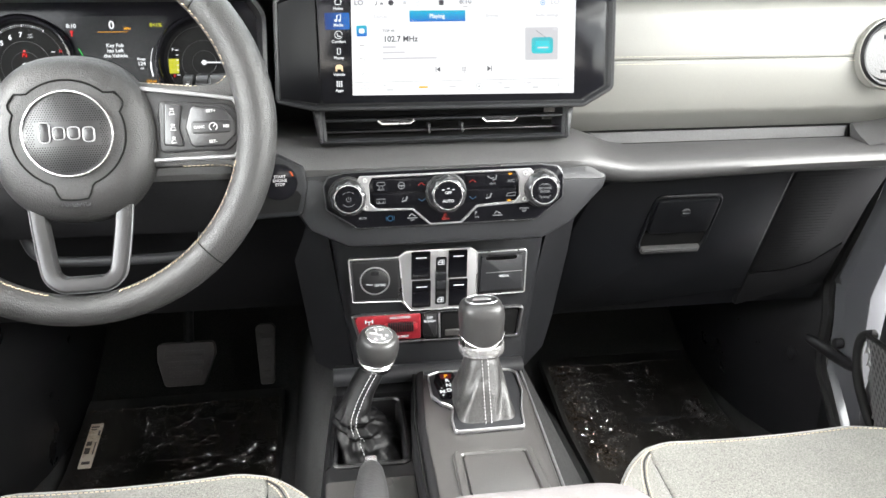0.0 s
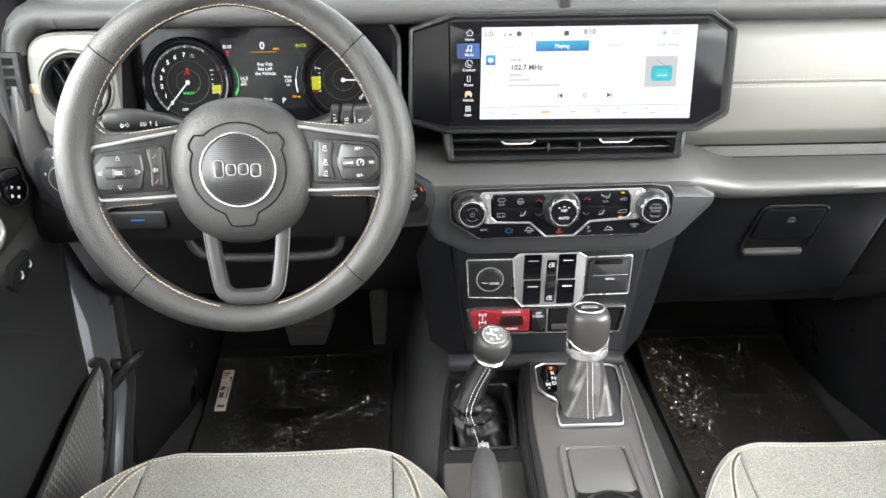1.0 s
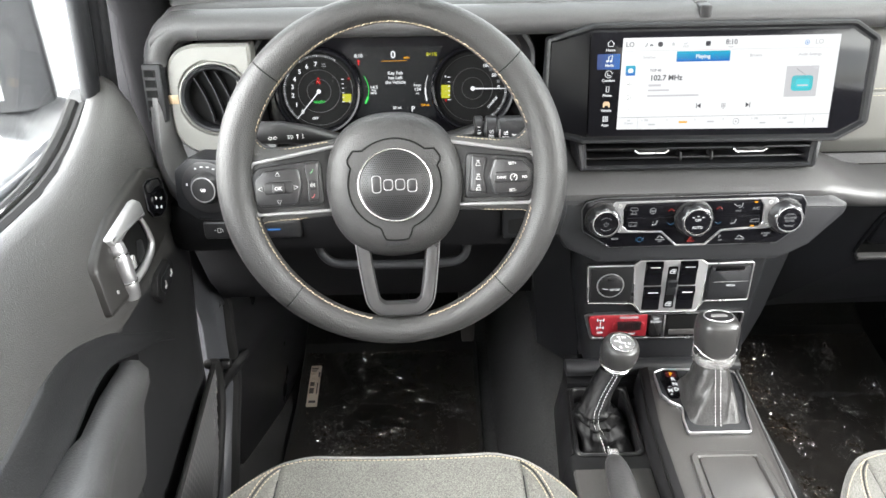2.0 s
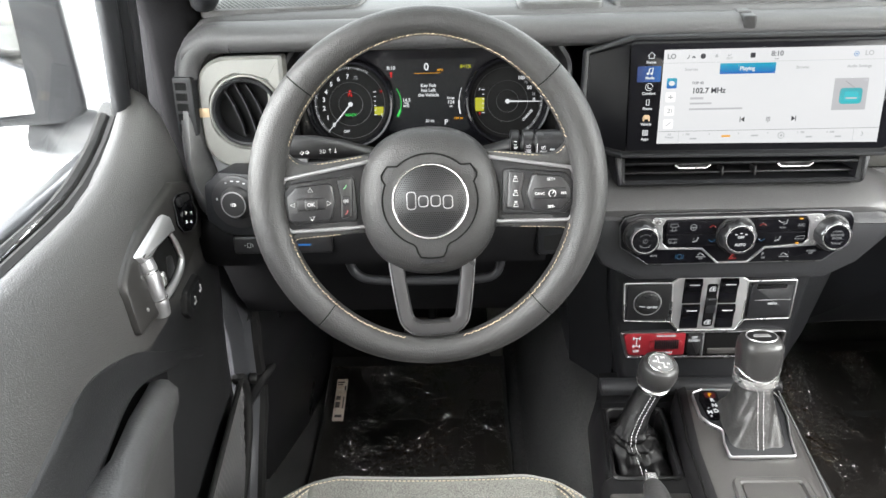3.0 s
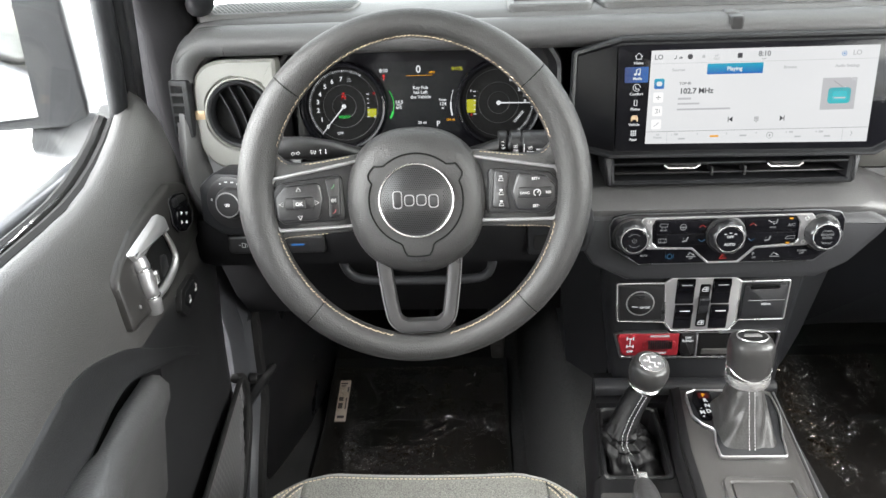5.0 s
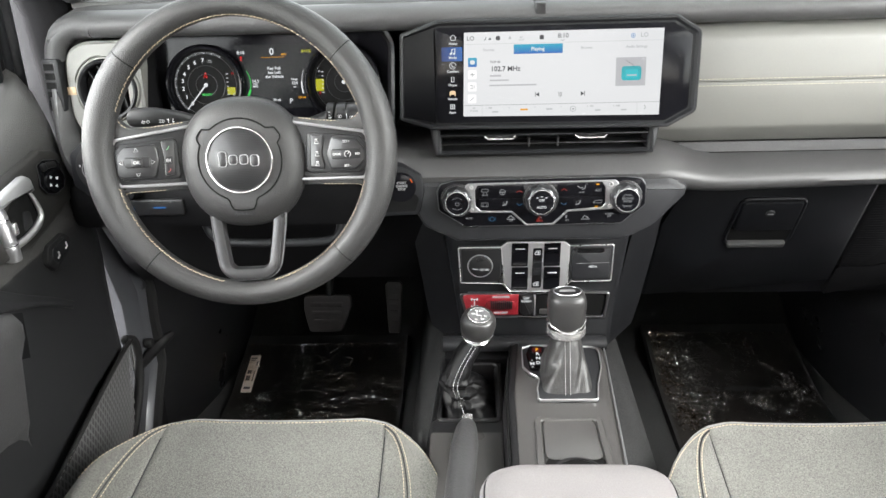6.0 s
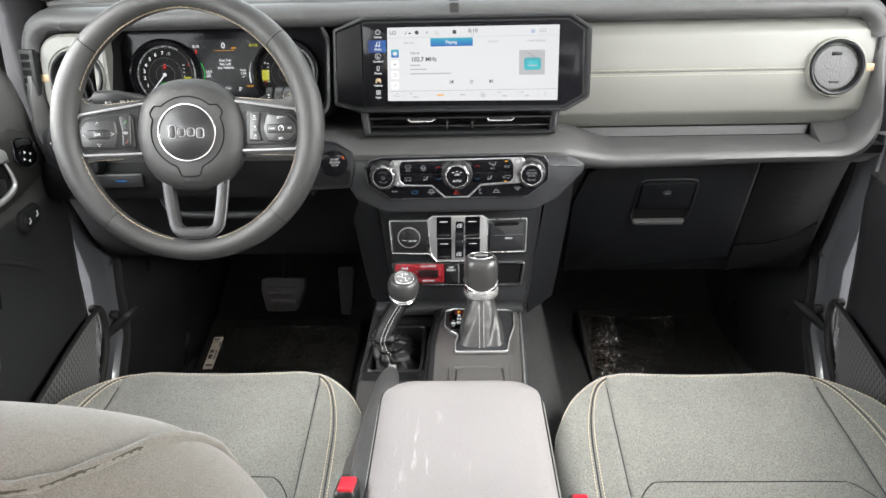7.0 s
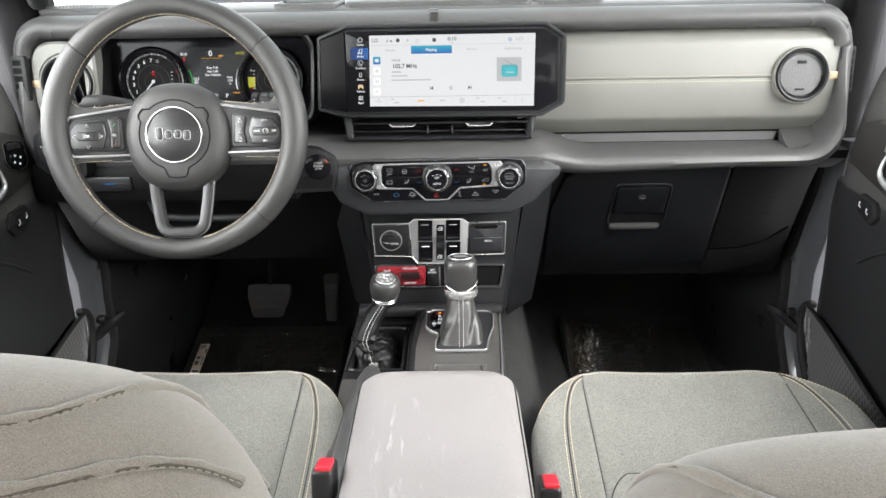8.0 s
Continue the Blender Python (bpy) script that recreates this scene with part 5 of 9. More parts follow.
def k(u, z):
    return (u, z - 0.44)


SO = rpoly([k(-0.121, 0.478), k(-0.056, 0.478), k(-0.046, 0.486), k(0.038, 0.486), k(0.048, 0.479), k(0.114, 0.480), k(0.112, 0.419), k(0.050, 0.418), k(0.038, 0.402), k(-0.042, 0.402), k(-0.054, 0.416), k(-0.118, 0.418)], 0.004)
bm = bmesh.new()
slab(bm, SO, SF, -0.01, 0.0055, 0.0015)
bz = part("bezel", bm, M_TRIMDARK, stack, "dark satin bezel")
bm = bmesh.new()
sweep(bm, [SF(u, v, 0.0054) for u, v in inset(SO, 0.0009)], 0.0010, 6, closed=True)
part("bezel_edge", bm, M_SATIN, bz, "bright edge line")
bm = bmesh.new()
CP = rpoly([k(-0.056, 0.4775), k(-0.046, 0.4855), k(0.038, 0.4855), k(0.048, 0.4785), k(0.046, 0.4185), k(0.038, 0.4025), k(-0.042, 0.4025), k(-0.052, 0.4165)], 0.004)
slab(bm, CP, SF, 0.0, 0.0068, 0.0015)
part("switch_bezel", bm, M_BEZEL, stack, "satin silver plate round the window switches")
bm = bmesh.new()
sweep(bm, [SF(u, v, 0.0066) for u, v in inset(CP, 0.0008)], 0.0009, 6, closed=True)
part("switch_bezel_edge", bm, M_SATIN, stack, "bright edge line")
for o, mt in ((rpoly([k(-0.1165, 0.4745), k(-0.055, 0.4745), k(-0.057, 0.4215), k(-0.114, 0.4215)], 0.003), M_BLACK), (rpoly([k(0.052, 0.4755), k(0.110, 0.476), k(0.108, 0.423), k(0.050, 0.422)], 0.003), M_BLACK)):
    bm = bmesh.new()
    slab(bm, o, SF, 0.0, 0.0075, 0.001)
    part("insert", bm, mt, stack)
bm = bmesh.new()
lathe(bm, [(0.0001, 0.0105), (0.0155, 0.0105), (0.0165, 0.0098), (0.0168, 0.0070), (0.0182, 0.0068), (0.0182, 0.006), (0.0001, 0.006)], SF, 40, *k(-0.0875, 0.4477))
sock = part("power_socket_cap", bm, M_BLACK, stack)
bm = bmesh.new()
slab(bm, rpoly([(-0.0935, 0.0205), (-0.0815, 0.0205), (-0.0825, 0.0165), (-0.0925, 0.0165)], 0.001), SF, 0.006, 0.0125, 0.001)
part("lift_notch", bm, M_DARK, sock)
bm = bmesh.new()
sweep(bm, [SF(-0.0875 + 0.0186 * math.cos(a), 0.0077 + 0.0180 * math.sin(a), 0.0078) for a in [2 * math.pi * i / 40 for i in range(40)]], 0.0010, 6, closed=True)
part("socket_ring", bm, M_BEZEL, sock)
letters("socket_marking", "12V DC", 0.0044, SF, -0.0815, 0.0025, 0.0106, M_LWHITE, sock)
bm = bmesh.new()
line(bm, SF, [(-0.0990, 0.0045), (-0.0950, 0.0036), (-0.0910, 0.0034)], 0.0005, 0.0106, 5)
part("plug_mark", bm, M_LWHITE, sock)
# black strip in place of a cut channel, its shade put into colour
bm = bmesh.new()
slab(bm, rpoly([k(-0.0075, 0.4755), k(0.0065, 0.4755), k(0.0050, 0.4100), k(-0.0095, 0.4100)], 0.003), SF, 0.003, 0.0072, 0)
part("switch_channel_shade", bm, M_VOID, stack)
for u in (-0.0280, 0.0205):
    for z0, z1 in ((0.4465, 0.4835), (0.4075, 0.4440)):
        # black plate under each switch paints the shade of its well
        bm = bmesh.new()
        slab(bm, rpoly([k(u - 0.0125, z0 - 0.0005), k(u + 0.0125, z0 - 0.0005), k(u + 0.0135, z1 + 0.0005), k(u - 0.0115, z1 + 0.0005)], 0.002), SF, 0.003, 0.0072, 0)
        well = part("switch_well_shade", bm, M_VOID, stack)
        bm = bmesh.new()
        secs = []
        for uu in (u - 0.0112, u - 0.0104, u + 0.0112, u + 0.0120):
            edge = 0.0008 if uu in (u - 0.0112, u + 0.0120) else 0.0
            secs.append([SF(uu, z - 0.44, w - edge) for z, w in ((z0 + 0.002, 0.007), (z0 + 0.003, 0.0095), (z0 + 0.008, 0.0078), (z0 + 0.016, 0.0080), (z1 - 0.012, 0.0115), (z1 - 0.007, 0.0135), (z1 - 0.003, 0.0130), (z1 - 0.0015, 0.011), (z1 - 0.0015, 0.007))])
        loft(bm, secs)
        part("window_switch", bm, M_GLOSS, well, "", 30)
        bars("switch_line", [(u + 0.0005, z1 - 0.0062 - 0.44, 0.0135, 0.0010)], SF, 0.0136, M_WHITE, well)
for u, z in ((-0.0008, 0.4685), (-0.0025, 0.4170)):
    bm = bmesh.new()
    slab(bm, rrect(0.0115, 0.0105, 0.002, *k(u, z)), SF, 0.003, 0.0082, 0.001)
    lk = part("lock_key", bm, M_GLOSS, stack)
    bm = bmesh.new()
    c, d = k(u, z)
    line(bm, SF, [(c - 0.004, d - 0.003), (c + 0.004, d - 0.003), (c + 0.004, d + 0.003), (c - 0.001, d + 0.003), (c - 0.004, d), (c - 0.004, d - 0.003)], 0.0005, 0.0084, 5)
    line(bm, SF, [(c - 0.004, d), (c + 0.004, d)], 0.0004, 0.0084, 5)
    line(bm, SF, [(c + 0.0012, d - 0.0022), (c + 0.0012, d + 0.0022)], 0.0009, 0.0084, 5)
    part("window_mark", bm, M_LWHITE, lk)
bm = bmesh.new()
loft(bm, [[SF(uu, z - 0.44, w) for z, w in ((0.431, 0.006), (0.432, 0.0100), (0.4375, 0.0105), (0.4435, 0.0090), (0.4450, 0.0120), (0.4540, 0.0140), (0.4565, 0.0125), (0.457, 0.006))] for uu in (-0.0075, -0.0068, 0.0045, 0.0052)])
part("thumb_rocker", bm, M_DARK, stack, "", 30)
bm = bmesh.new()
slab(bm, rpoly([k(0.0515, 0.4740), k(0.0595, 0.4740), k(0.0600, 0.4700), k(0.0965, 0.4705), k(0.0975, 0.4748), k(0.1085, 0.4750), k(0.1075, 0.4265), k(0.0500, 0.4245)], [0.003, 0.001, 0.001, 0.001, 0.001, 0.004, 0.003, 0.003]), SF, 0.005, 0.0105, 0.002)
flap = part("media_flap", bm, M_CHAR, stack)
letters("media_marking", "MEDIA", 0.0044, SF, *k(0.0822, 0.4458), 0.0106, M_LWHITE, flap)
bm = bmesh.new()
line(bm, SF, [k(0.0575, 0.4510), k(0.1065, 0.4522)], 0.0004, 0.0105, 5)
part("flap_line", bm, M_GREYMETAL, flap)
bm = bmesh.new()
slab(bm, rrect(0.035, 0.0042, 0.001, *k(0.0783, 0.4725)), SF, 0.005, 0.0092, 0.001)
part("card_slot", bm, M_VOID, flap)
# lower row: axle lock switch, mode key, cubby
bm = bmesh.new()
ring_plate(bm, rpoly([k(-0.121, 0.3995), k(0.112, 0.3995), k(0.106, 0.355), k(-0.110, 0.3575)], 0.005), rpoly([k(-0.117, 0.397), k(0.108, 0.397), k(0.102, 0.3585), k(-0.107, 0.3605)], 0.004), SF, -0.01, 0.005, 0.001)
part("lower_frame", bm, M_SMOKE, stack, "satin grey frame")
bm = bmesh.new()
slab(bm, rpoly([k(-0.117, 0.3985), k(-0.0285, 0.3985), k(-0.0290, 0.362), k(-0.107, 0.3625)], [0.008, 0.003, 0.003, 0.008]), SF, -0.005, 0.0055, 0.0015)
red = part("axle_lock_panel", bm, M_RED, stack, "red axle lock switch panel")
letters("axle_marking", "AXLE LOCKER", 0.0042, SF, *k(-0.0560, 0.3940), 0.0057, M_LWHITE, red)
letters("axle_marking", "REAR ONLY", 0.0040, SF, *k(-0.0560, 0.3668), 0.0057, M_LWHITE, red)
letters("axle_marking", "OFF", 0.005, SF, *k(-0.097, 0.3695), 0.0057, M_LWHITE, red)
bm = bmesh.new()
for zz in (0.3905, 0.378):
    line(bm, SF, [k(-0.1015, zz), k(-0.0925, zz)], 0.0006, 0.0058, 5)
    for uu in (-0.1015, -0.0925):
        line(bm, SF, [k(uu, zz - 0.0025), k(uu, zz + 0.0025)], 0.0008, 0.0058, 5)
line(bm, SF, [k(-0.097, 0.3905), k(-0.097, 0.378)], 0.0006, 0.0058, 5)
part("axle_mark", bm, M_LWHITE, red)
bm = bmesh.new()
slab(bm, rrect(0.046, 0.012, 0.005, *k(-0.0560, 0.3810)), SF, 0.003, 0.0085, 0.002)
rk = part("axle_rocker", bm, M_RED, red)
bm = bmesh.new()
for i in range(11):
    slab(bm, rrect(0.0020, 0.0125, 0.0005, *k(-0.0710 + i * 0.0031, 0.3815)), SF, 0.006, 0.0105, 0.0005)
part("rocker_grip", bm, M_BLACK, rk)
bm = bmesh.new()
slab(bm, rpoly([k(-0.0255, 0.3975), k(-0.0075, 0.3975), k(-0.0065, 0.3930), k(-0.0065, 0.3680), k(-0.0100, 0.3625), k(-0.0230, 0.3625), k(-0.0265, 0.3680), k(-0.0265, 0.3930)], 0.001), SF, -0.005, 0.0065, 0.0015)
mk = part("mode_key", bm, M_BLACK, stack)
letters("mode_marking", "OFF\nROAD+", 0.0048, SF, *k(-0.0165, 0.389), 0.0067, M_LWHITE, mk)
bm = bmesh.new()
slab(bm, rrect(0.003, 0.035, 0.0005, *k(-0.004, 0.379)), SF, -0.005, 0.0065, 0.001)
part("divider", bm, M_GREYMETAL, stack)
# flat black plate, the cubby's inner shade put into its colour
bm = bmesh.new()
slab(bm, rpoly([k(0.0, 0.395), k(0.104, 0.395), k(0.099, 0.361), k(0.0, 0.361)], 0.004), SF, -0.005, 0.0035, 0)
cub = part("cubby_shade", bm, M_VOID, stack)
bm = bmesh.new()
slab(bm, rrect(0.06, 0.009, 0.002, *k(0.034, 0.3675)), SF, -0.003, 0.005, 0.001)
part("cubby_lip", bm, M_CONSOLE, cub)

# dark lower panel at the driver's end
bm = bmesh.new()
loft(bm, [[(x, y + 0.05 * max(0.0, (-0.655 - x) / 0.04) ** 2, z) for y, z in ((0.95, 0.535), (0.888, 0.540), (0.8815, 0.552), (0.880, 0.575), (0.8825, 0.594), (0.889, 0.603), (0.95, 0.605))] for x in (-0.688, -0.672, -0.655, -0.6, -0.55, -0.505, -0.40, -0.30, -0.236)])
part("driver_end_panel", bm, M_WELL, dash, "", 50)
# headlamp switch
lamp = thing("headlamp_switch", (-0.622, 0.88, 0.6), "black rotary headlamp switch on the driver's end panel", "switch")
LF = plane((-0.612, 0.880, 0.634), (1, -0.18, 0), (0, 0.12, 1))
bm = bmesh.new()
slab(bm, rpoly([(-0.046, -0.028), (-0.02, -0.045), (0.05, -0.045), (0.05, 0.036), (-0.024, 0.036), (-0.045, 0.018)], 0.012), LF, -0.06, 0.004, 0.006)
part("pod", bm, M_DARK, lamp)
bm = bmesh.new()
lathe(bm, [(0.0001, 0.004), (0.033, 0.004), (0.033, 0.007), (0.0305, 0.008), (0.0001, 0.006)], LF, 40)
part("dial_plate", bm, M_BLACK, lamp)
bm = bmesh.new()
lathe(bm, [(0.0001, 0.018), (0.014, 0.018), (0.0165, 0.016), (0.0200, 0.010), (0.0205, 0.006), (0.0001, 0.006)], LF, 40)
kn = part("knob", bm, M_BLACK, lamp)
bm = bmesh.new()
sweep(bm, [LF(0.0152 * math.cos(a), 0.0152 * math.sin(a), 0.0172) for a in [2 * math.pi * i / 40 for i in range(40)]], 0.0009, 6, closed=True)
part("knob_ring", bm, M_GREYMETAL, kn)
bm = bmesh.new()
for s in (-1, 1):
    line(bm, LF, [(s * 0.001, -0.002), (s * 0.003, -0.001), (s * 0.003, 0.001), (s * 0.001, 0.002), (s * 0.001, -0.002)], 0.0003, 0.0181, 5)
part("fog_mark", bm, M_WHITE, kn)
bars("dial_mark", [(-0.004, 0.0265, 0.0036, 0.0012), (0.004, 0.0265, 0.0036, 0.0012), (0.0115, 0.0245, 0.003, 0.0014), (-0.0255, 0.003, 0.0018, 0.0030), (-0.012, 0.0240, 0.0022, 0.0018)], LF, 0.0082, M_PRINT, lamp)
EF = plane((-0.565, 0.880, 0.574), (1, 0, 0), (0, 0.12, 1))
keys = thing("drive_mode_keys", (-0.565, 0.88, 0.566), "narrow row of drive mode keys with blue lamps", "switch")
bm = bmesh.new()
slab(bm, rrect(0.125, 0.024, 0.005), EF, -0.03, 0.004, 0.003)
part("key_strip", bm, M_BLACK, keys)
bm = bmesh.new()
line(bm, EF, [(-0.0445, -0.0025), (-0.0445, 0.003), (-0.0405, 0.003), (-0.0405, -0.0025), (-0.0445, -0.0025)], 0.0004, 0.0043, 5)
line(bm, EF, [(-0.0395, 0.0025), (-0.0380, 0.0010), (-0.0380, -0.0020)], 0.0004, 0.0043, 5)
line(bm, EF, [(-0.0485, 0.0003), (-0.0465, 0.0003)], 0.0005, 0.0043, 5)
part("fuel_mark", bm, M_PRINT, keys)
bars("key_lamp", [(-0.016, 0.003, 0.004, 0.0014), (-0.016, -0.001, 0.014, 0.0016), (0.027, 0.0, 0.016, 0.0018)], EF, 0.0045, M_LBLUE, keys)

# ---- steering wheel ----
WT = 0.266
WC = (-0.375, 0.7647, 0.6892)
WR = (1, 0.068, 0)
wheel = thing("steering_wheel", WC, "dark grey leather steering wheel with tan stitching and flat-bottomed lower spoke", "steering wheel")
fw = plane(WC, WR, (0, WT, 1))
RIM, RT = 0.1731, 0.0155


def grip(a, thin=0.0):
    """Half-width and centre radius of the rim at angle a: fuller at the sides, slimmer below."""
    r = 0.0146 + 0.0046 * abs(math.cos(a)) ** 1.2
    return r - thin, RIM + RT - r


def rim_tube(a0, a1, thin=0.0, n=120, w=0.0):
    bm = bmesh.new()
    k = max(int(n * abs(a1 - a0) / 360), 8)
    rings = []
    for i in range(k + 1):
        a = radians(a0 + (a1 - a0) * i / k)
        c, s = math.cos(a), math.sin(a)
        r, rad = grip(a, thin)
        rings.append([fw((rad + r * math.cos(b)) * c, (rad + r * math.cos(b)) * s, w + r * 1.12 * math.sin(b)) for b in [2 * math.pi * j / 18 for j in range(18)]])
    loft(bm, rings)
    return bm


SEAMS = (42.5, 138, 227.5, 312.5)
for a0, a1, nm in ((SEAMS[3] - 360 + 0.25, SEAMS[0] - 0.25, "rim_side"), (SEAMS[0] + 0.25, SEAMS[1] - 0.25, "rim_top"), (SEAMS[1] + 0.25, SEAMS[2] - 0.25, "rim_side"), (SEAMS[2] + 0.25, SEAMS[3] - 0.25, "rim_bottom")):
    part(nm, rim_tube(a0, a1), M_LEATHER, wheel)
for a in SEAMS:
    part("rim_seam", rim_tube(a - 0.4, a + 0.4, 0.0008), M_VOID, wheel)
# stitching round the inner edge, a crossed tan thread
for a0, a1 in ((20, 160), (194, 259), (281, 346)):
    bm = bmesh.new()
    k = int((a1 - a0) / 1.5)
    for i in range(k):
        up = 1 if i % 2 else -1
        a, b = radians(a0 + i * 1.5), radians(a0 + i * 1.5 + 1.15)
        ra, rb = grip(a), grip(b)
        p = fw((ra[1] - ra[0] * 0.90) * math.cos(a), (ra[1] - ra[0] * 0.90) * math.sin(a), 0.0074 - 0.0013 * up)
        q = fw((rb[1] - rb[0] * 0.94) * math.cos(b), (rb[1] - rb[0] * 0.94) * math.sin(b), 0.0074 + 0.0013 * up)
        sweep(bm, [p, p.lerp(q, 0.5) + (fw(0, 0, 0.0007) - fw(0, 0, 0)), q], 0.00055, 5)
    part("rim_stitching", bm, M_RIMTHREAD, wheel, "tan crossed thread")

# airbag hub, domed
fh0 = plane(fw(0, -0.0120, -0.0180), WR, (0, WT, 1))


def fh(u, v, w=0.0):
    return fh0(u * 1.06, v * 1.05, w)


HUB = []
for i in range(72):
    a = 2 * math.pi * i / 72
    c, s = math.cos(a), math.sin(a)
    r = (abs(c) ** 2.35 + abs(s) ** 2.35) ** (-1 / 2.35)
    HUB.append((0.0715 * r * c * (1 - 0.05 * max(0, -s)), 0.0755 * r * s))
bm = bmesh.new()
loft(bm, [[fh(u * s, v * s, w) for u, v in HUB] for s, w in ((0.86, -0.05), (0.97, -0.02), (1.0, -0.002), (0.99, 0.007), (0.955, 0.0145), (0.89, 0.0205), (0.80, 0.0252), (0.70, 0.0278), (0.62, 0.0285))])
hub = part("airbag_cover", bm, M_LEATHER, wheel, "dark grained airbag cover", 60)
# shield line round the emblem
SH = []
for i in range(96):
    a = 2 * math.pi * i / 96
    d = math.degrees(a)
    r = 0.047
    for c0, hw, b in ((270, 20, 0.011), (35, 12, 0.007), (145, 12, 0.007)):
        t = abs((d - c0 + 180) % 360 - 180)
        if t < hw:
            r += b * min(1.0, (hw - t) / (hw * 0.4))
    SH.append((r * math.cos(a), r * math.sin(a) + 0.004))
bm = bmesh.new()
sweep(bm, [fh(u, v, 0.0285 - 0.06 * max(0, math.hypot(u, v) - 0.048)) for u, v in SH], 0.0009, 6, closed=True)
part("shield_groove", bm, M_VOID, hub)
bm = bmesh.new()
lathe(bm, [(0.0001, 0.0315), (0.0355, 0.0315), (0.0362, 0.031), (0.0362, 0.026), (0.0001, 0.026)], fh, 48, 0, 0.004)
part("emblem_disc", bm, M_SPOKE, hub, "dark textured round emblem plate")
bm = bmesh.new()
lathe(bm, [(0.0358, 0.028), (0.0358, 0.0328), (0.0364, 0.0336), (0.0372, 0.0336), (0.0378, 0.0328), (0.0378, 0.028)], fh, 64, 0, 0.004)
part("emblem_ring", bm, M_CHROME, hub, "bright metal ring")
bm = bmesh.new()
for i in range(-16, 17):
    for j in range(-18, 19):
        u, v = i * 0.0021 + (j % 2) * 0.00105, j * 0.0019
        if math.hypot(u, v) < 0.0335 and not (abs(u) < 0.027 and abs(v) < 0.011):
            p = [fh(u + a, 0.004 + v + b, 0.0317) for a, b in ((-0.0006, 0), (0, -0.0006), (0.0006, 0), (0, 0.0006))]
            bm.faces.new([bm.verts.new(q) for q in p])
tagged(part("dimple_texture", bm, M_VOID, hub), kind="stuff")
# plain raised metal shapes in place of the maker's mark
for u, wd, hh in ((-0.0185, 0.0095, 0.018), (-0.0068, 0.010, 0.0115), (0.0052, 0.010, 0.0115), (0.0172, 0.010, 0.0135)):
    o = rrect(wd, hh, 0.004, u, 0.0045 - (0.0015 if u > 0.01 else -0.001 if u < -0.01 else 0))
    bm = bmesh.new()
    slab(bm, inset(o, 0.001), fh, 0.031, 0.0333, 0.0006)
    part("emblem_mark", bm, M_SPOKE, hub, "plain raised dark mark")
    bm = bmesh.new()
    ring_plate(bm, o, inset(o, 0.0008), fh, 0.031, 0.0336, 0.0002)
    part("emblem_outline", bm, M_GREYMETAL, hub, "bright metal outline")
letters("airbag_marking", "AIRBAG", 0.0070, fh, 0, -0.0575, 0.0262, M_CHAR, hub)

# lateral spokes with switch pads
fw_mid = fw
fw0 = plane(fw_mid(0, -0.0105, -0.0020), WR, (0, WT, 1))


def fw(u, v, w=0.0):
    """Spoke surface: dished towards the hub."""
    return fw0(u, v, w - 0.20 * max(0.0, 0.125 - abs(u)))


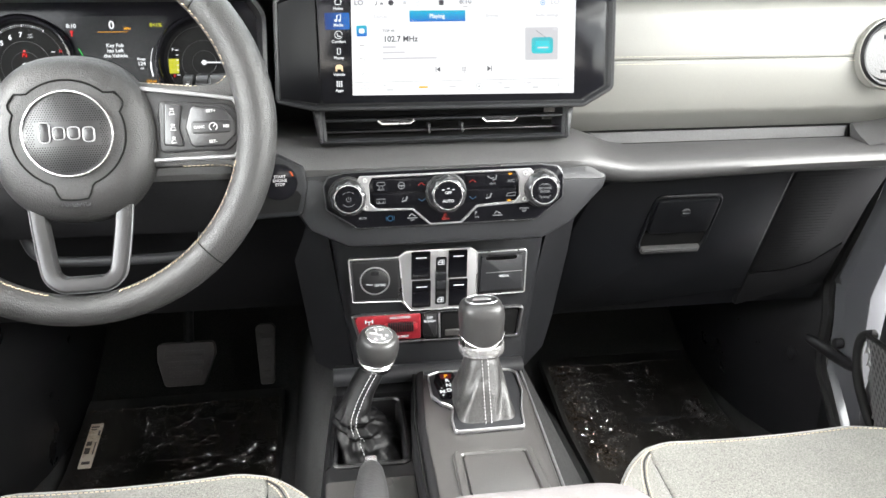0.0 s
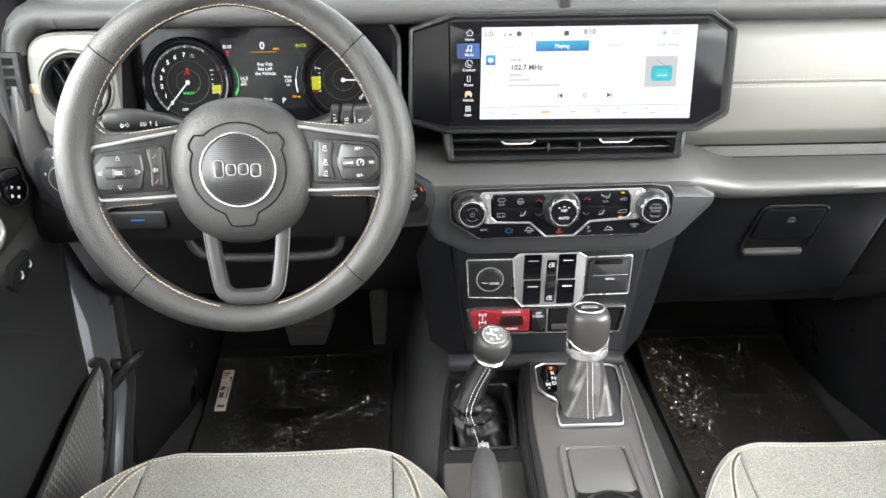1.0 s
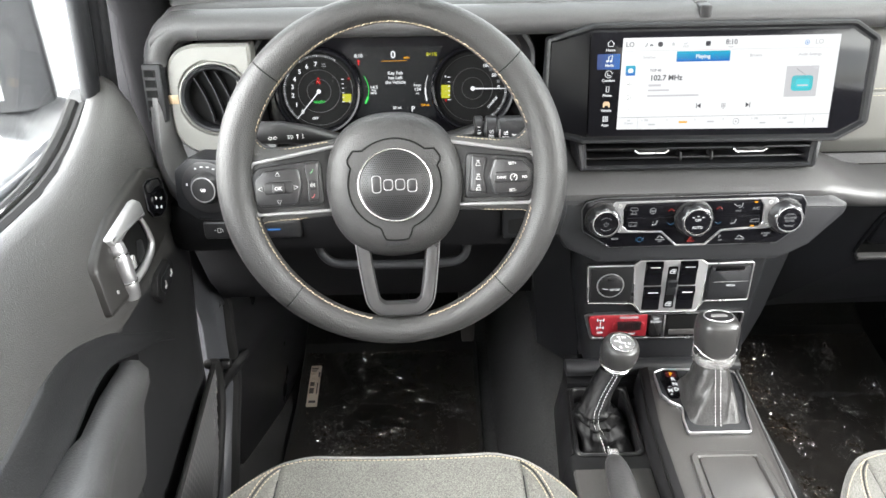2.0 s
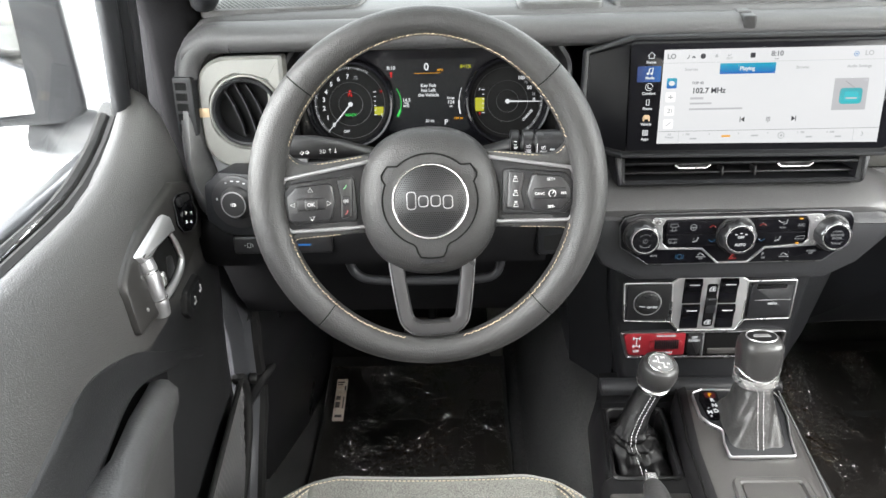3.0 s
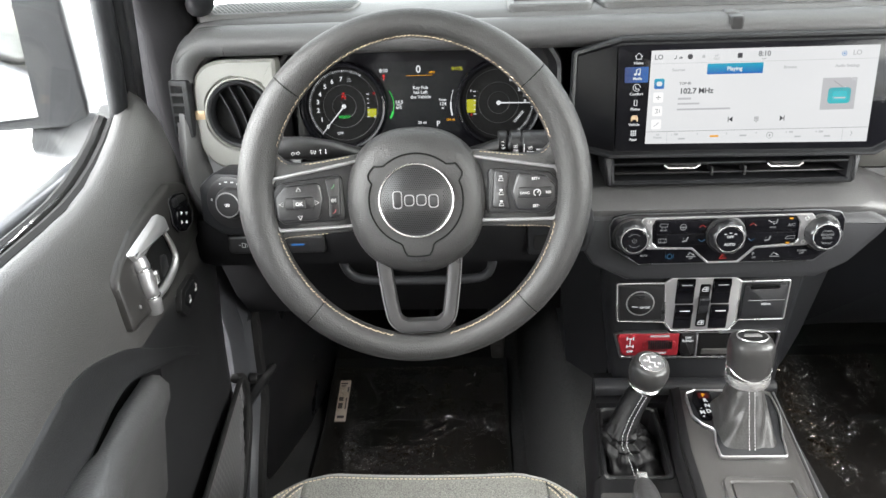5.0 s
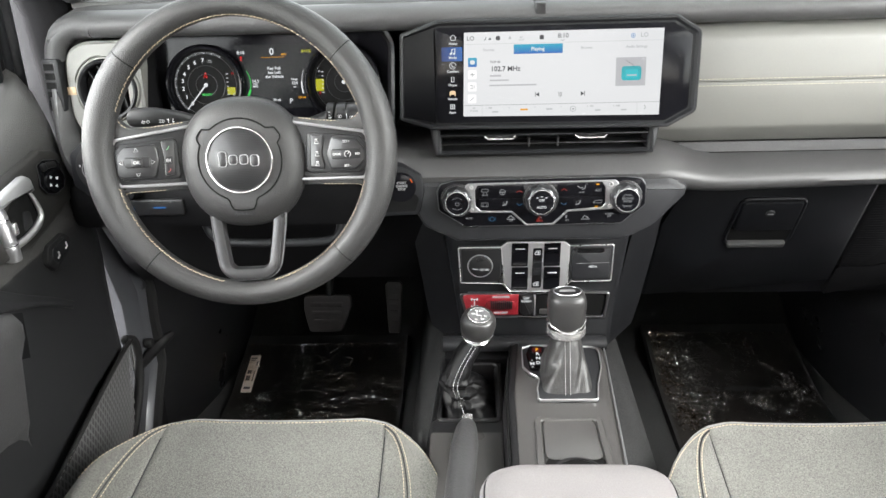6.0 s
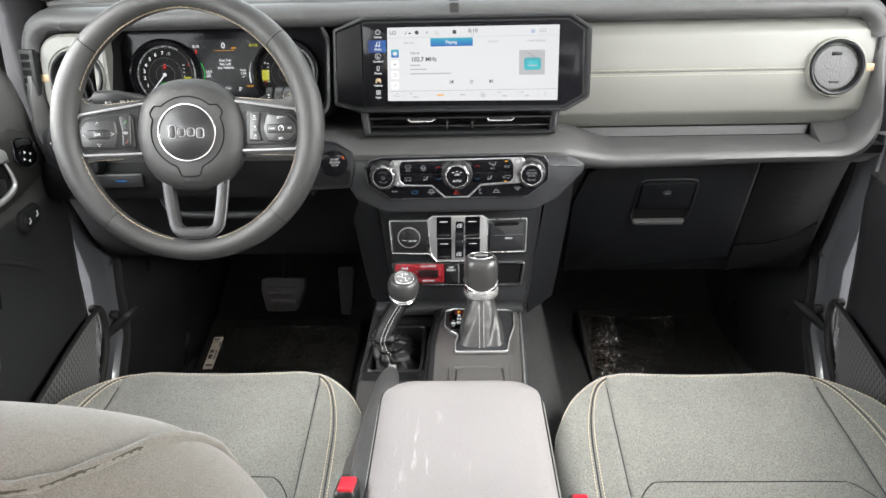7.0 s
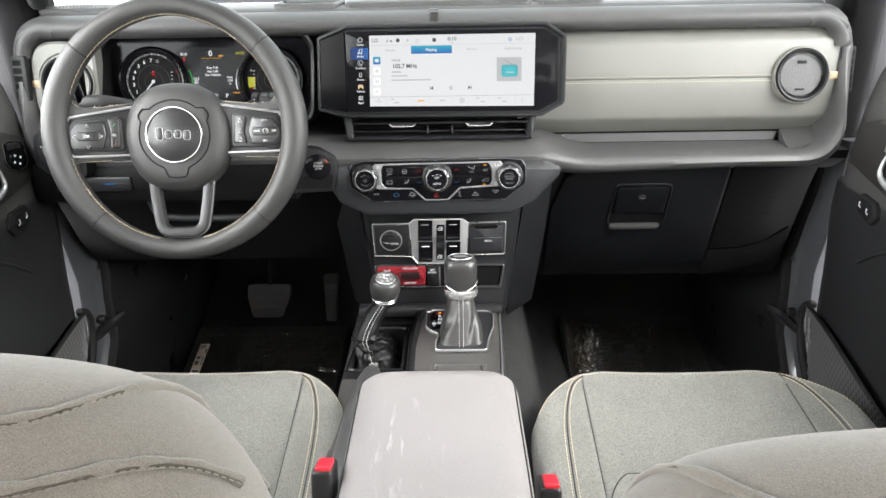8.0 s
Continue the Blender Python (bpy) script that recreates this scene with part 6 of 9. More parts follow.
for s in (-1, 1):
    bm = bmesh.new()
    o = [(s * u, v) for u, v in rpoly([(0.045, -0.026), (0.150, -0.026), (0.162, -0.008), (0.164, 0.028), (0.150, 0.036), (0.060, 0.046), (0.045, 0.045)], 0.008)]
    slab(bm, o, fw, -0.016, 0.005, 0.004)
    spoke = part("side_spoke", bm, M_BLACK, wheel)
    web = [(0.050, 0.0525), (0.110, 0.0455), (0.136, 0.046), (0.149, 0.060), (0.154, 0.078), (0.166, 0.078), (0.170, 0.0145), (0.166, -0.052), (0.157, -0.052), (0.151, -0.040), (0.140, -0.0335), (0.110, -0.0325), (0.050, -0.0315)]
    bm = bmesh.new()
    slab(bm, [(s * u, v) for u, v in rpoly(web, [0.004, 0.02, 0.02, 0.02, 0.004, 0.01, 0.004, 0.004, 0.012, 0.012, 0.012, 0.01, 0.004])], fw, -0.012, 0.0038, 0.004)
    part("rim_web", bm, M_LEATHER, wheel)
    for edge in ([(0.070, 0.0495), (0.110, 0.0448), (0.134, 0.0455), (0.146, 0.058), (0.152, 0.074)], [(0.153, -0.048), (0.148, -0.0385), (0.138, -0.0325), (0.110, -0.0315), (0.095, -0.0312)]):
        bm = bmesh.new()
        stitches(bm, smooth_path([fw(s * u, v, 0.0022) for u, v in edge], 6), 0.0028, 0.0016, 0.0005)
        part("web_stitching", bm, M_RIMTHREAD, wheel, "tan thread")
    bm = bmesh.new()
    line(bm, fw, [(s * u, v) for u, v in [(0.060, -0.0245), (0.10, -0.0245), (0.146, -0.0245), (0.1565, -0.012), (0.1575, 0.018), (0.148, 0.031), (0.11, 0.037), (0.062, 0.0445)]], 0.0020, 0.0055, 8)
    part("spoke_trim", bm, M_GREYMETAL, spoke, "satin metal spoke outline")
    bm = bmesh.new()
    slab(bm, [(s * u, v) for u, v in rpoly([(0.076, -0.018), (0.142, -0.018), (0.152, -0.008), (0.153, 0.016), (0.143, 0.026), (0.078, 0.032)], 0.007)], fw, 0.0, 0.0068, 0.002)
    pad = part("switch_pad", bm, M_BLACK, spoke)
    bm = bmesh.new()
    if s < 0:
        slab(bm, rpoly([(-0.148, -0.015), (-0.104, -0.015), (-0.099, 0.005), (-0.101, 0.025), (-0.138, 0.0225), (-0.149, 0.012)], 0.007), fw, 0.004, 0.0085, 0.002)
        part("pad_button", bm, M_SPOKE, pad)
        bm = bmesh.new()
        slab(bm, rrect(0.030, 0.013, 0.003, -0.1235, 0.004), fw, 0.006, 0.0095, 0.001)
        part("pad_button", bm, M_BLACK, pad)
        bm = bmesh.new()
        slab(bm, rrect(0.0125, 0.0105, 0.002, -0.1235, 0.004), fw, 0.006, 0.0105, 0.001)
        part("ok_button", bm, M_SPOKE, pad)
        letters("ok_marking", "OK", 0.0052, fw, -0.1235, 0.0038, 0.0107, M_PRINT, pad)
        for (u, v), sp in (((-0.1235, 0.0185), 0), ((-0.1235, -0.0105), math.pi), ((-0.142, 0.004), math.pi / 2), ((-0.106, 0.004), -math.pi / 2)):
            bm = bmesh.new()
            tri = [(0.0028 * math.cos(a + sp), 0.0028 * math.sin(a + sp)) for a in (math.pi / 2, math.pi * 7 / 6, math.pi * 11 / 6)]
            line(bm, fw, [(u + a, v + b) for a, b in tri + tri[:1]], 0.00035, 0.0093, 5)
            part("arrow_mark", bm, M_PRINT, pad)
        bm = bmesh.new()
        slab(bm, rpoly([(-0.094, -0.014), (-0.082, -0.012), (-0.080, 0.03), (-0.096, 0.028), (-0.093, 0.008)], 0.003), fw, 0.004, 0.0085, 0.0015)
        part("pad_button", bm, M_SPOKE, pad)
        for v, mt in ((0.020, M_PHONEGREEN), (0.005, M_PRINT), (-0.007, M_PHONERED)):
            bm = bmesh.new()
            if mt is M_PRINT:
                slab(bm, rrect(0.0086, 0.0100, 0.0015, -0.0880, v), fw, 0.006, 0.0092, 0.0008)
                part("voice_key", bm, M_BLACK, pad)
                bm = bmesh.new()
                for d, hh in ((-0.0022, 0.0014), (-0.0008, 0.0024), (0.0006, 0.0012), (0.0020, 0.0020)):
                    line(bm, fw, [(-0.0880 + d, v - hh), (-0.0880 + d, v + hh)], 0.00035, 0.0093, 5)
                part("voice_mark", bm, mt, pad)
            else:
                line(bm, fw, [(-0.0898, v - 0.0018), (-0.0890, v - 0.0020), (-0.0874, v - 0.0004), (-0.0866, v + 0.0014), (-0.0872, v + 0.0020)], 0.0005, 0.0087, 6)
                part("phone_mark", bm, mt, pad)
    else:
        slab(bm, rpoly([(0.107, -0.014), (0.138, -0.014), (0.1495, -0.003), (0.1495, 0.010), (0.139, 0.0225), (0.109, 0.026), (0.102, 0.005)], 0.006), fw, 0.004, 0.0085, 0.002)
        part("pad_button", bm, M_SPOKE, pad)
        bm = bmesh.new()
        slab(bm, rrect(0.036, 0.012, 0.003, 0.1265, 0.0045), fw, 0.006, 0.0095, 0.001)
        part("pad_button", bm, M_BLACK, pad)
        letters("cancel_marking", "CANC", 0.0036, fw, 0.1155, 0.0045, 0.0096, M_PRINT, pad)
        letters("resume_marking", "RES", 0.0036, fw, 0.1405, 0.0045, 0.0096, M_PRINT, pad)
        letters("set_up_marking", "SET+", 0.0040, fw, 0.1275, 0.0195, 0.0086, M_PRINT, pad)
        letters("set_down_marking", "SET-", 0.0040, fw, 0.1275, -0.0095, 0.0086, M_PRINT, pad)
        bm = bmesh.new()
        sweep(bm, arc_path(fw, 0.1285, 0.0045, 0.0036, -60, 240, 16, 0.0098), 0.0005, 5)
        line(bm, fw, [(0.1285, 0.0045), (0.1305, 0.007)], 0.0005, 0.0098, 5)
        part("cruise_mark", bm, M_PRINT, pad)
        bm = bmesh.new()
        slab(bm, rpoly([(0.081, -0.011), (0.100, -0.013), (0.0965, 0.005), (0.1005, 0.027), (0.084, 0.029)], 0.003), fw, 0.004, 0.0085, 0.0015)
        part("pad_button", bm, M_SPOKE, pad)
        for v in (0.021, 0.006, -0.006):
            bm = bmesh.new()
            line(bm, fw, [(0.0885, v - 0.003), (0.0935, v - 0.003), (0.0925, v), (0.0895, v), (0.0885, v - 0.003)], 0.00045, 0.0088, 4)
            line(bm, fw, [(0.0895, v + 0.002), (0.0925, v + 0.002)], 0.0009, 0.0088, 4)
            part("assist_mark", bm, M_PRINT, pad)
fw = fw_mid
# lower U spoke
bm = bmesh.new()
UP = [(-0.0400, -0.072), (-0.0370, -0.100), (-0.0325, -0.130), (-0.0290, -0.1415), (-0.0200, -0.1485), (-0.0100, -0.1495), (0.0100, -0.1495), (0.0200, -0.1485), (0.0290, -0.1415), (0.0325, -0.130), (0.0370, -0.100), (0.0400, -0.072)]
path = smooth_path([fw(u, v, -0.013 + 0.16 * max(0.0, -v - 0.075)) for u, v in UP], 5)
rings = []
for i, p in enumerate(path):
    d = (path[min(i + 1, len(path) - 1)] - path[max(i - 1, 0)]).normalized()
    nrm = (fw(0, 0, 1) - fw(0, 0, 0)).normalized()
    sd = d.cross(nrm).normalized()
    rings.append([p + sd * a + nrm * b for a, b in ((-0.0084, -0.006), (-0.0084, 0.0035), (-0.0068, 0.0066), (-0.0008, 0.0084), (0.0042, 0.0078), (0.0064, 0.0050), (0.0072, 0.0), (0.0072, -0.006))])
loft(bm, rings)
low = part("lower_spoke", bm, M_SPOKEMETAL, wheel, "dark U-shaped lower spoke", 28)
bm = bmesh.new()
sweep(bm, [r[6] * 0.5 + r[5] * 0.5 for r in [[Vector(q) for q in ring] for ring in rings]], 0.0009, 6)
part("spoke_edge", bm, M_GREYMETAL, low)
# column behind the hub
bm = bmesh.new()
lathe(bm, [(0.0001, -0.045), (0.055, -0.045), (0.06, -0.06), (0.062, -0.14), (0.05, -0.18), (0.0001, -0.18)], fw, 32, 0, -0.004)
tagged(part("steering_column", bm, M_BLACK), "black steering column shroud behind the wheel", "steering column")

# stalks
for s, nm, lab in ((-1, "indicator_stalk", "black indicator stalk with white lamp symbols"), (1, "wiper_stalk", "black wiper stalk with white dial markings")):
    st = thing(nm, (-0.378 + s * 0.06, 0.86, 0.695), lab, "stalk")
    bm = bmesh.new()
    x0 = -0.378
    prof = [(0.055, 0.006, 0.688, 0.885), (0.075, 0.008, 0.696, 0.872), (0.10, 0.0115, 0.704, 0.862), (0.13, 0.0135, 0.710, 0.855), (0.158, 0.0135, 0.711, 0.853), (0.164, 0.010, 0.711, 0.852)]
    rings = []
    for d, r, z, y in prof:
        rings.append([(x0 + s * d, y - 0.012 * math.cos(2 * math.pi * k / 20) * (1 if math.cos(2 * math.pi * k / 20) > 0 else 0.8), z + r * math.sin(2 * math.pi * k / 20)) for k in range(20)])
    loft(bm, rings)
    part("lever", bm, M_BLACK, st, "", 50)
    fs2 = plane((x0 + s * 0.122, 0.8435, 0.7085), (1, -0.2 * s, 0), (0, 0.05, 1))
    if s < 0:
        bm = bmesh.new()
        for d in (-1, 1):
            line(bm, fs2, [(-0.018 + d * a, b) for a, b in ((0.0010, 0.0010), (0.0028, 0.0010), (0.0028, 0.0023), (0.0050, 0), (0.0028, -0.0023), (0.0028, -0.0010), (0.0010, -0.0010), (0.0010, 0.0010))], 0.00025, 0.0004, 4)
        part("indicator_mark", bm, M_GREYTHREAD, st)
        bm = bmesh.new()
        line(bm, fs2, [(0.0030, -0.0022), (0.0050, -0.0014), (0.0050, 0.0014), (0.0030, 0.0022), (0.0030, -0.0022)], 0.00028, 0.001, 4)
        for k in range(3):
            line(bm, fs2, [(-0.001, -0.0017 + k * 0.0017), (0.0016, -0.0017 + k * 0.0017)], 0.00028, 0.0007, 4)
        for c, d in ((0.0105, 1), (0.0165, -1)):
            line(bm, fs2, [(c, -0.0026 * d), (c, 0.0028 * d)], 0.00028, 0.0018, 4)
            line(bm, fs2, [(c - 0.0011, 0.0014 * d), (c, 0.0028 * d), (c + 0.0011, 0.0014 * d)], 0.00028, 0.0018, 4)
        part("headlamp_mark", bm, M_GREYTHREAD, st)
    else:
        for d, wd, rr in ((0.0985, 0.010, 0.0145), (0.1135, 0.013, 0.0152), (0.1345, 0.026, 0.0158)):
            bm = bmesh.new()
            c = Vector((x0 + d, 0.8625 - 0.15 * (d - 0.098), 0.7085))
            rings = [[(c.x + dx, c.y - r * math.cos(2 * math.pi * k / 24), c.z + r * 0.96 * math.sin(2 * math.pi * k / 24)) for k in range(24)] for dx, r in ((-wd / 2, rr - 0.0012), (-wd / 2 + 0.001, rr), (wd / 2 - 0.001, rr), (wd / 2, rr - 0.0012))]
            loft(bm, rings)
            part("twist_ring", bm, M_SPOKE if d > 0.11 else M_BLACK, st, "", 40)
        letters("off_marking", "OFF", 0.0026, fs2, -0.0230, -0.0010, 0.0016, M_GREYTHREAD, st)
        letters("rear_wiper_marking", "REAR\nWIPER", 0.0024, fs2, -0.0085, -0.0038, 0.0042, M_GREYTHREAD, st)
        letters("front_wiper_marking", "FRONT\nWIPER", 0.0024, fs2, 0.0085, -0.0038, 0.0072, M_GREYTHREAD, st)
        letters("mist_marking", "MIST", 0.0026, fs2, 0.0185, 0.0010, 0.0092, M_GREYTHREAD, st)
        bm = bmesh.new()
        for u, w in ((-0.0085, 0.0042), (0.0085, 0.0072)):
            line(bm, fs2, [(u - 0.002, 0.0005), (u - 0.0024, 0.0030), (u + 0.0024, 0.0030), (u + 0.002, 0.0005), (u - 0.002, 0.0005)], 0.00028, w, 4)
            line(bm, fs2, [(u - 0.001, 0.0012), (u + 0.0018, 0.0044)], 0.00028, w, 4)
        for k in range(4):
            line(bm, fs2, [(-0.0250, -0.0060 + 0.0040 * k), (-0.0222, -0.0060 + 0.0040 * k)], 0.0004, 0.0016, 4)
        line(bm, fs2, [(0.0015, -0.006), (0.0015, 0.006)], 0.0003, 0.0060, 4)
        part("wiper_mark", bm, M_GREYTHREAD, st)

# ---- instrument cluster ----
CF = plane((-0.383, 0.990, 0.722), (1, 0, 0), (0, 0.2, 1))
cluster = thing("instrument_cluster", (-0.383, 0.99, 0.66), "black instrument cluster with two dials and a lit central display", "instrument cluster")
def hw(v):
    return 0.045 - 0.024 * min(1.0, max(0.0, (v - 0.02) / 0.05))


bm = bmesh.new()
HO = rpoly([(-0.178, -0.075), (0.180, -0.075), (0.182, 0.052), (0.16, 0.086), (-0.158, 0.086), (-0.180, 0.052)], 0.03, 6)
HI = rpoly([(-0.166, -0.062), (0.164, -0.062), (0.168, 0.050), (0.150, 0.076), (-0.150, 0.076), (-0.170, 0.050)], 0.028, 6)
loft(bm, [[CF(u, v, -0.02) for u, v in HO], [CF(u, v, hw(v) - 0.005) for u, v in HO], [CF(u * 0.99, v * 0.98, hw(v)) for u, v in HO], [CF(u * 0.965, v * 0.94, hw(v) - 0.002) for u, v in HO]], False, False)
hood = part("hood", bm, M_DARK, cluster, "dark moulded hood", 50)
# inside of the hood, in a darker black than its lip
bm = bmesh.new()
loft(bm, [[CF(u * 0.965, v * 0.94, hw(v) - 0.002) for u, v in HO], [CF(u, v, 0.002) for u, v in HI], [CF(u, v, -0.02) for u, v in HI]], False, False)
part("hood_inside", bm, M_WELL, hood, "near black inside of the hood", 50)
bm = bmesh.new()
slab(bm, HI, CF, -0.02, 0.001, 0)
part("face", bm, M_GLOSS, cluster)
for cx, cy, R, left in ((-0.0985, -0.002, 0.0515, True), (0.103, -0.002, 0.0500, False)):
    bm = bmesh.new()
    lathe(bm, [(R + 0.006, -0.01), (R + 0.006, 0.012), (R + 0.003, 0.016), (R + 0.0005, 0.015), (R - 0.003, 0.004), (R - 0.003, -0.01)], CF, 64, cx, cy)
    dial = part("dial_ring", bm, M_GLOSS, cluster, "gloss black dial surround")
    bm = bmesh.new()
    lathe(bm, [(0.0001, 0.003), (R - 0.003, 0.003), (R - 0.003, 0.0), (0.0001, 0.0)], CF, 48, cx, cy)
    part("dial_face", bm, M_VOID, dial)
    bm = bmesh.new()
    for rr in (R - 0.0075, R - 0.024, R - 0.036):
        sweep(bm, [CF(cx + rr * math.cos(2 * math.pi * k / 48), cy + rr * math.sin(2 * math.pi * k / 48), 0.0032) for k in range(48)], 0.0004, 5, closed=True)
    part("dial_circle", bm, M_CHAR, dial)
    bm = bmesh.new()
    a0, a1, m = (229, 60, 56) if left else (66, -62, 44)
    for k in range(m):
        a = radians(a0 + (a1 - a0) * k / (m - 1))
        r0 = R - (0.0068 if k % 5 else 0.0078)
        line(bm, CF, [(cx + r0 * math.cos(a), cy + r0 * math.sin(a)), (cx + (R - 0.0050) * math.cos(a), cy + (R - 0.0050) * math.sin(a))], 0.0003 if k % 5 else 0.0005, 0.0035, 4)
    part("tick_ring", bm, M_LWHITE, dial)
    na = radians(229) if left else radians(-1)
    bm = bmesh.new()
    d, e = Vector((math.cos(na), math.sin(na))), Vector((-math.sin(na), math.cos(na)))
    nl = R - 0.007
    o = [(cx + d.x * a + e.x * b, cy + d.y * a + e.y * b) for a, b in ((-0.003, -0.0010), (nl, -0.0004), (nl, 0.0004), (-0.003, 0.0010))]
    slab(bm, o, CF, 0.006, 0.0075, 0)
    lathe(bm, [(0.0001, 0.0095), (0.0022, 0.009), (0.0030, 0.006), (0.0001, 0.005)], CF, 20, cx, cy)
    part("needle", bm, M_LWHITE, dial, "white dial needle")
for a, t in ((229, "0"), (209, "1"), (188, "2"), (170, "3"), (153, "4"), (133, "5"), (114, "6"), (94, "7")):
    letters("dial_number", t, 0.0078, CF, -0.0985 + 0.0348 * math.cos(radians(a)), -0.002 + 0.0348 * math.sin(radians(a)), 0.0035, M_LWHITE, cluster)
for t, sz, u, v, mt in (("100", 0.0062, 0.0178, 0.0288, M_LWHITE), ("75", 0.0046, 0.0236, 0.0230, M_LDIM), ("50", 0.0062, 0.0280, 0.0163, M_LWHITE), ("25", 0.0046, 0.0335, 0.0082, M_LDIM), ("0", 0.0062, 0.0340, 0.0010, M_LWHITE)):
    letters("dial_number", t, sz, CF, 0.103 + u, -0.002 + v, 0.0035, mt, cluster)
letters("charge_marking", "CHARGE", 0.0046, CF, 0.129, -0.0205, 0.0035, M_LWHITE, cluster, spin=0.85)
letters("ready_marking", "READY", 0.0048, CF, -0.0988, -0.0158, 0.0036, M_LGREEN, cluster)
letters("off_marking", "OFF", 0.0046, CF, -0.1055, -0.0370, 0.0036, M_LWHITE, cluster)
letters("rpm_marking", "RPM\nx1000", 0.0026, CF, -0.0905, 0.0312, 0.0036, M_LDIM, cluster)
bm = bmesh.new()
lathe(bm, [(0.0001, 0.0038), (0.0014, 0.0038), (0.0014, 0.002), (0.0001, 0.002)], CF, 12, -0.0988, 0.0145)
line(bm, CF, [(-0.1012, 0.0075), (-0.1006, 0.0118), (-0.0970, 0.0118), (-0.0964, 0.0075)], 0.0005, 0.0036, 5)
line(bm, CF, [(-0.1002, 0.0115), (-0.0970, 0.0078)], 0.0005, 0.0036, 5)
part("belt_warning_lamp", bm, M_LRED, cluster)
for cx, v0, v1, s in ((-0.0625, -0.0165, -0.0060, 1), (0.0675, -0.0140, 0.0030, -1)):
    bm = bmesh.new()
    slab(bm, rpoly([(cx - 0.0058, v0), (cx + 0.0052, v0), (cx + 0.0062, v1), (cx - 0.0058, v1)], 0.0006), CF, 0.002, 0.0038, 0)
    part("gauge_fill", bm, M_LYELLOW, cluster, "lit yellow-green gauge bar")
    bars("gauge_mark", [(cx - s * 0.0045, 0.0130 - 0.0058 * i, 0.004 if i in (0, 5) else 0.0026, 0.0009) for i in range(6)], CF, 0.0041, M_LWHITE, cluster)
letters("hot_marking", "H", 0.0042, CF, -0.0588, 0.0135, 0.0038, M_LRED, cluster)
letters("cold_marking", "C", 0.0042, CF, -0.0588, -0.0165, 0.0042, M_LWHITE, cluster)
letters("full_marking", "F", 0.0042, CF, 0.0675, 0.0135, 0.0038, M_LWHITE, cluster)
letters("empty_marking", "E", 0.0042, CF, 0.0675, -0.0170, 0.0042, M_LRED, cluster)
# central lit display
bm = bmesh.new()
DI = rpoly([(-0.052, -0.038), (0.056, -0.038), (0.050, -0.02), (0.050, 0.02), (0.066, 0.053), (-0.056, 0.053), (-0.044, 0.02), (-0.044, -0.02)], 0.004)
slab(bm, DI, CF, 0.0, 0.0022, 0)
cd = part("lit_display", bm, M_CLUSTER, cluster, "dark lit driver display")
for nm, t, sz, u, v, mt in (("speed_figure", "0", 0.0130, 0.0, 0.0425, M_LWHITE), ("speed_unit", "MPH", 0.0038, 0.0175, 0.0385, M_LAMBER), ("clock_figure", "8:10", 0.0064, -0.0450, 0.0420, M_LWHITE),
                            ("message_text", "Key Fob\nhas Left\nthe Vehicle", 0.0059, 0.002, 0.0135, M_LWHITE), ("economy_figure", "14.5", 0.0062, -0.0265, 0.0015, M_LWHITE), ("economy_unit", "Avg\nMPG", 0.0040, -0.0270, -0.0040, M_LWHITE),
                            ("range_word", "Range", 0.0040, 0.0305, 0.0035, M_LWHITE), ("range_figure", "124", 0.0062, 0.0305, -0.0020, M_LWHITE), ("range_unit", "mi", 0.0040, 0.0305, -0.0072, M_LWHITE), ("range_total", "124 mi", 0.0042, 0.040, -0.0225, M_LAMBER),
                            ("trip_figure", "20 mi", 0.0050, 0.003, -0.0255, M_LWHITE), ("gear_figure", "P", 0.0095, 0.0240, -0.0275, M_LWHITE), ("charge_level", "8<1%", 0.0062, 0.050, 0.0423, M_LYELLOW)):
    letters(nm, t, sz, CF, u, v, 0.0024, mt, cd)
bm = bmesh.new()
slab(bm, rrect(0.0030, 0.0034, 0.001, -0.0452, 0.0355), CF, 0.001, 0.0026, 0)
slab(bm, rrect(0.0018, 0.0036, 0.0008, -0.0452, 0.0320), CF, 0.001, 0.0026, 0)
part("oil_warning_lamp", bm, M_LRED, cd)
bm = bmesh.new()
sweep(bm, [CF(-0.0335 - 0.0055 * t * t, -0.0015 + 0.0180 * t, 0.0026) for t in [k / 8 - 1 for k in range(17)]], 0.0006, 5)
sweep(bm, [CF(-0.0335 - 0.0055 * t * t, -0.0015 + 0.0180 * t, 0.0026) for t in [-0.95, -0.8, -0.65, -0.5]], 0.0016, 6)
part("economy_arc", bm, M_LGREEN, cd)
bm = bmesh.new()
line(bm, CF, [(0.0425, -0.0170), (0.0410, -0.008), (0.0410, 0.000)], 0.0011, 0.0026, 6)
line(bm, CF, [(0.0410, 0.000), (0.0422, 0.008), (0.0445, 0.016)], 0.0004, 0.0026, 6)
part("range_bar", bm, M_LWHITE, cd)
bm = bmesh.new()
line(bm, CF, [(-0.016, 0.0350), (0.018, 0.0350)], 0.0003, 0.0026, 5)
part("speed_underline", bm, M_LAMBER, cd)

# ---- centre console ----
con = thing("centre_console", (0, 0.6, 0.0), "dark grey centre console with cup holders and storage tray", "console")


def zc(y):
    return 0.318 + 0.08 * (y - 0.767)


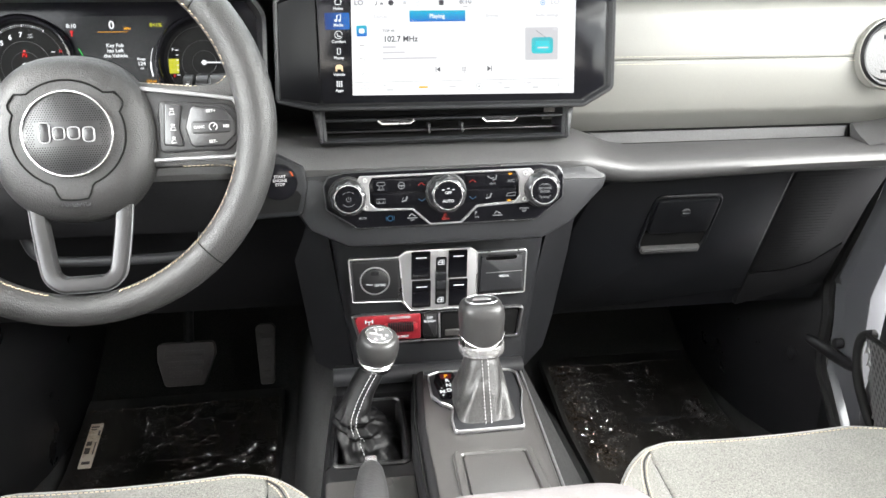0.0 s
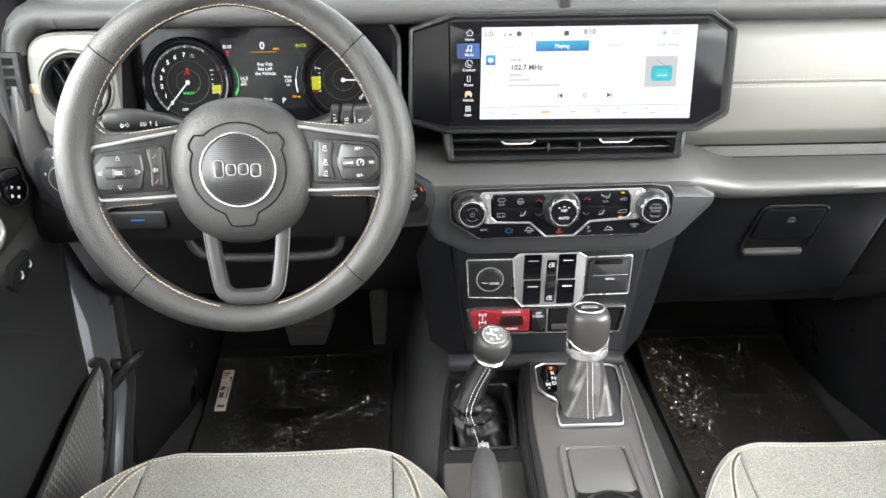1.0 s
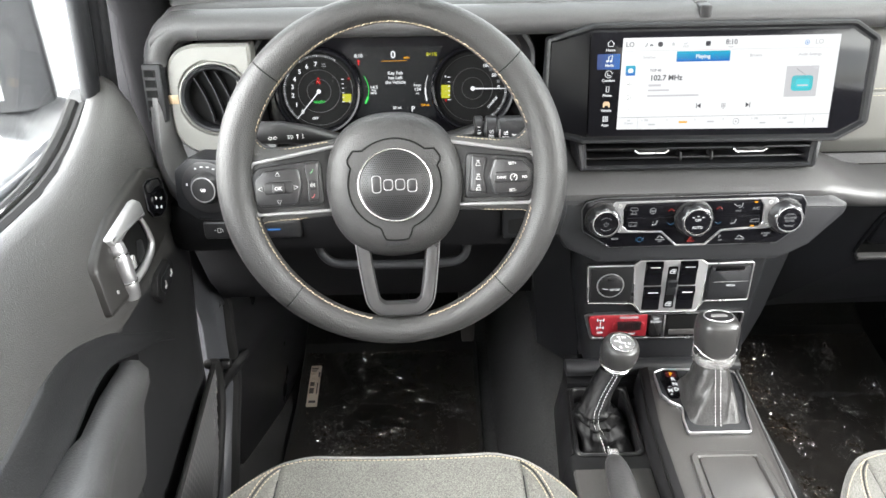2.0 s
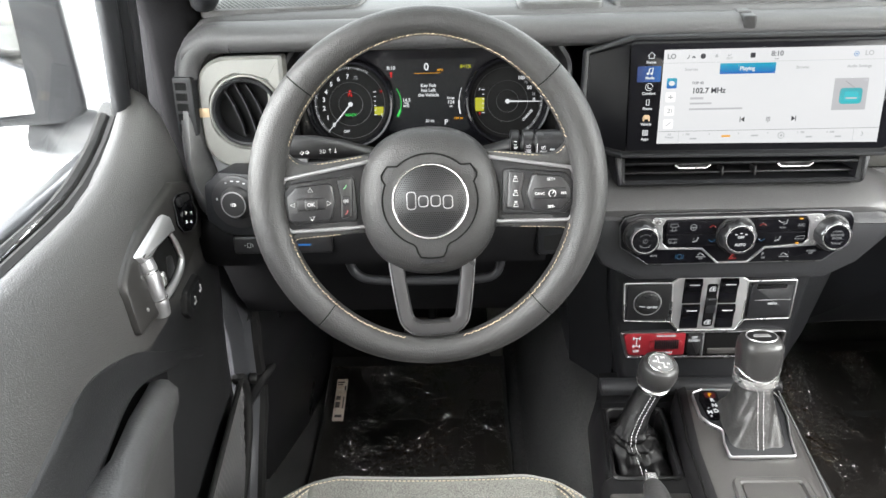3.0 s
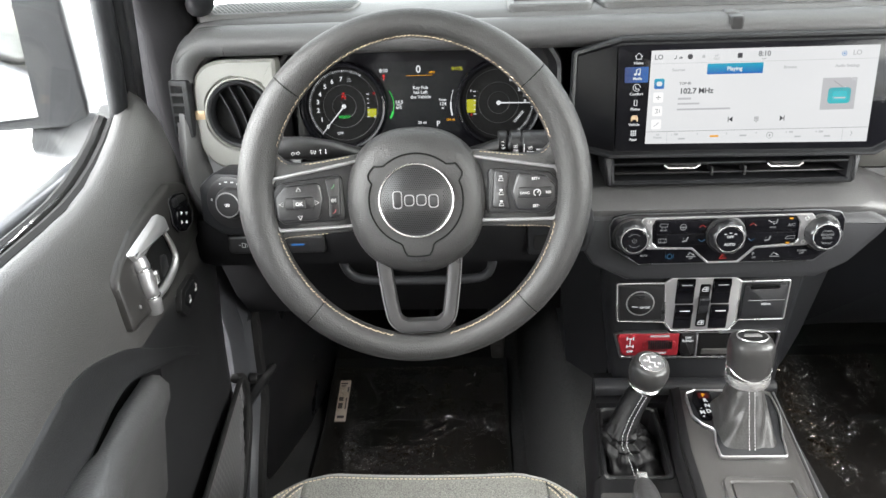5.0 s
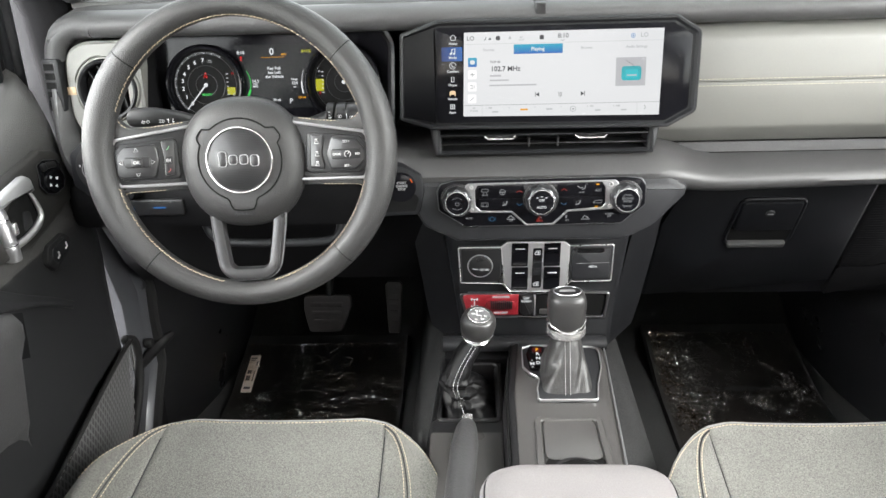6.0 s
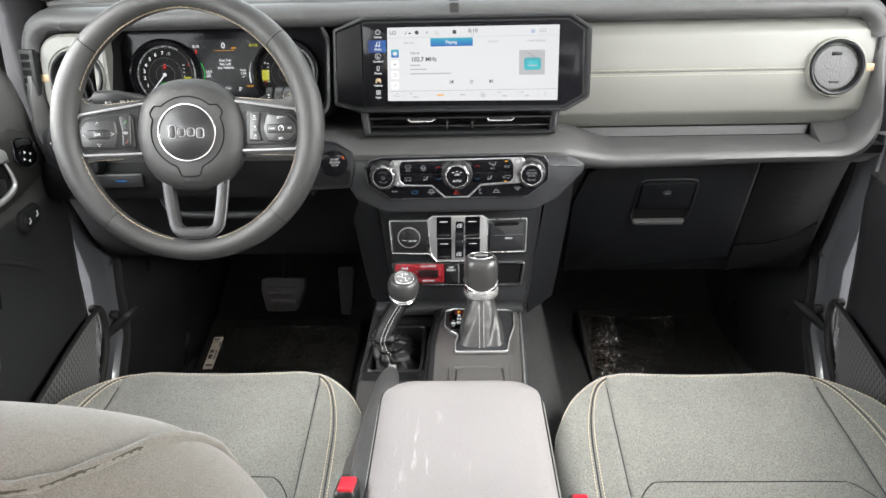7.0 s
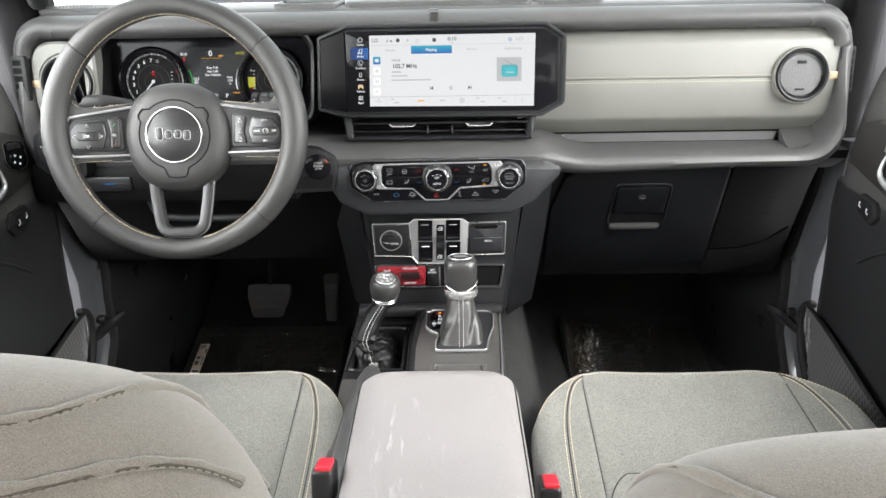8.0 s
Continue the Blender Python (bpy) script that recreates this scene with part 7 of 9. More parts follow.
# raised right half with the gear shifter, lower left half with the transfer lever
bm = bmesh.new()
secs = []
for y in (0.47, 0.55, 0.64, 0.70, 0.78, 0.86, 0.905, 0.925):
    z = zc(y) - (0.05 if y > 0.92 else 0.006 if y > 0.9 else 0)
    xr = 0.092 + 0.01 * (y - 0.64) / 0.26
    xl = -0.050 + 0.012 * max(0, (y - 0.80)) / 0.1
    secs.append([(xl - 0.006, y, 0.05), (xl - 0.006, y, z - 0.03), (xl - 0.002, y, z - 0.008), (xl + 0.008, y, z), (xr - 0.016, y, z), (xr - 0.005, y, z - 0.004), (xr + 0.002, y, z - 0.02), (xr + 0.012, y, z - 0.10), (xr + 0.03, y, 0.05)])
loft(bm, secs)
part("right_deck", bm, M_CONSOLE, con, "", 50)
bm = bmesh.new()
secs = []
for y in (0.47, 0.55, 0.64, 0.70, 0.78, 0.86, 0.900):
    z, xl = zc(y), -0.050 + 0.012 * max(0, (y - 0.80)) / 0.1
    secs.append([(xl - 0.003, y, z - 0.045), (xl - 0.0085, y, z - 0.045), (xl - 0.0085, y, z - 0.030), (xl - 0.0045, y, z - 0.007), (xl + 0.002, y, z - 0.0005), (xl + 0.008, y, z + 0.0012), (xl + 0.009, y, z - 0.004)])
loft(bm, secs)
part("deck_edge", bm, M_BLACK, con, "black moulded deck edge", 50)
def zl(y):
    return 0.283 + 0.06 * (y - 0.767)


def deck_left(y):
    return -0.163 + 0.012 * max(0, (y - 0.75)) / 0.15


# the transfer lever stands in a sunk well: two side strips, a rear bridge and a front bridge round it
bm = bmesh.new()
for y0, y1 in ((0.30, 0.773), (0.898, 0.925)):
    loft(bm, [[(deck_left(y) - 0.02, y, 0.05), (deck_left(y) - 0.008, y, zl(y) - 0.05), (deck_left(y), y, zl(y) - 0.006), (deck_left(y) + 0.008, y, zl(y)), (-0.057, y, zl(y)), (-0.055, y, 0.05)] for y in (y0, (y0 + y1) / 2, y1)])
loft(bm, [[(deck_left(y) - 0.02, y, 0.05), (deck_left(y) - 0.008, y, zl(y) - 0.05), (deck_left(y), y, zl(y) - 0.006), (deck_left(y) + 0.004, y, zl(y)), (deck_left(y) + 0.009, y, zl(y)), (deck_left(y) + 0.013, y, zl(y) - 0.004), (deck_left(y) + 0.015, y, 0.05)] for y in (0.773, 0.80, 0.84, 0.87, 0.898)])
loft(bm, [[(-0.070, y, 0.05), (-0.068, y, zl(y) - 0.004), (-0.065, y, zl(y)), (-0.057, y, zl(y)), (-0.055, y, 0.05)] for y in (0.773, 0.84, 0.898)])
part("left_deck", bm, M_BLACK, con, "", 50)
# floor of the sunk well, its shade deepened by the black colour
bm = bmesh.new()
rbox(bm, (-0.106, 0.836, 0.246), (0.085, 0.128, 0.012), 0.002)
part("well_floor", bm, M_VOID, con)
bm = bmesh.new()
loft(bm, [[(x, y, 0.283 + 0.06 * (y - 0.767) + w) for x, w in ((-0.160, -0.02), (-0.160, 0.001), (-0.157, 0.003), (-0.062, 0.003), (-0.060, 0.001), (-0.060, -0.02))] for y in (0.40, 0.738, 0.742)])
part("handbrake_plate", bm, M_CONSOLE, con, "satin grey plate round the handbrake", 50)
bm = bmesh.new()
line(bm, lambda u, v, w=0.0: Vector((u, v, zc(v) - 0.003)), [(-0.0535, 0.5), (-0.0535, 0.7), (-0.0525, 0.8), (-0.042, 0.9)], 0.0014, 0, 6)
part("deck_seam", bm, M_VOID, con)
# bright edge strips down the right flank
bm = bmesh.new()
line(bm, lambda u, v, w=0.0: Vector((u, v, zc(v) - 0.010)), [(0.0925, 0.5), (0.0945, 0.64), (0.0975, 0.75), (0.1015, 0.90)], 0.0016, 0, 6)
part("edge_strip", bm, M_GREYMETAL, con)
# cross bar where the console meets the stack
bm = bmesh.new()
loft(bm, [[(x, y, z) for y, z in ((0.903, 0.27), (0.903, 0.300), (0.945, 0.322), (0.945, 0.27))] for x in (-0.144, 0.103)])
part("cross_wall", bm, M_WELL, con)
bm = bmesh.new()
loft(bm, [[(x, y, z) for y, z in ((0.902, 0.314), (0.8995, 0.321), (0.9005, 0.327), (0.905, 0.331), (0.913, 0.3325), (0.921, 0.331), (0.925, 0.325), (0.923, 0.314))] for x in (-0.147, -0.14, -0.09, 0.06, 0.1, 0.106)])
part("cross_bar", bm, M_CHAR, con, "dark moulded cross bar", 60)
# shifter bezel
CFz = plane((0, 0.767, 0.3185), (1, 0, 0), (0, 1, 0.08))


def c(u, y):
    return (u, (y - 0.767) * 1.003)


BZ = rpoly([c(-0.010, 0.764), c(0.074, 0.764), c(0.079, 0.80), c(0.088, 0.835), c(0.090, 0.885), c(0.020, 0.889), c(-0.012, 0.890), c(-0.027, 0.883), c(-0.0275, 0.838), c(-0.018, 0.822), c(-0.005, 0.812), c(-0.010, 0.79)], [0.006, 0.006, 0.006, 0.01, 0.016, 0.006, 0.008, 0.006, 0.01, 0.012, 0.008, 0.01])
bm = bmesh.new()
slab(bm, BZ, CFz, -0.004, 0.003, 0.001)
part("shifter_plate", bm, M_CHAR, con)
BZI = inset(BZ, 0.0019)
bm = bmesh.new()
ring_plate(bm, BZ, BZI, CFz, -0.002, 0.006, 0.001)
part("shifter_bezel", bm, M_BEZEL, con, "satin metal shifter bezel")
bm = bmesh.new()
slab(bm, rpoly([c(-0.0205, 0.868), c(-0.0165, 0.830), c(-0.004, 0.830), c(0.0048, 0.8416), c(0.0077, 0.886), c(-0.0147, 0.8865)], 0.005), CFz, 0.0, 0.0055, 0.001)
gi = part("gear_indicator", bm, M_GLOSS, con, "lit gear indicator window")
for t, u, y, mt in (("P", -0.0037, 0.8765, M_LAMBER), ("R", -0.0033, 0.8664, M_LWHITE), ("N", -0.0031, 0.8560, M_LWHITE), ("D", -0.0038, 0.8452, M_LWHITE), ("M", -0.0126, 0.8430, M_LWHITE), ("-", -0.0125, 0.8515, M_LWHITE), ("+", -0.0126, 0.8355, M_LWHITE)):
    letters("gear_letter", t, 0.0092 if t not in "+-" else 0.006, CFz, *c(u, y), 0.0057, mt, gi)
bm = bmesh.new()
slab(bm, rrect(0.014, 0.011, 0.002, *c(-0.0037, 0.8765)), CFz, 0.003, 0.0057, 0)
part("park_lamp", bm, M_DIMRED, gi)
# storage tray lid and cup holder well
TR = rpoly([c(-0.022, 0.590), c(0.080, 0.590), c(0.073, 0.735), c(-0.018, 0.735)], [0.004, 0.004, 0.014, 0.014])
bm = bmesh.new()
ring_plate(bm, TR, inset(TR, 0.010), CFz, -0.004, 0.004, 0.002)
part("tray_rim", bm, M_CONSOLE, con)
bm = bmesh.new()
slab(bm, rpoly([c(-0.008, 0.655), c(0.066, 0.655), c(0.062, 0.727), c(-0.007, 0.727)], [0.012, 0.012, 0.01, 0.01]), CFz, -0.004, 0.0022, 0.0015)
part("tray_lid", bm, M_CONSOLE, con, "smooth grey tray lid")
# no hole is cut: a black patch paints the shade inside the holders
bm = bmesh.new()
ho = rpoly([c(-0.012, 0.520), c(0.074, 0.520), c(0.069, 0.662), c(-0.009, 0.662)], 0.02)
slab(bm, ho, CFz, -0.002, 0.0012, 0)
well = part("cup_well_shade", bm, M_VOID, con, "flat black patch for the shaded cup holder well")
for y in (0.625, 0.555):
    bm = bmesh.new()
    sweep(bm, [CFz(0.030 + 0.034 * math.cos(a), y - 0.767 + 0.031 * math.sin(a), 0.0022) for a in [2 * math.pi * i / 40 for i in range(40)]], 0.002, 6, closed=True)
    part("cup_ring", bm, M_BLACK, well)
    bm = bmesh.new()
    lathe(bm, [(0.0001, 0.004), (0.006, 0.003), (0.008, 0.0015), (0.0001, 0.001)], CFz, 16, 0.030, y - 0.767)
    part("cup_boss", bm, M_GREYMETAL, well)
# armrest box
bm = bmesh.new()
rbox(bm, (0.003, 0.25, 0.24), (0.176, 0.46, 0.40), 0.015)
part("armrest_body", bm, M_CONSOLE, con)
bm = bmesh.new()
rr = []
for ins, z in ((0.004, 0.395), (-0.006, 0.402), (-0.010, 0.418), (-0.010, 0.438), (-0.006, 0.450), (0.002, 0.4585), (0.014, 0.463), (0.03, 0.4645)):
    o = rpoly([(-0.082 + ins, 0.02), (0.092 - ins, 0.02), (0.087 - ins, 0.482 - ins), (-0.083 + ins, 0.482 - ins)], 0.038, 8)
    rr.append([(x, y, z - 0.006 * max(0, (y - 0.44) / 0.05) ** 2) for x, y in o])
loft(bm, rr)
lid = part("armrest_lid", bm, M_LID, con, "smooth grey padded armrest lid with scuff marks", 60)
bm = bmesh.new()
o = rpoly([(-0.0875, 0.02), (0.0975, 0.02), (0.0925, 0.4875), (-0.0885, 0.4875)], 0.043, 10)
sweep(bm, [(x, y, 0.4505 - 0.006 * max(0, (y - 0.44) / 0.05) ** 2) for x, y in o], 0.0011, 6, closed=True)
part("lid_welt", bm, M_DARK, lid)

# ---- gear shifter ----
gs = thing("gear_shifter", (0.033, 0.828, 0.325), "black leather automatic gear shifter with chrome collar and stitched boot", "gear shifter")
lean = Vector((0.0, 0.06, 1.0)).normalized()


def shaft(o, z, dy=0.06):
    return Vector((o[0], o[1] + dy * z, o[2] + z))


O = (0.033, 0.826, 0.325)
bm = bmesh.new()
rings = []
N = 72
for i in range(41):
    t = i / 40
    z = 0.074 * t
    rx = 0.0190 + 0.0185 * (1 - t) ** 2.2 + 0.0022 * math.sin(math.pi * t) ** 1.5
    ry = 0.0190 + 0.0290 * (1 - t) ** 1.6 + 0.0030 * math.sin(math.pi * t)
    ring = []
    for kk in range(N):
        a = 2 * math.pi * kk / N
        sq = (abs(math.cos(a)) ** 5 + abs(math.sin(a)) ** 5) ** (-0.2 * (1 - t) ** 0.7)
        wr = 1.0
        # pleats at the four lower corners, a bulging left shoulder and a pinch under the collar
        for ac, dep in ((0.95, 0.10), (2.25, 0.12), (3.85, 0.13), (5.35, 0.16)):
            da = (a - ac - 0.9 * (t - 0.25) + math.pi) % (2 * math.pi) - math.pi
            wr -= dep * (1 - t) ** 0.6 * math.sin(math.pi * min(1, 1.2 * t + 0.08)) * math.exp(-(da / 0.16) ** 2)
            wr += 0.5 * dep * math.sin(math.pi * min(1, 1.1 * t)) * math.exp(-((da - 0.32) / 0.2) ** 2)
        wr += 0.09 * math.exp(-((a - 3.6) / 0.5) ** 2 - ((t - 0.45) / 0.22) ** 2)
        wr -= 0.06 * math.exp(-((t - 0.86 - 0.03 * math.sin(3 * a)) / 0.035) ** 2)
        wr += 0.035 * math.sin(math.pi * t) * noise.noise(Vector((2.4 * math.cos(a), 2.4 * math.sin(a), 6 * t)))
        p = shaft(O, z)
        ring.append((p.x + rx * sq * wr * math.cos(a), p.y + ry * sq * wr * math.sin(a), p.z - 0.003 * (1 - t)))
    rings.append(ring)
loft(bm, rings)
boot = part("boot", bm, M_BOOT, gs, "wrinkled black leather boot", 80)
bm = bmesh.new()
for du in (-0.0035, 0.0035):
    pth = []
    for i in range(41):
        q3 = Vector(rings[i][54])
        pth.append((q3.x + du, q3.y - 0.0018, q3.z + 0.0004))
    stitches(bm, pth, 0.0026, 0.0016, 0.00036)
part("boot_stitching", bm, M_GREYTHREAD, boot)
gp = plane(shaft(O, 0.0), (1, 0, 0), (0, 1, -0.06))
bm = bmesh.new()
lathe(bm, [(0.0001, 0.063), (0.020, 0.063), (0.0252, 0.0645), (0.0272, 0.067), (0.0278, 0.070), (0.0280, 0.0765), (0.0272, 0.079), (0.0001, 0.081)], gp, 40)
part("collar", bm, M_SATIN, gs, "satin chrome collar")
bm = bmesh.new()
sweep(bm, [gp(0.0272 * math.cos(a), 0.0262 * math.sin(a), 0.0850 + 0.0055 * math.cos(2 * a) * (1 if math.sin(a) < 0 else 0.4)) for a in [2 * math.pi * i / 40 for i in range(40)]], 0.0011, 6, closed=True)
part("collar_band", bm, M_SATIN, gs)
bm = bmesh.new()
rings = []
for r, w in ((0.021, 0.078), (0.0245, 0.0795), (0.0252, 0.086), (0.0262, 0.097), (0.0269, 0.109), (0.0268, 0.1165), (0.0258, 0.1235), (0.0238, 0.1278), (0.0200, 0.1302), (0.010, 0.1312), (0.002, 0.1314)):
    ring = []
    for i in range(48):
        a = 2 * math.pi * i / 48
        s = (abs(math.cos(a)) ** 3 + abs(math.sin(a)) ** 3) ** (-1 / 3)
        ring.append(gp(r * s * math.cos(a), r * s * 0.95 * math.sin(a), w))
    rings.append(ring)
loft(bm, rings)
kn = part("knob", bm, M_KNOB, gs, "black leather-wrapped knob", 60)
bm = bmesh.new()
lathe(bm, [(0.0001, 0.1325), (0.0175, 0.1322), (0.0182, 0.1312), (0.0182, 0.128), (0.0001, 0.128)], lambda u, v, w=0.0: gp(u * 1.05, v * 0.82, w), 36)
cap = part("knob_cap", bm, M_SPOKE, kn, "dark cap plate with a bright rim")
bm = bmesh.new()
sweep(bm, [gp(0.0190 * math.cos(a), 0.0148 * math.sin(a), 0.1318) for a in [2 * math.pi * i / 40 for i in range(40)]], 0.0010, 6, closed=True)
part("cap_rim", bm, M_BEZEL, cap)
bm = bmesh.new()
slab(bm, rpoly([(-0.012, -0.003), (0.012, -0.003), (0.009, 0.004), (-0.009, 0.004)], 0.002), gp, 0.1318, 0.1330, 0.0004)
part("cap_mark", bm, M_BEZEL, cap)
bm = bmesh.new()
lathe(bm, [(0.0001, 0.0), (0.0035, 0.0), (0.004, -0.001), (0.004, -0.004), (0.0001, -0.004)], plane(gp(-0.0245, -0.013, 0.083), (0.6, -0.8, 0), (0, 0, 1)), 16)
part("release_button", bm, M_CHROME, gs)

# ---- transfer case lever ----
tl = thing("transfer_lever", (-0.112, 0.815, 0.285), "black transfer case lever with round knob and crumpled stitched boot", "gear lever")
B1 = Vector((-0.0945, 0.839, 0.3795))
bm = bmesh.new()
ring_plate(bm, rpoly([(-0.154, 0.766), (-0.060, 0.766), (-0.058, 0.902), (-0.142, 0.902)], 0.012), rpoly([(-0.148, 0.772), (-0.066, 0.772), (-0.064, 0.896), (-0.137, 0.896)], 0.009), lambda u, v, w=0.0: Vector((u, v, 0.283 + 0.06 * (v - 0.767) + w)), -0.012, 0.004, 0.002)
part("boot_frame", bm, M_BLACK, tl)
bm = bmesh.new()
rings = []
SPINE = [(-0.1065, 0.834, 0.256, 0.0415, 0.0625), (-0.1068, 0.834, 0.270, 0.0395, 0.0585), (-0.111, 0.831, 0.288, 0.033, 0.047), (-0.119, 0.822, 0.308, 0.0255, 0.032), (-0.1255, 0.812, 0.325, 0.0205, 0.0215), (-0.1215, 0.816, 0.339, 0.0185, 0.0185), (-0.110, 0.827, 0.359, 0.0178, 0.0178), (B1.x, B1.y, B1.z, 0.0165, 0.0165)]
mid = smooth_path([k[:3] for k in SPINE], 10)
wid = smooth_path([(k[3], k[4], 0) for k in SPINE], 10)
for i, (p, wd) in enumerate(zip(mid, wid)):
    t = i / (len(mid) - 1)
    skirt = max(0.0, 1 - t / 0.5)
    waist = math.exp(-((t - 0.50) / 0.13) ** 2)
    ring = []
    for kk in range(84):
        a = 2 * math.pi * kk / 84
        sq = (abs(math.cos(a)) ** 5 + abs(math.sin(a)) ** 5) ** (-0.2 * skirt)
        rid = 1 - 2.2 * abs(noise.noise(Vector((1.7 * math.cos(a) + 2, 1.7 * math.sin(a), 4 * t + 1.2 * math.sin(2 * a)))))
        wr = 1 + math.sin(math.pi * min(1.0, t / 0.8)) * 0.20 * (rid - 0.35) * (t < 0.8)
        # accordion folds at the pinch, long creases down the skirt
        wr += waist * 0.17 * math.sin(46 * t + 1.8 * math.sin(a + 0.8) + 0.8 * math.cos(3 * a))
        wr += 0.10 * skirt * math.sin(math.pi * min(1, 4 * t)) * (abs(math.sin(2.5 * a + 5 * t + 0.6)) ** 0.6 - 0.6)
        wr -= 0.05 * math.exp(-((t - 0.8) / 0.04) ** 2)
        ring.append((p.x + wd.x * sq * wr * math.cos(a), p.y + wd.y * sq * wr * math.sin(a), p.z + 0.004 * waist * math.sin(2 * a + 1)))
    rings.append(ring)
loft(bm, rings)
boot = part("boot", bm, M_CRUMPLED, tl, "crumpled black leather boot", 80)
bm = bmesh.new()
for du in (-0.003, 0.003):
    pth = []
    for ring in rings:
        q3 = Vector(ring[63])
        pth.append((q3.x + du, q3.y - 0.0012, q3.z + 0.0005))
    stitches(bm, pth, 0.0026, 0.0016, 0.00036)
part("boot_stitching", bm, M_GREYTHREAD, boot)
tp = plane(B1, (1, 0, -0.1), (0, 1, 0.22))
bm = bmesh.new()
lathe(bm, [(0.0001, -0.008), (0.017, -0.008), (0.0195, -0.004), (0.021, 0.0), (0.021, 0.004), (0.0185, 0.006), (0.0001, 0.006)], tp, 36)
part("collar", bm, M_CHROME, tl, "chrome collar")
bm = bmesh.new()
sweep(bm, [tp(0.0215 * math.cos(a), 0.0215 * math.sin(a), 0.007 + 0.003 * math.sin(a + 2.6)) for a in [2 * math.pi * i / 36 for i in range(36)]], 0.0012, 6, closed=True)
part("collar_band", bm, M_SATIN, tl)
bm = bmesh.new()
lathe(bm, [(0.0001, 0.004), (0.017, 0.005), (0.022, 0.010), (0.0245, 0.018), (0.0255, 0.027), (0.0245, 0.035), (0.0225, 0.040), (0.020, 0.0425), (0.0001, 0.043)], tp, 40)
kn = part("knob", bm, M_KNOB, tl, "black round lever knob", 60)
bm = bmesh.new()
lathe(bm, [(0.0001, 0.0436), (0.0148, 0.0434), (0.0152, 0.0425), (0.0152, 0.040), (0.0001, 0.040)], tp, 36)
cap = part("knob_cap", bm, M_GREYMETAL, kn, "brushed cap with shift pattern")
bm = bmesh.new()
sweep(bm, [tp(0.0155 * math.cos(a), 0.0155 * math.sin(a), 0.0431) for a in [2 * math.pi * i / 40 for i in range(40)]], 0.0011, 6, closed=True)
part("cap_ring", bm, M_SATIN, cap, "bright rim")
bm = bmesh.new()
line(bm, tp, [(-0.006, 0.009), (-0.003, 0.009), (-0.003, -0.001), (0.003, -0.001), (0.003, -0.008), (0.007, -0.008)], 0.0008, 0.0437, 5)
part("shift_pattern", bm, M_WHITE, cap)
for t, u, v in (("2H", 0.003, 0.0085), ("4H", -0.008, 0.001), ("N", 0.009, -0.002), ("4L", -0.004, -0.0095)):
    letters("shift_letter", t, 0.0048, tp, u, v, 0.0437, M_WHITE, cap)

# ---- handbrake ----
hb = thing("handbrake_lever", (-0.115, 0.60, 0.28), "dark grey handbrake lever with a silver release button", "handbrake")
bm = bmesh.new()
P = smooth_path([(-0.109, 0.742, 0.300), (-0.110, 0.72, 0.304), (-0.113, 0.66, 0.312), (-0.117, 0.58, 0.318), (-0.12, 0.48, 0.315), (-0.12, 0.40, 0.30)], 5)
sweep(bm, P, [0.0105 + 0.0075 * min(1, i / 8) for i in range(len(P))], 16, squash=0.85)
part("grip", bm, M_ARM, hb)
bm = bmesh.new()
rbox(bm, (-0.1085, 0.749, 0.2985), (0.0145, 0.02, 0.0135), 0.003)
part("release_button", bm, M_SATIN, hb, "silver release button")
bm = bmesh.new()
rbox(bm, (-0.12, 0.36, 0.27), (0.035, 0.14, 0.07), 0.012)
part("pivot_cover", bm, M_CONSOLE, hb)

# ---- pedals ----
bp = thing("brake_pedal", (-0.405, 1.28, 0.13), "dark rubber brake pedal on a bent steel arm", "pedal")
f = plane((-0.403, 1.272, 0.168), (1, 0, 0), (0, 0.35, 1))
bm = bmesh.new()
slab(bm, rpoly([(-0.040, -0.036), (0.028, -0.036), (0.049, 0.018), (0.048, 0.041), (-0.050, 0.041), (-0.051, 0.012)], 0.011), f, -0.012, 0.004, 0.004)
pp = part("pad", bm, M_PEDAL, bp)
for i in range(3):
    bm = bmesh.new()
    slab(bm, rrect(0.056 + 0.006 * i, 0.010, 0.003, -0.003, -0.014 + 0.018 * i), f, 0.003, 0.0046, 0.0008)
    part("tread_rib", bm, M_PEDAL, pp)
bm = bmesh.new()
sweep(bm, smooth_path([(-0.40, 1.29, 0.19), (-0.398, 1.30, 0.24), (-0.395, 1.36, 0.34), (-0.39, 1.42, 0.48)], 5), 0.009, 8)
part("arm", bm, M_DARK, bp)
ap = thing("accelerator_pedal", (-0.275, 1.35, 0.08), "narrow tapered black accelerator pedal", "pedal")
f = plane((-0.273, 1.345, 0.143), (1, 0, 0), (0.12, 0.35, 1))
bm = bmesh.new()
slab(bm, rpoly([(-0.013, -0.057), (0.012, -0.057), (0.019, 0.050), (0.012, 0.057), (-0.012, 0.057), (-0.019, 0.050)], 0.006), f, -0.010, 0.004, 0.003)
pp = part("pad", bm, M_PEDAL, ap)
for i in range(4):
    bm = bmesh.new()
    slab(bm, rrect(0.016 + 0.002 * i, 0.012, 0.002, 0, -0.036 + 0.024 * i), f, 0.003, 0.0045, 0.0006)
    part("tread_rib", bm, M_PEDAL, pp)

# ---- floor mats with protective film ----
M_FILM = glass("clear_crinkled_film", (0.98, 0.94, 0.89), 0.02, 0.075, 0.92)
def mat_z(y):
    return -0.02 + 0.22 * max(0.0, y - 1.25)


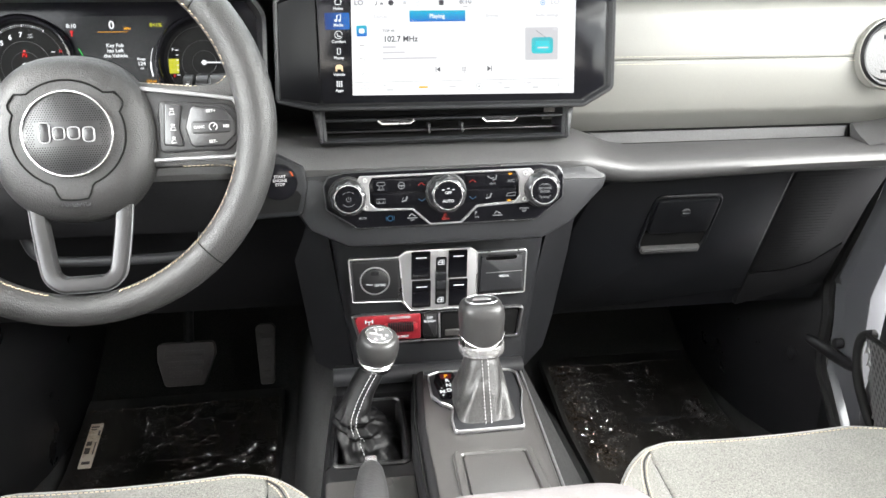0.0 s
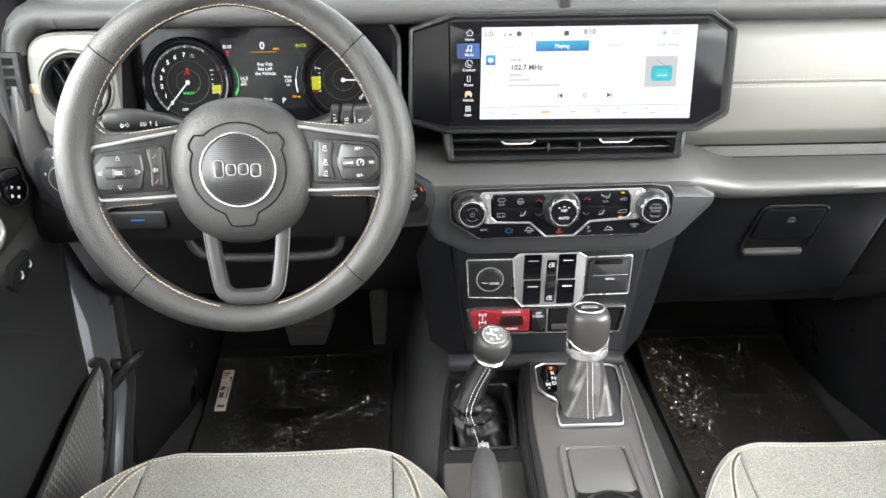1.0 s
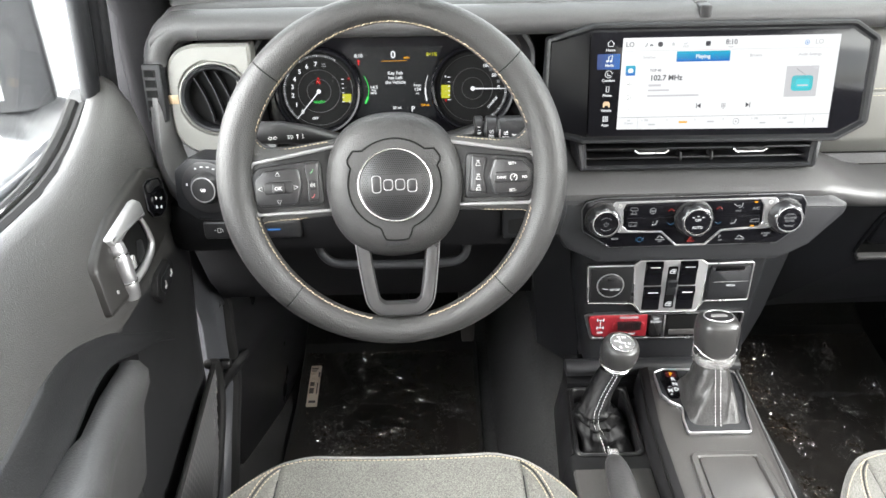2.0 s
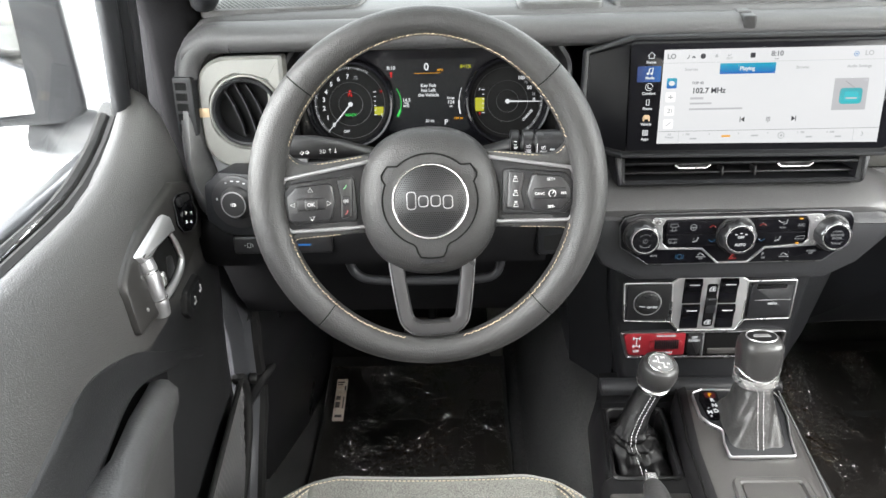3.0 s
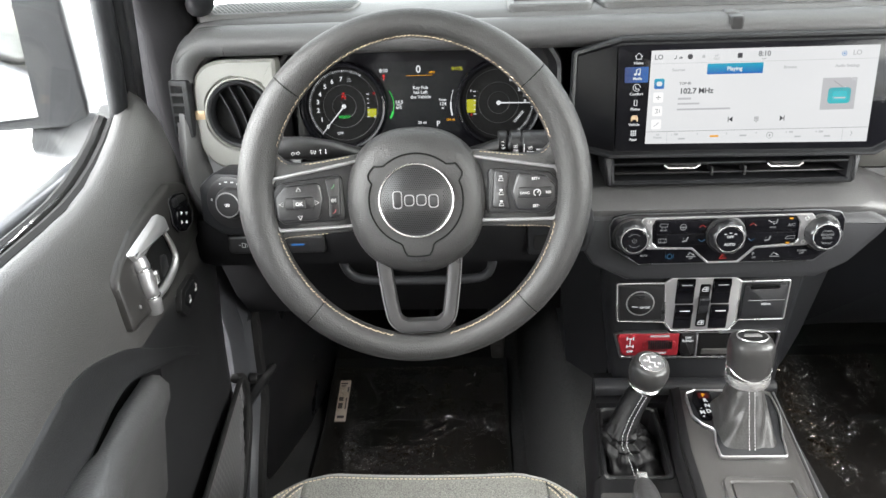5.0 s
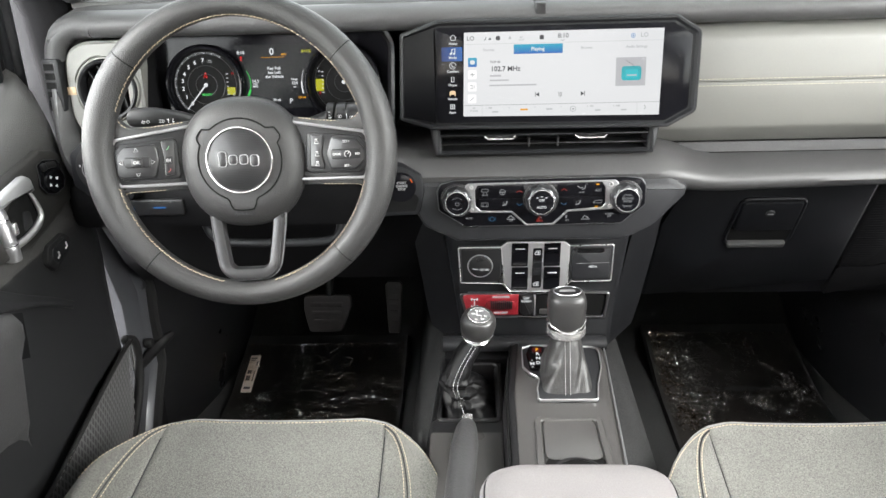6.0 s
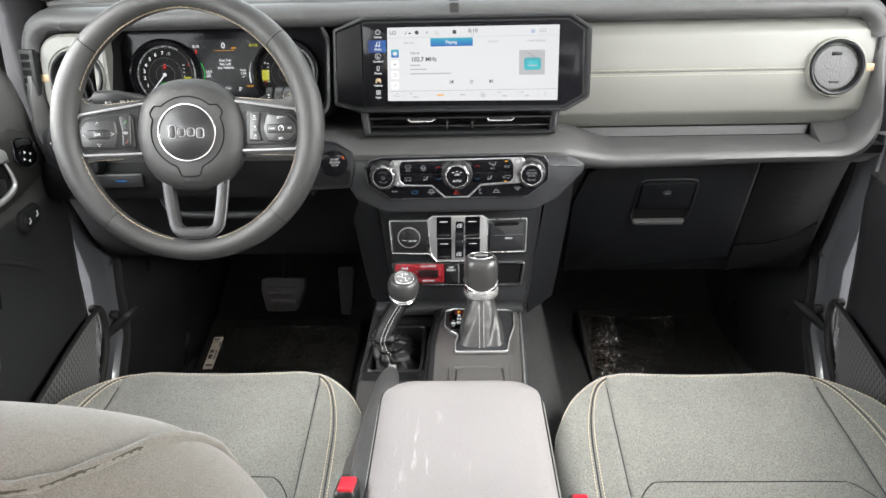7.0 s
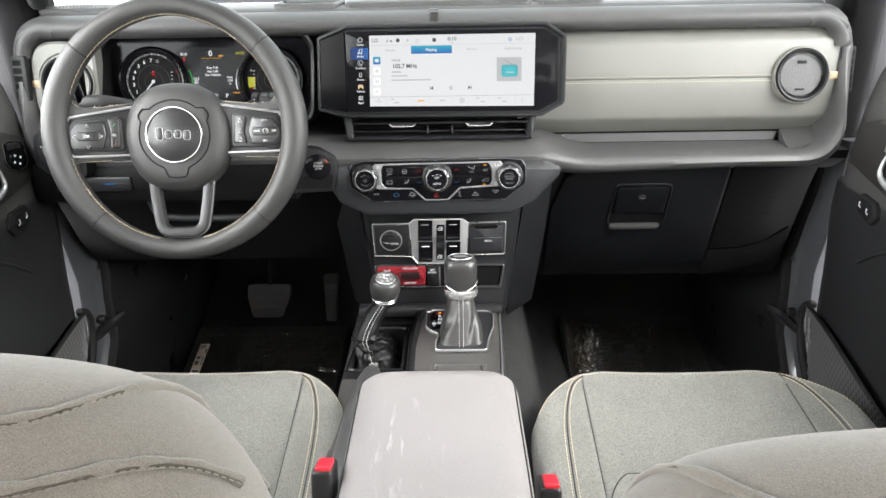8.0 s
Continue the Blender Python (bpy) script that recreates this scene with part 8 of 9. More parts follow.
for s, x0, x1, y0, y1 in ((-1, -0.63, -0.25, 1.0, 1.39), (1, 0.285, 0.62, 1.0, 1.415)):
    mat_ob = thing("floor_mat", ((x0 + x1) / 2, 1.2, -0.02), "black floor mat under crinkled clear protective film", "floor mat", "front floor mats")
    bm = bmesh.new()
    rows = []
    for k2 in range(14):
        y = y0 - 0.3 + (y1 + 0.03 - y0 + 0.3) * k2 / 13
        rows.append([(x0, y, mat_z(y)), (x0 + 0.004, y, mat_z(y) + 0.009), (x1 - 0.004, y, mat_z(y) + 0.009), (x1, y, mat_z(y))])
    loft(bm, rows)
    part("mat", bm, M_MAT, mat_ob)
    bm = bmesh.new()
    nx, ny = 130, 240
    vs = []
    for j in range(ny + 1):
        row = []
        for i in range(nx + 1):
            x, y = x0 + 0.01 + (x1 - x0 - 0.02) * i / nx, y0 - 0.2 + (y1 - y0 + 0.2) * j / ny
            nn = noise.noise(Vector((x * 22, y * 22, s * 5)))
            mask = 0.85 * max(0.0, noise.noise(Vector((x * 15 + 3, y * 11, 2 + s))) + 0.06) * (1.0 if s > 0 else 1.1 - 0.5 * math.exp(-((x + 0.56) / 0.08) ** 2)) + (0.5 * math.exp(-((x - 0.31) / 0.05) ** 2 - ((y - 1.33) / 0.10) ** 2) if s > 0 else 0)
            ridge = max(0.0, 1 - 7 * abs(noise.noise(Vector((x * 30, y * 78, 9 + s))))) + 0.7 * max(0.0, 1 - 6 * abs(noise.noise(Vector((x * 95 + 5, y * 60, 4 - s)))))
            row.append(bm.verts.new((x, y, mat_z(y) + 0.0115 + 0.021 * mask * ridge + 0.001 * nn)))
        vs.append(row)
    for j in range(ny):
        for i in range(nx):
            bm.faces.new((vs[j][i], vs[j][i + 1], vs[j + 1][i + 1], vs[j + 1][i]))
    # crinkles: small tents of film, in drifts and along the far edge
    rnd = random.Random(7 + s)
    done = 0
    while done < 620:
        x, y = rnd.uniform(x0 + 0.015, x1 - 0.015), rnd.uniform(y0 - 0.05, y1)
        edge = y1 - 0.004 - y
        if done % 14 == 0:
            y, edge = y1 - 0.003 - rnd.random() * 0.006, 0.0
        drift = noise.noise(Vector((x * 9 + 4 * s, y * 9, 3)))
        if s > 0:
            drift += 0.8 * math.exp(-((x - 0.325) / 0.035) ** 2) - 0.45
        else:
            drift += 0.5 * math.exp(-((x + 0.42) / 0.12) ** 2) - 0.18
        if edge and rnd.random() > max(0.03, 1.6 * drift):
            continue
        done += 1
        ln, wd, ht = rnd.uniform(0.005, 0.020), rnd.uniform(0.0016, 0.0045), rnd.uniform(0.001, 0.005)
        an = rnd.gauss(0.3, 0.7) if s < 0 else rnd.uniform(0, math.pi)
        d, n = Vector((math.cos(an), math.sin(an), 0)) * ln / 2, Vector((-math.sin(an), math.cos(an), 0)) * wd
        c = Vector((x, y, mat_z(y) + 0.0135))
        up = Vector((0, 0, ht))
        v = [bm.verts.new(q) for q in (c - d, c - d * 0.3 + up, c + d * 0.5 + up * rnd.uniform(0.3, 1), c + d, c + n, c - n)]
        for tri in ((0, 5, 1), (1, 5, 2), (2, 5, 3), (0, 1, 4), (1, 2, 4), (2, 3, 4)):
            bm.faces.new([v[q] for q in tri])
    fo = part("protective_film", bm, M_FILM, mat_ob, "clear crinkled plastic film", 14)
    fo.visible_shadow = False
tag = thing("paper_tag", (-0.6, 1.32, -0.008), "pale printed paper tag lying on the floor mat", "paper tag")
fl = plane((-0.5965, 1.301, 0.0025), (1, 0.0, 0), (-0.138, 1, 0.22))
bm = bmesh.new()
slab(bm, rpoly([(-0.0113, -0.055), (0.0113, -0.055), (0.0113, 0.055), (-0.0113, 0.055)], 0.002), fl, -0.001, 0.0005, 0)
part("sheet", bm, M_PAPER, tag)
bars("print_bar", [(-0.002, 0.046, 0.014, 0.003), (-0.003, 0.040, 0.010, 0.002), (0.008, 0.03, 0.003, 0.012), (-0.004, 0.004, 0.009, 0.010), (-0.004, -0.014, 0.009, 0.014), (0.007, -0.008, 0.002, 0.03), (0.0, -0.043, 0.014, 0.006)], fl, 0.0008, M_INK, tag, "unreadable printed bars")

# ---- front doors ----
def front_door(s):
    """s: -1 driver's side, 1 passenger's side."""
    door = thing("front_door", (s * 0.72, 0.35, 0.0), "closed dark grey front door with silver pull handle and net pocket" if s > 0 else "closed dark grey front door with mirror switch and net pocket", "car door", "front doors")

    def sec(y):
        """Inner skin at y: list of (x, z) from the sill of the glass down to the floor."""
        rise = 0.075 * max(0.0, min(1.0, (y - 0.70) / 0.22)) ** 2.2
        prof = [(0.752, 0.672 + rise), (0.744, 0.688 + rise), (0.732, 0.690 + rise), (0.718, 0.684 + rise * 0.95), (0.702, 0.668 + rise * 0.8), (0.690, 0.645 + rise * 0.55), (0.681, 0.615 + rise * 0.25), (0.6755, 0.58), (0.6745, 0.545), (0.6755, 0.50), (0.679, 0.46), (0.684, 0.42), (0.690, 0.36), (0.696, 0.28), (0.700, 0.18), (0.702, 0.06), (0.702, 0.03)]
        lean = 0.022 * step(0.66, 0.42, y)
        return [(x - lean * step(0.66, 0.55, z), z) for x, z in prof]

    ys = [-0.27, -0.1, 0.1, 0.3, 0.45, 0.55, 0.62, 0.68, 0.73, 0.78, 0.82, 0.86, 0.90, 0.925, 0.945, 0.955]
    # the lower trim's darker colour includes the shade under the crease
    for nm, i0, i1, mt, lab in (("upper_panel", 0, 9, M_DOOR, "grey grained upper door trim"), ("lower_panel", 8, 17, M_DOORLOW, "black moulded lower door trim, darkened for the shade below the crease")):
        bm = bmesh.new()
        rings = []
        for y in (ys if i0 else [v for v in ys if v < 0.91] + [0.915, 0.925, 0.931]):
            edge = 0.012 if y > (0.95 if i0 else 0.93) else 0.004 if y > (0.94 if i0 else 0.92) else 0.0
            ring = []
            for x, z in sec(y)[i0:i1]:
                sl = 0.035 * max(0.0, (0.60 - z)) / 0.3 * max(0, (y - 0.6)) / 0.35
                ring.append((s * (x + edge + (0.0015 if i0 and z > 0.53 else 0)), y + sl, z))
            ring += [(s * 0.775, y, ring[-1][2]), (s * 0.775, y, ring[0][2])]
            rings.append(ring)
        loft(bm, rings)
        part(nm, bm, mt, door, lab, 55)
    # window frame
    for dy, r, mt in ((0.0, 0.012, M_DARK), (0.020, 0.006, M_WELL), (0.034, 0.010, M_DARK), (0.054, 0.012, M_CHAR)):
        bm = bmesh.new()
        P = smooth_path([(s * 0.745, 0.905 + dy, 0.70), (s * 0.742, 0.903 + dy, 0.75), (s * 0.722, 0.875 + dy, 0.90), (s * 0.70, 0.80 + dy, 1.06), (s * 0.69, 0.72 + dy, 1.19), (s * 0.688, 0.66, 1.225 + dy * 0.4), (s * 0.69, 0.5, 1.23 + dy * 0.4), (s * 0.69, -0.25, 1.23 + dy * 0.4)], 5)
        sweep(bm, P, r, 10)
        part("window_frame", bm, mt, door)
    bm = bmesh.new()
    P = [(s * 0.748, -0.27 + 1.17 * i / 30, 0.682 + 0.062 * max(0.0, min(1.0, (-0.27 + 1.17 * i / 30 - 0.70) / 0.22)) ** 2.2) for i in range(31)]
    sweep(bm, P, 0.010, 8)
    part("glass_seal", bm, M_RUBBER, door)
    bm = bmesh.new()
    P2 = [(s * 0.765, p[1], p[2] + 0.004) for p in P]
    sweep(bm, P2, 0.008, 8)
    part("outer_seal", bm, M_RUBBER, door)
    bm = bmesh.new()
    loft(bm, [[(s * (x + d), y, z) for x, y, z in ((0.757, -0.25, 0.66), (0.757, 0.905, 0.70), (0.742, 0.905, 0.76), (0.722, 0.88, 0.90), (0.70, 0.80, 1.06), (0.69, 0.72, 1.19), (0.69, -0.25, 1.22))] for d in (0.0, 0.004)])
    gl = part("window_glass", bm, M_GLASS, door, "clear side glass")
    gl.visible_shadow = False
    # outer skin
    bm = bmesh.new()
    rbox(bm, (s * 0.80, 0.34, 0.32), (0.03, 1.22, 0.74), 0.012)
    part("outer_skin", bm, M_PAINT, door, "silver-grey painted outer skin")
    # handle plate: coordinates (y, z) on the inner skin
    def skin(u, v, w=0.0):
        """Point on the inner skin at y = u, z = v, lifted by w."""
        prof = sec(u)[2:]
        x = prof[-1][0] if v < prof[-1][1] else prof[0][0]
        for (xa, za), (xb, zb) in zip(prof, prof[1:]):
            if zb <= v <= za:
                x = xa + (xb - xa) * (za - v) / max(za - zb, 1e-6)
        return Vector((s * (x - w), u, v))

    bm = bmesh.new()
    PL = rpoly([(0.862, 0.667), (0.900, 0.653), (0.915, 0.599), (0.902, 0.586), (0.768, 0.565), (0.668, 0.575), (0.676, 0.631), (0.706, 0.642), (0.757, 0.654)], [0.012, 0.02, 0.02, 0.012, 0.03, 0.008, 0.02, 0.02, 0.03], 6)
    slab(bm, PL, skin, -0.01, 0.008, 0.005)
    plate = part("handle_plate", bm, M_PLATE, door, "raised satin black handle plate")
    # hollow behind the handle: only its shade, painted black on the plate
    bm = bmesh.new()
    slab(bm, rpoly([(0.772, 0.631), (0.804, 0.628), (0.805, 0.598), (0.790, 0.585), (0.738, 0.580), (0.738, 0.618)], 0.006), skin, 0.0, 0.0084, 0.0003)
    part("handle_shade", bm, M_VOID, plate)
    bm = bmesh.new()
    slab(bm, rpoly([(0.775, 0.612), (0.790, 0.608), (0.785, 0.591), (0.760, 0.588)], 0.005), skin, 0.004, 0.0090, 0.001)
    part("release_paddle", bm, M_BLACK, plate)
    bm = bmesh.new()
    loop = smooth_path([skin(0.8012, 0.6285, 0.011), skin(0.8040, 0.6138, 0.011), skin(0.8044, 0.5985, 0.011), skin(0.7962, 0.5907, 0.011), skin(0.7786, 0.5855, 0.011), skin(0.7565, 0.5834, 0.011), skin(0.7333, 0.5832, 0.010)], 6)
    sweep(bm, loop, [0.0026 + 0.0022 * min(1.0, i / 20) for i in range(len(loop))], 10)
    part("handle_loop", bm, M_BEZEL, plate, "satin silver handle loop")
    bm = bmesh.new()
    blade = rpoly([(0.7168, 0.6420), (0.7960, 0.6520), (0.8060, 0.6505), (0.8140, 0.6443), (0.8110, 0.6270), (0.7960, 0.6303), (0.7676, 0.6325), (0.7429, 0.6300), (0.7226, 0.6320)], [0.003, 0.008, 0.006, 0.007, 0.004, 0.008, 0.02, 0.02, 0.003], 5)
    slab(bm, blade, skin, 0.002, 0.0150, 0.0045)
    part("pull_bar", bm, M_BEZEL, plate, "satin silver pull bar")
    bm = bmesh.new()
    P = smooth_path([skin(0.7325, 0.6300, 0.007), skin(0.7300, 0.6180, 0.008), skin(0.7270, 0.6013, 0.008), skin(0.7262, 0.5856, 0.008), skin(0.7268, 0.5680, 0.006)], 6)
    sweep(bm, P, [0.0098 - (0.0012 if i in (6, 17) else 0.0) for i in range(len(P))], 16)
    lever = part("lock_lever", bm, M_GREYMETAL, plate, "satin grey lock lever barrel")
    for j in (6, 17):
        bm = bmesh.new()
        sweep(bm, [P[j] + (P[j + 1] - P[j]).normalized() * d for d in (-0.0007, 0.0007)], 0.0102, 16)
        part("lever_ring", bm, M_CHROME, lever)
    bm = bmesh.new()
    rbox(bm, skin(0.7395, 0.6040, 0.013), (0.008, 0.008, 0.016), 0.0025)
    part("lever_nub", bm, M_SATIN, lever)
    bm = bmesh.new()
    loft(bm, [[skin(0.6985 + r * math.cos(2 * math.pi * i / 10), 0.5905 + r * math.sin(2 * math.pi * i / 10), w) for i in range(10)] for r, w in ((0.0022, 0.007), (0.0022, 0.0083), (0.0010, 0.0088))])
    part("plate_screw", bm, M_BEZEL, plate)
    # lock switch
    bm = bmesh.new()
    slab(bm, rpoly([(0.793, 0.527), (0.809, 0.509), (0.856, 0.518), (0.863, 0.536), (0.848, 0.552), (0.802, 0.550)], 0.010), skin, -0.01, 0.007, 0.004)
    ls = part("lock_switch", bm, M_BLACK, door)
    bm = bmesh.new()
    slab(bm, rpoly([(0.804, 0.531), (0.815, 0.518), (0.848, 0.523), (0.853, 0.534), (0.843, 0.545), (0.809, 0.544)], 0.007), skin, 0.0, 0.0085, 0.002)
    part("lock_rocker", bm, M_DARK, ls)
    for u, v in ((0.817, 0.531), (0.840, 0.535)):
        bm = bmesh.new()
        sweep(bm, [skin(u - 0.0025, v - 0.004, 0.009), skin(u + 0.0025, v - 0.002, 0.009), skin(u + 0.0015, v + 0.0045, 0.009)], 0.0013, 6)
        part("lock_mark", bm, M_PRINT, ls)
    if s < 0:
        bm = bmesh.new()
        slab(bm, rpoly([(0.842, 0.6515), (0.858, 0.6535), (0.886, 0.6455), (0.891, 0.6363), (0.887, 0.6300), (0.892, 0.6170), (0.880, 0.6065), (0.857, 0.6050), (0.838, 0.6125), (0.830, 0.6254), (0.837, 0.6386)], 0.006), skin, 0.0, 0.0092, 0.0015)
        ms = part("mirror_switch", bm, M_GLOSS, plate)
        bm = bmesh.new()
        sweep(bm, [skin(u, v, 0.0090) for u, v in rpoly([(0.842, 0.6515), (0.858, 0.6535), (0.886, 0.6455), (0.891, 0.6363), (0.887, 0.6300), (0.892, 0.6170), (0.880, 0.6065), (0.857, 0.6050), (0.838, 0.6125), (0.830, 0.6254), (0.837, 0.6386)], 0.006)], 0.0007, 6, closed=True)
        part("switch_edge", bm, M_TRIMDARK, ms)
        bm = bmesh.new()
        slab(bm, rpoly([(0.8480, 0.6500), (0.8590, 0.6500), (0.8585, 0.6400), (0.8465, 0.6400)], 0.003), skin, 0.005, 0.0125, 0.002)
        part("mirror_selector", bm, M_DARK, ms)
        bm = bmesh.new()
        slab(bm, rpoly([(0.8605, 0.6500), (0.8820, 0.6445), (0.8815, 0.6365), (0.8600, 0.6400)], 0.003), skin, 0.005, 0.0105, 0.0015)
        part("fold_key", bm, M_BLACK, ms)
        bm = bmesh.new()
        cy, cz = 0.8590, 0.6225
        loft(bm, [[skin(cy + r * 1.35 * math.cos(2 * math.pi * i / 28), cz + r * math.sin(2 * math.pi * i / 28), w) for i in range(28)] for r, w in ((0.0140, 0.006), (0.0140, 0.0100), (0.0130, 0.0112), (0.005, 0.0100))])
        part("mirror_dial", bm, M_GLOSS, ms)
        for a in (15, 105, 195, 285):
            bm = bmesh.new()
            d = Vector((math.cos(radians(a)), math.sin(radians(a))))
            n2 = Vector((-d.y, d.x))
            pts = [d * 0.0100, d * 0.0064 + n2 * 0.0020, d * 0.0064 - n2 * 0.0020]
            loft(bm, [[skin(cy + p.x * 1.3, cz + p.y, w) for p in pts] for w in (0.0100, 0.0113)])
            part("dial_arrow", bm, M_WHITE, ms)
    # armrest with pull cup
    bm = bmesh.new()
    A = [(0.682, 0.498, 0.664), (0.676, 0.516, 0.650), (0.662, 0.529, 0.642), (0.640, 0.537, 0.636), (0.58, 0.547, 0.630), (0.52, 0.552, 0.622), (0.46, 0.556, 0.606), (0.40, 0.558, 0.592), (0.3, 0.560, 0.585), (-0.2, 0.56, 0.585)]
    rings = []
    for y, zt, xi in A:
        cw = 0.055 * min(1.0, max(0.0, (0.52 - y) / 0.12))
        rings.append([(s * x, y, z) for x, z in ((0.690, zt - 0.19), (xi + 0.028, zt - 0.16), (xi + 0.012, zt - 0.06), (xi, zt - 0.03), (xi - 0.002, zt - 0.012), (xi + 0.006, zt - 0.001), (xi + 0.014, zt), (xi + 0.026 + cw, zt - 0.004), (xi + 0.030 + cw, zt - 0.012), (xi + 0.032 + cw, zt - 0.05), (0.690, zt - 0.06))])
    loft(bm, rings)
    arm = part("armrest", bm, M_ARM, door, "moulded door armrest with pull cup", 60)
    # moulding with a raised crest; the shaded band is put into its black
    bm = bmesh.new()
    border = smooth_path([(0.850, 0.440, 0), (0.800, 0.474, 0), (0.727, 0.519, 0), (0.670, 0.557, 0), (0.619, 0.581, 0), (0.573, 0.596, 0), (0.530, 0.600, 0), (0.467, 0.597, 0), (0.36, 0.592, 0), (0.20, 0.590, 0)], 6)
    crest = smooth_path([(0.845, 0.432, 0), (0.775, 0.476, 0), (0.720, 0.503, 0), (0.672, 0.525, 0), (0.634, 0.540, 0), (0.596, 0.546, 0), (0.550, 0.547, 0), (0.493, 0.546, 0), (0.36, 0.544, 0), (0.20, 0.540, 0)], 6)
    rings = []
    for i, (a, b) in enumerate(zip(border, crest)):
        n = i / (len(border) - 1)
        swell = min(1.0, 8 * n) * 0.006
        rings.append([skin(a.x + (b.x - a.x) * q, a.y + (b.y - a.y) * q, w) for q, w in ((0.0, -0.002), (0.0, 0.0012), (0.06, 0.0020), (0.4, 0.0014), (0.7, 0.002 + 0.3 * swell), (0.88, 0.002 + 0.85 * swell), (1.0, 0.002 + swell), (1.06, 0.002 + 0.8 * swell), (1.10, 0.001), (1.12, -0.006))])
    loft(bm, rings)
    part("cup_surround", bm, M_DOORLOW, door, "smooth moulding round the pull cup, its shade put into the black", 60)
    # no pocket is built: a thin black strip paints the cup's shade
    bm = bmesh.new()
    loft(bm, [[skin(y, zt - 0.05, 0.0002), skin(y, zt - 0.05, 0.0015), skin(y, zt - 0.015, 0.0015), skin(y, zt + 0.018, 0.0015), skin(y, zt + 0.018, 0.0002)] for y, zt in ((0.72, 0.478), (0.66, 0.508), (0.6, 0.53), (0.54, 0.540), (0.45, 0.540), (0.3, 0.535), (0.2, 0.53))])
    part("pull_cup_shade", bm, M_WELL, arm)
    # seam across the lower door
    bm = bmesh.new()
    sweep(bm, smooth_path([(s * 0.6795, 0.74, 0.478), (s * 0.680, 0.79, 0.474), (s * 0.684, 0.83, 0.462), (s * 0.687, 0.87, 0.455), (s * 0.688, 0.95, 0.452)], 5), 0.002, 6)
    part("panel_seam", bm, M_VOID, door)
    # net pocket: frame, cord mesh
    bm = bmesh.new()
    sweep(bm, smooth_path([(s * 0.696, 0.990, 0.286), (s * 0.690, 1.008, 0.272), (s * 0.690, 1.010, 0.235), (s * 0.690, 0.992, 0.19), (s * 0.690, 0.945, 0.14), (s * 0.69, 0.88, 0.10)], 6), 0.008, 10)
    part("net_bar", bm, M_RUBBER, door)
    bm = bmesh.new()
    sweep(bm, smooth_path([(s * 0.690, 1.008, 0.280), (s * 0.684, 0.95, 0.284), (s * 0.678, 0.85, 0.276), (s * 0.676, 0.75, 0.258), (s * 0.676, 0.65, 0.24), (s * 0.678, 0.45, 0.23)], 5), 0.004, 8)
    net = part("net_hem", bm, M_RUBBER, door)
    bm = bmesh.new()

    def net_at(a, b):
        y = 1.0 - 0.5 * a
        x = 0.688 - 0.016 * math.sin(min(a * 1.6, 1) * math.pi / 2)
        zt = 0.280 - 0.042 * min(1, a * 1.4) ** 2
        return Vector((s * x, y - 0.07 * b * max(0, 1 - a * 2), zt - b * 0.16 - 0.03 * min(1, a * 2) * b))

    nu, nv = 44, 17
    for i in range(nu):
        for j in range(nv):
            a, b = (i + 0.5 * (j % 2)) / nu, j / nv
            p0, p1, p2 = net_at(a, b), net_at(a + 0.5 / nu, b + 1.0 / nv), net_at(a - 0.5 / nu, b + 1.0 / nv)
            for q1 in (p1, p2):
                d = (q1 - p0).normalized()
                w = Vector((s, 0, 0)).cross(d).normalized() * 0.0016
                o = Vector((-s * 0.0012, 0, 0))
                vs = [bm.verts.new(c) for c in (p0 - w, q1 - w, q1 + w, p0 + w)]
                bm.faces.new(vs)
    tagged(part("net_cord", bm, M_GREYNET, net, "black elastic net cords"), kind="stuff")
    bm = bmesh.new()
    rings = [[net_at(a / 20, b / 6) + Vector((s * 0.006, 0, 0)) for b in range(7)] for a in range(21)]
    loft(bm, rings, False, False, closed=False)
    part("pocket_back", bm, M_BLACK, net)
    return door


M_GREYNET = material("net_cord", (0.09, 0.09, 0.09), 0.6)
front_door(-1)
front_door(1)

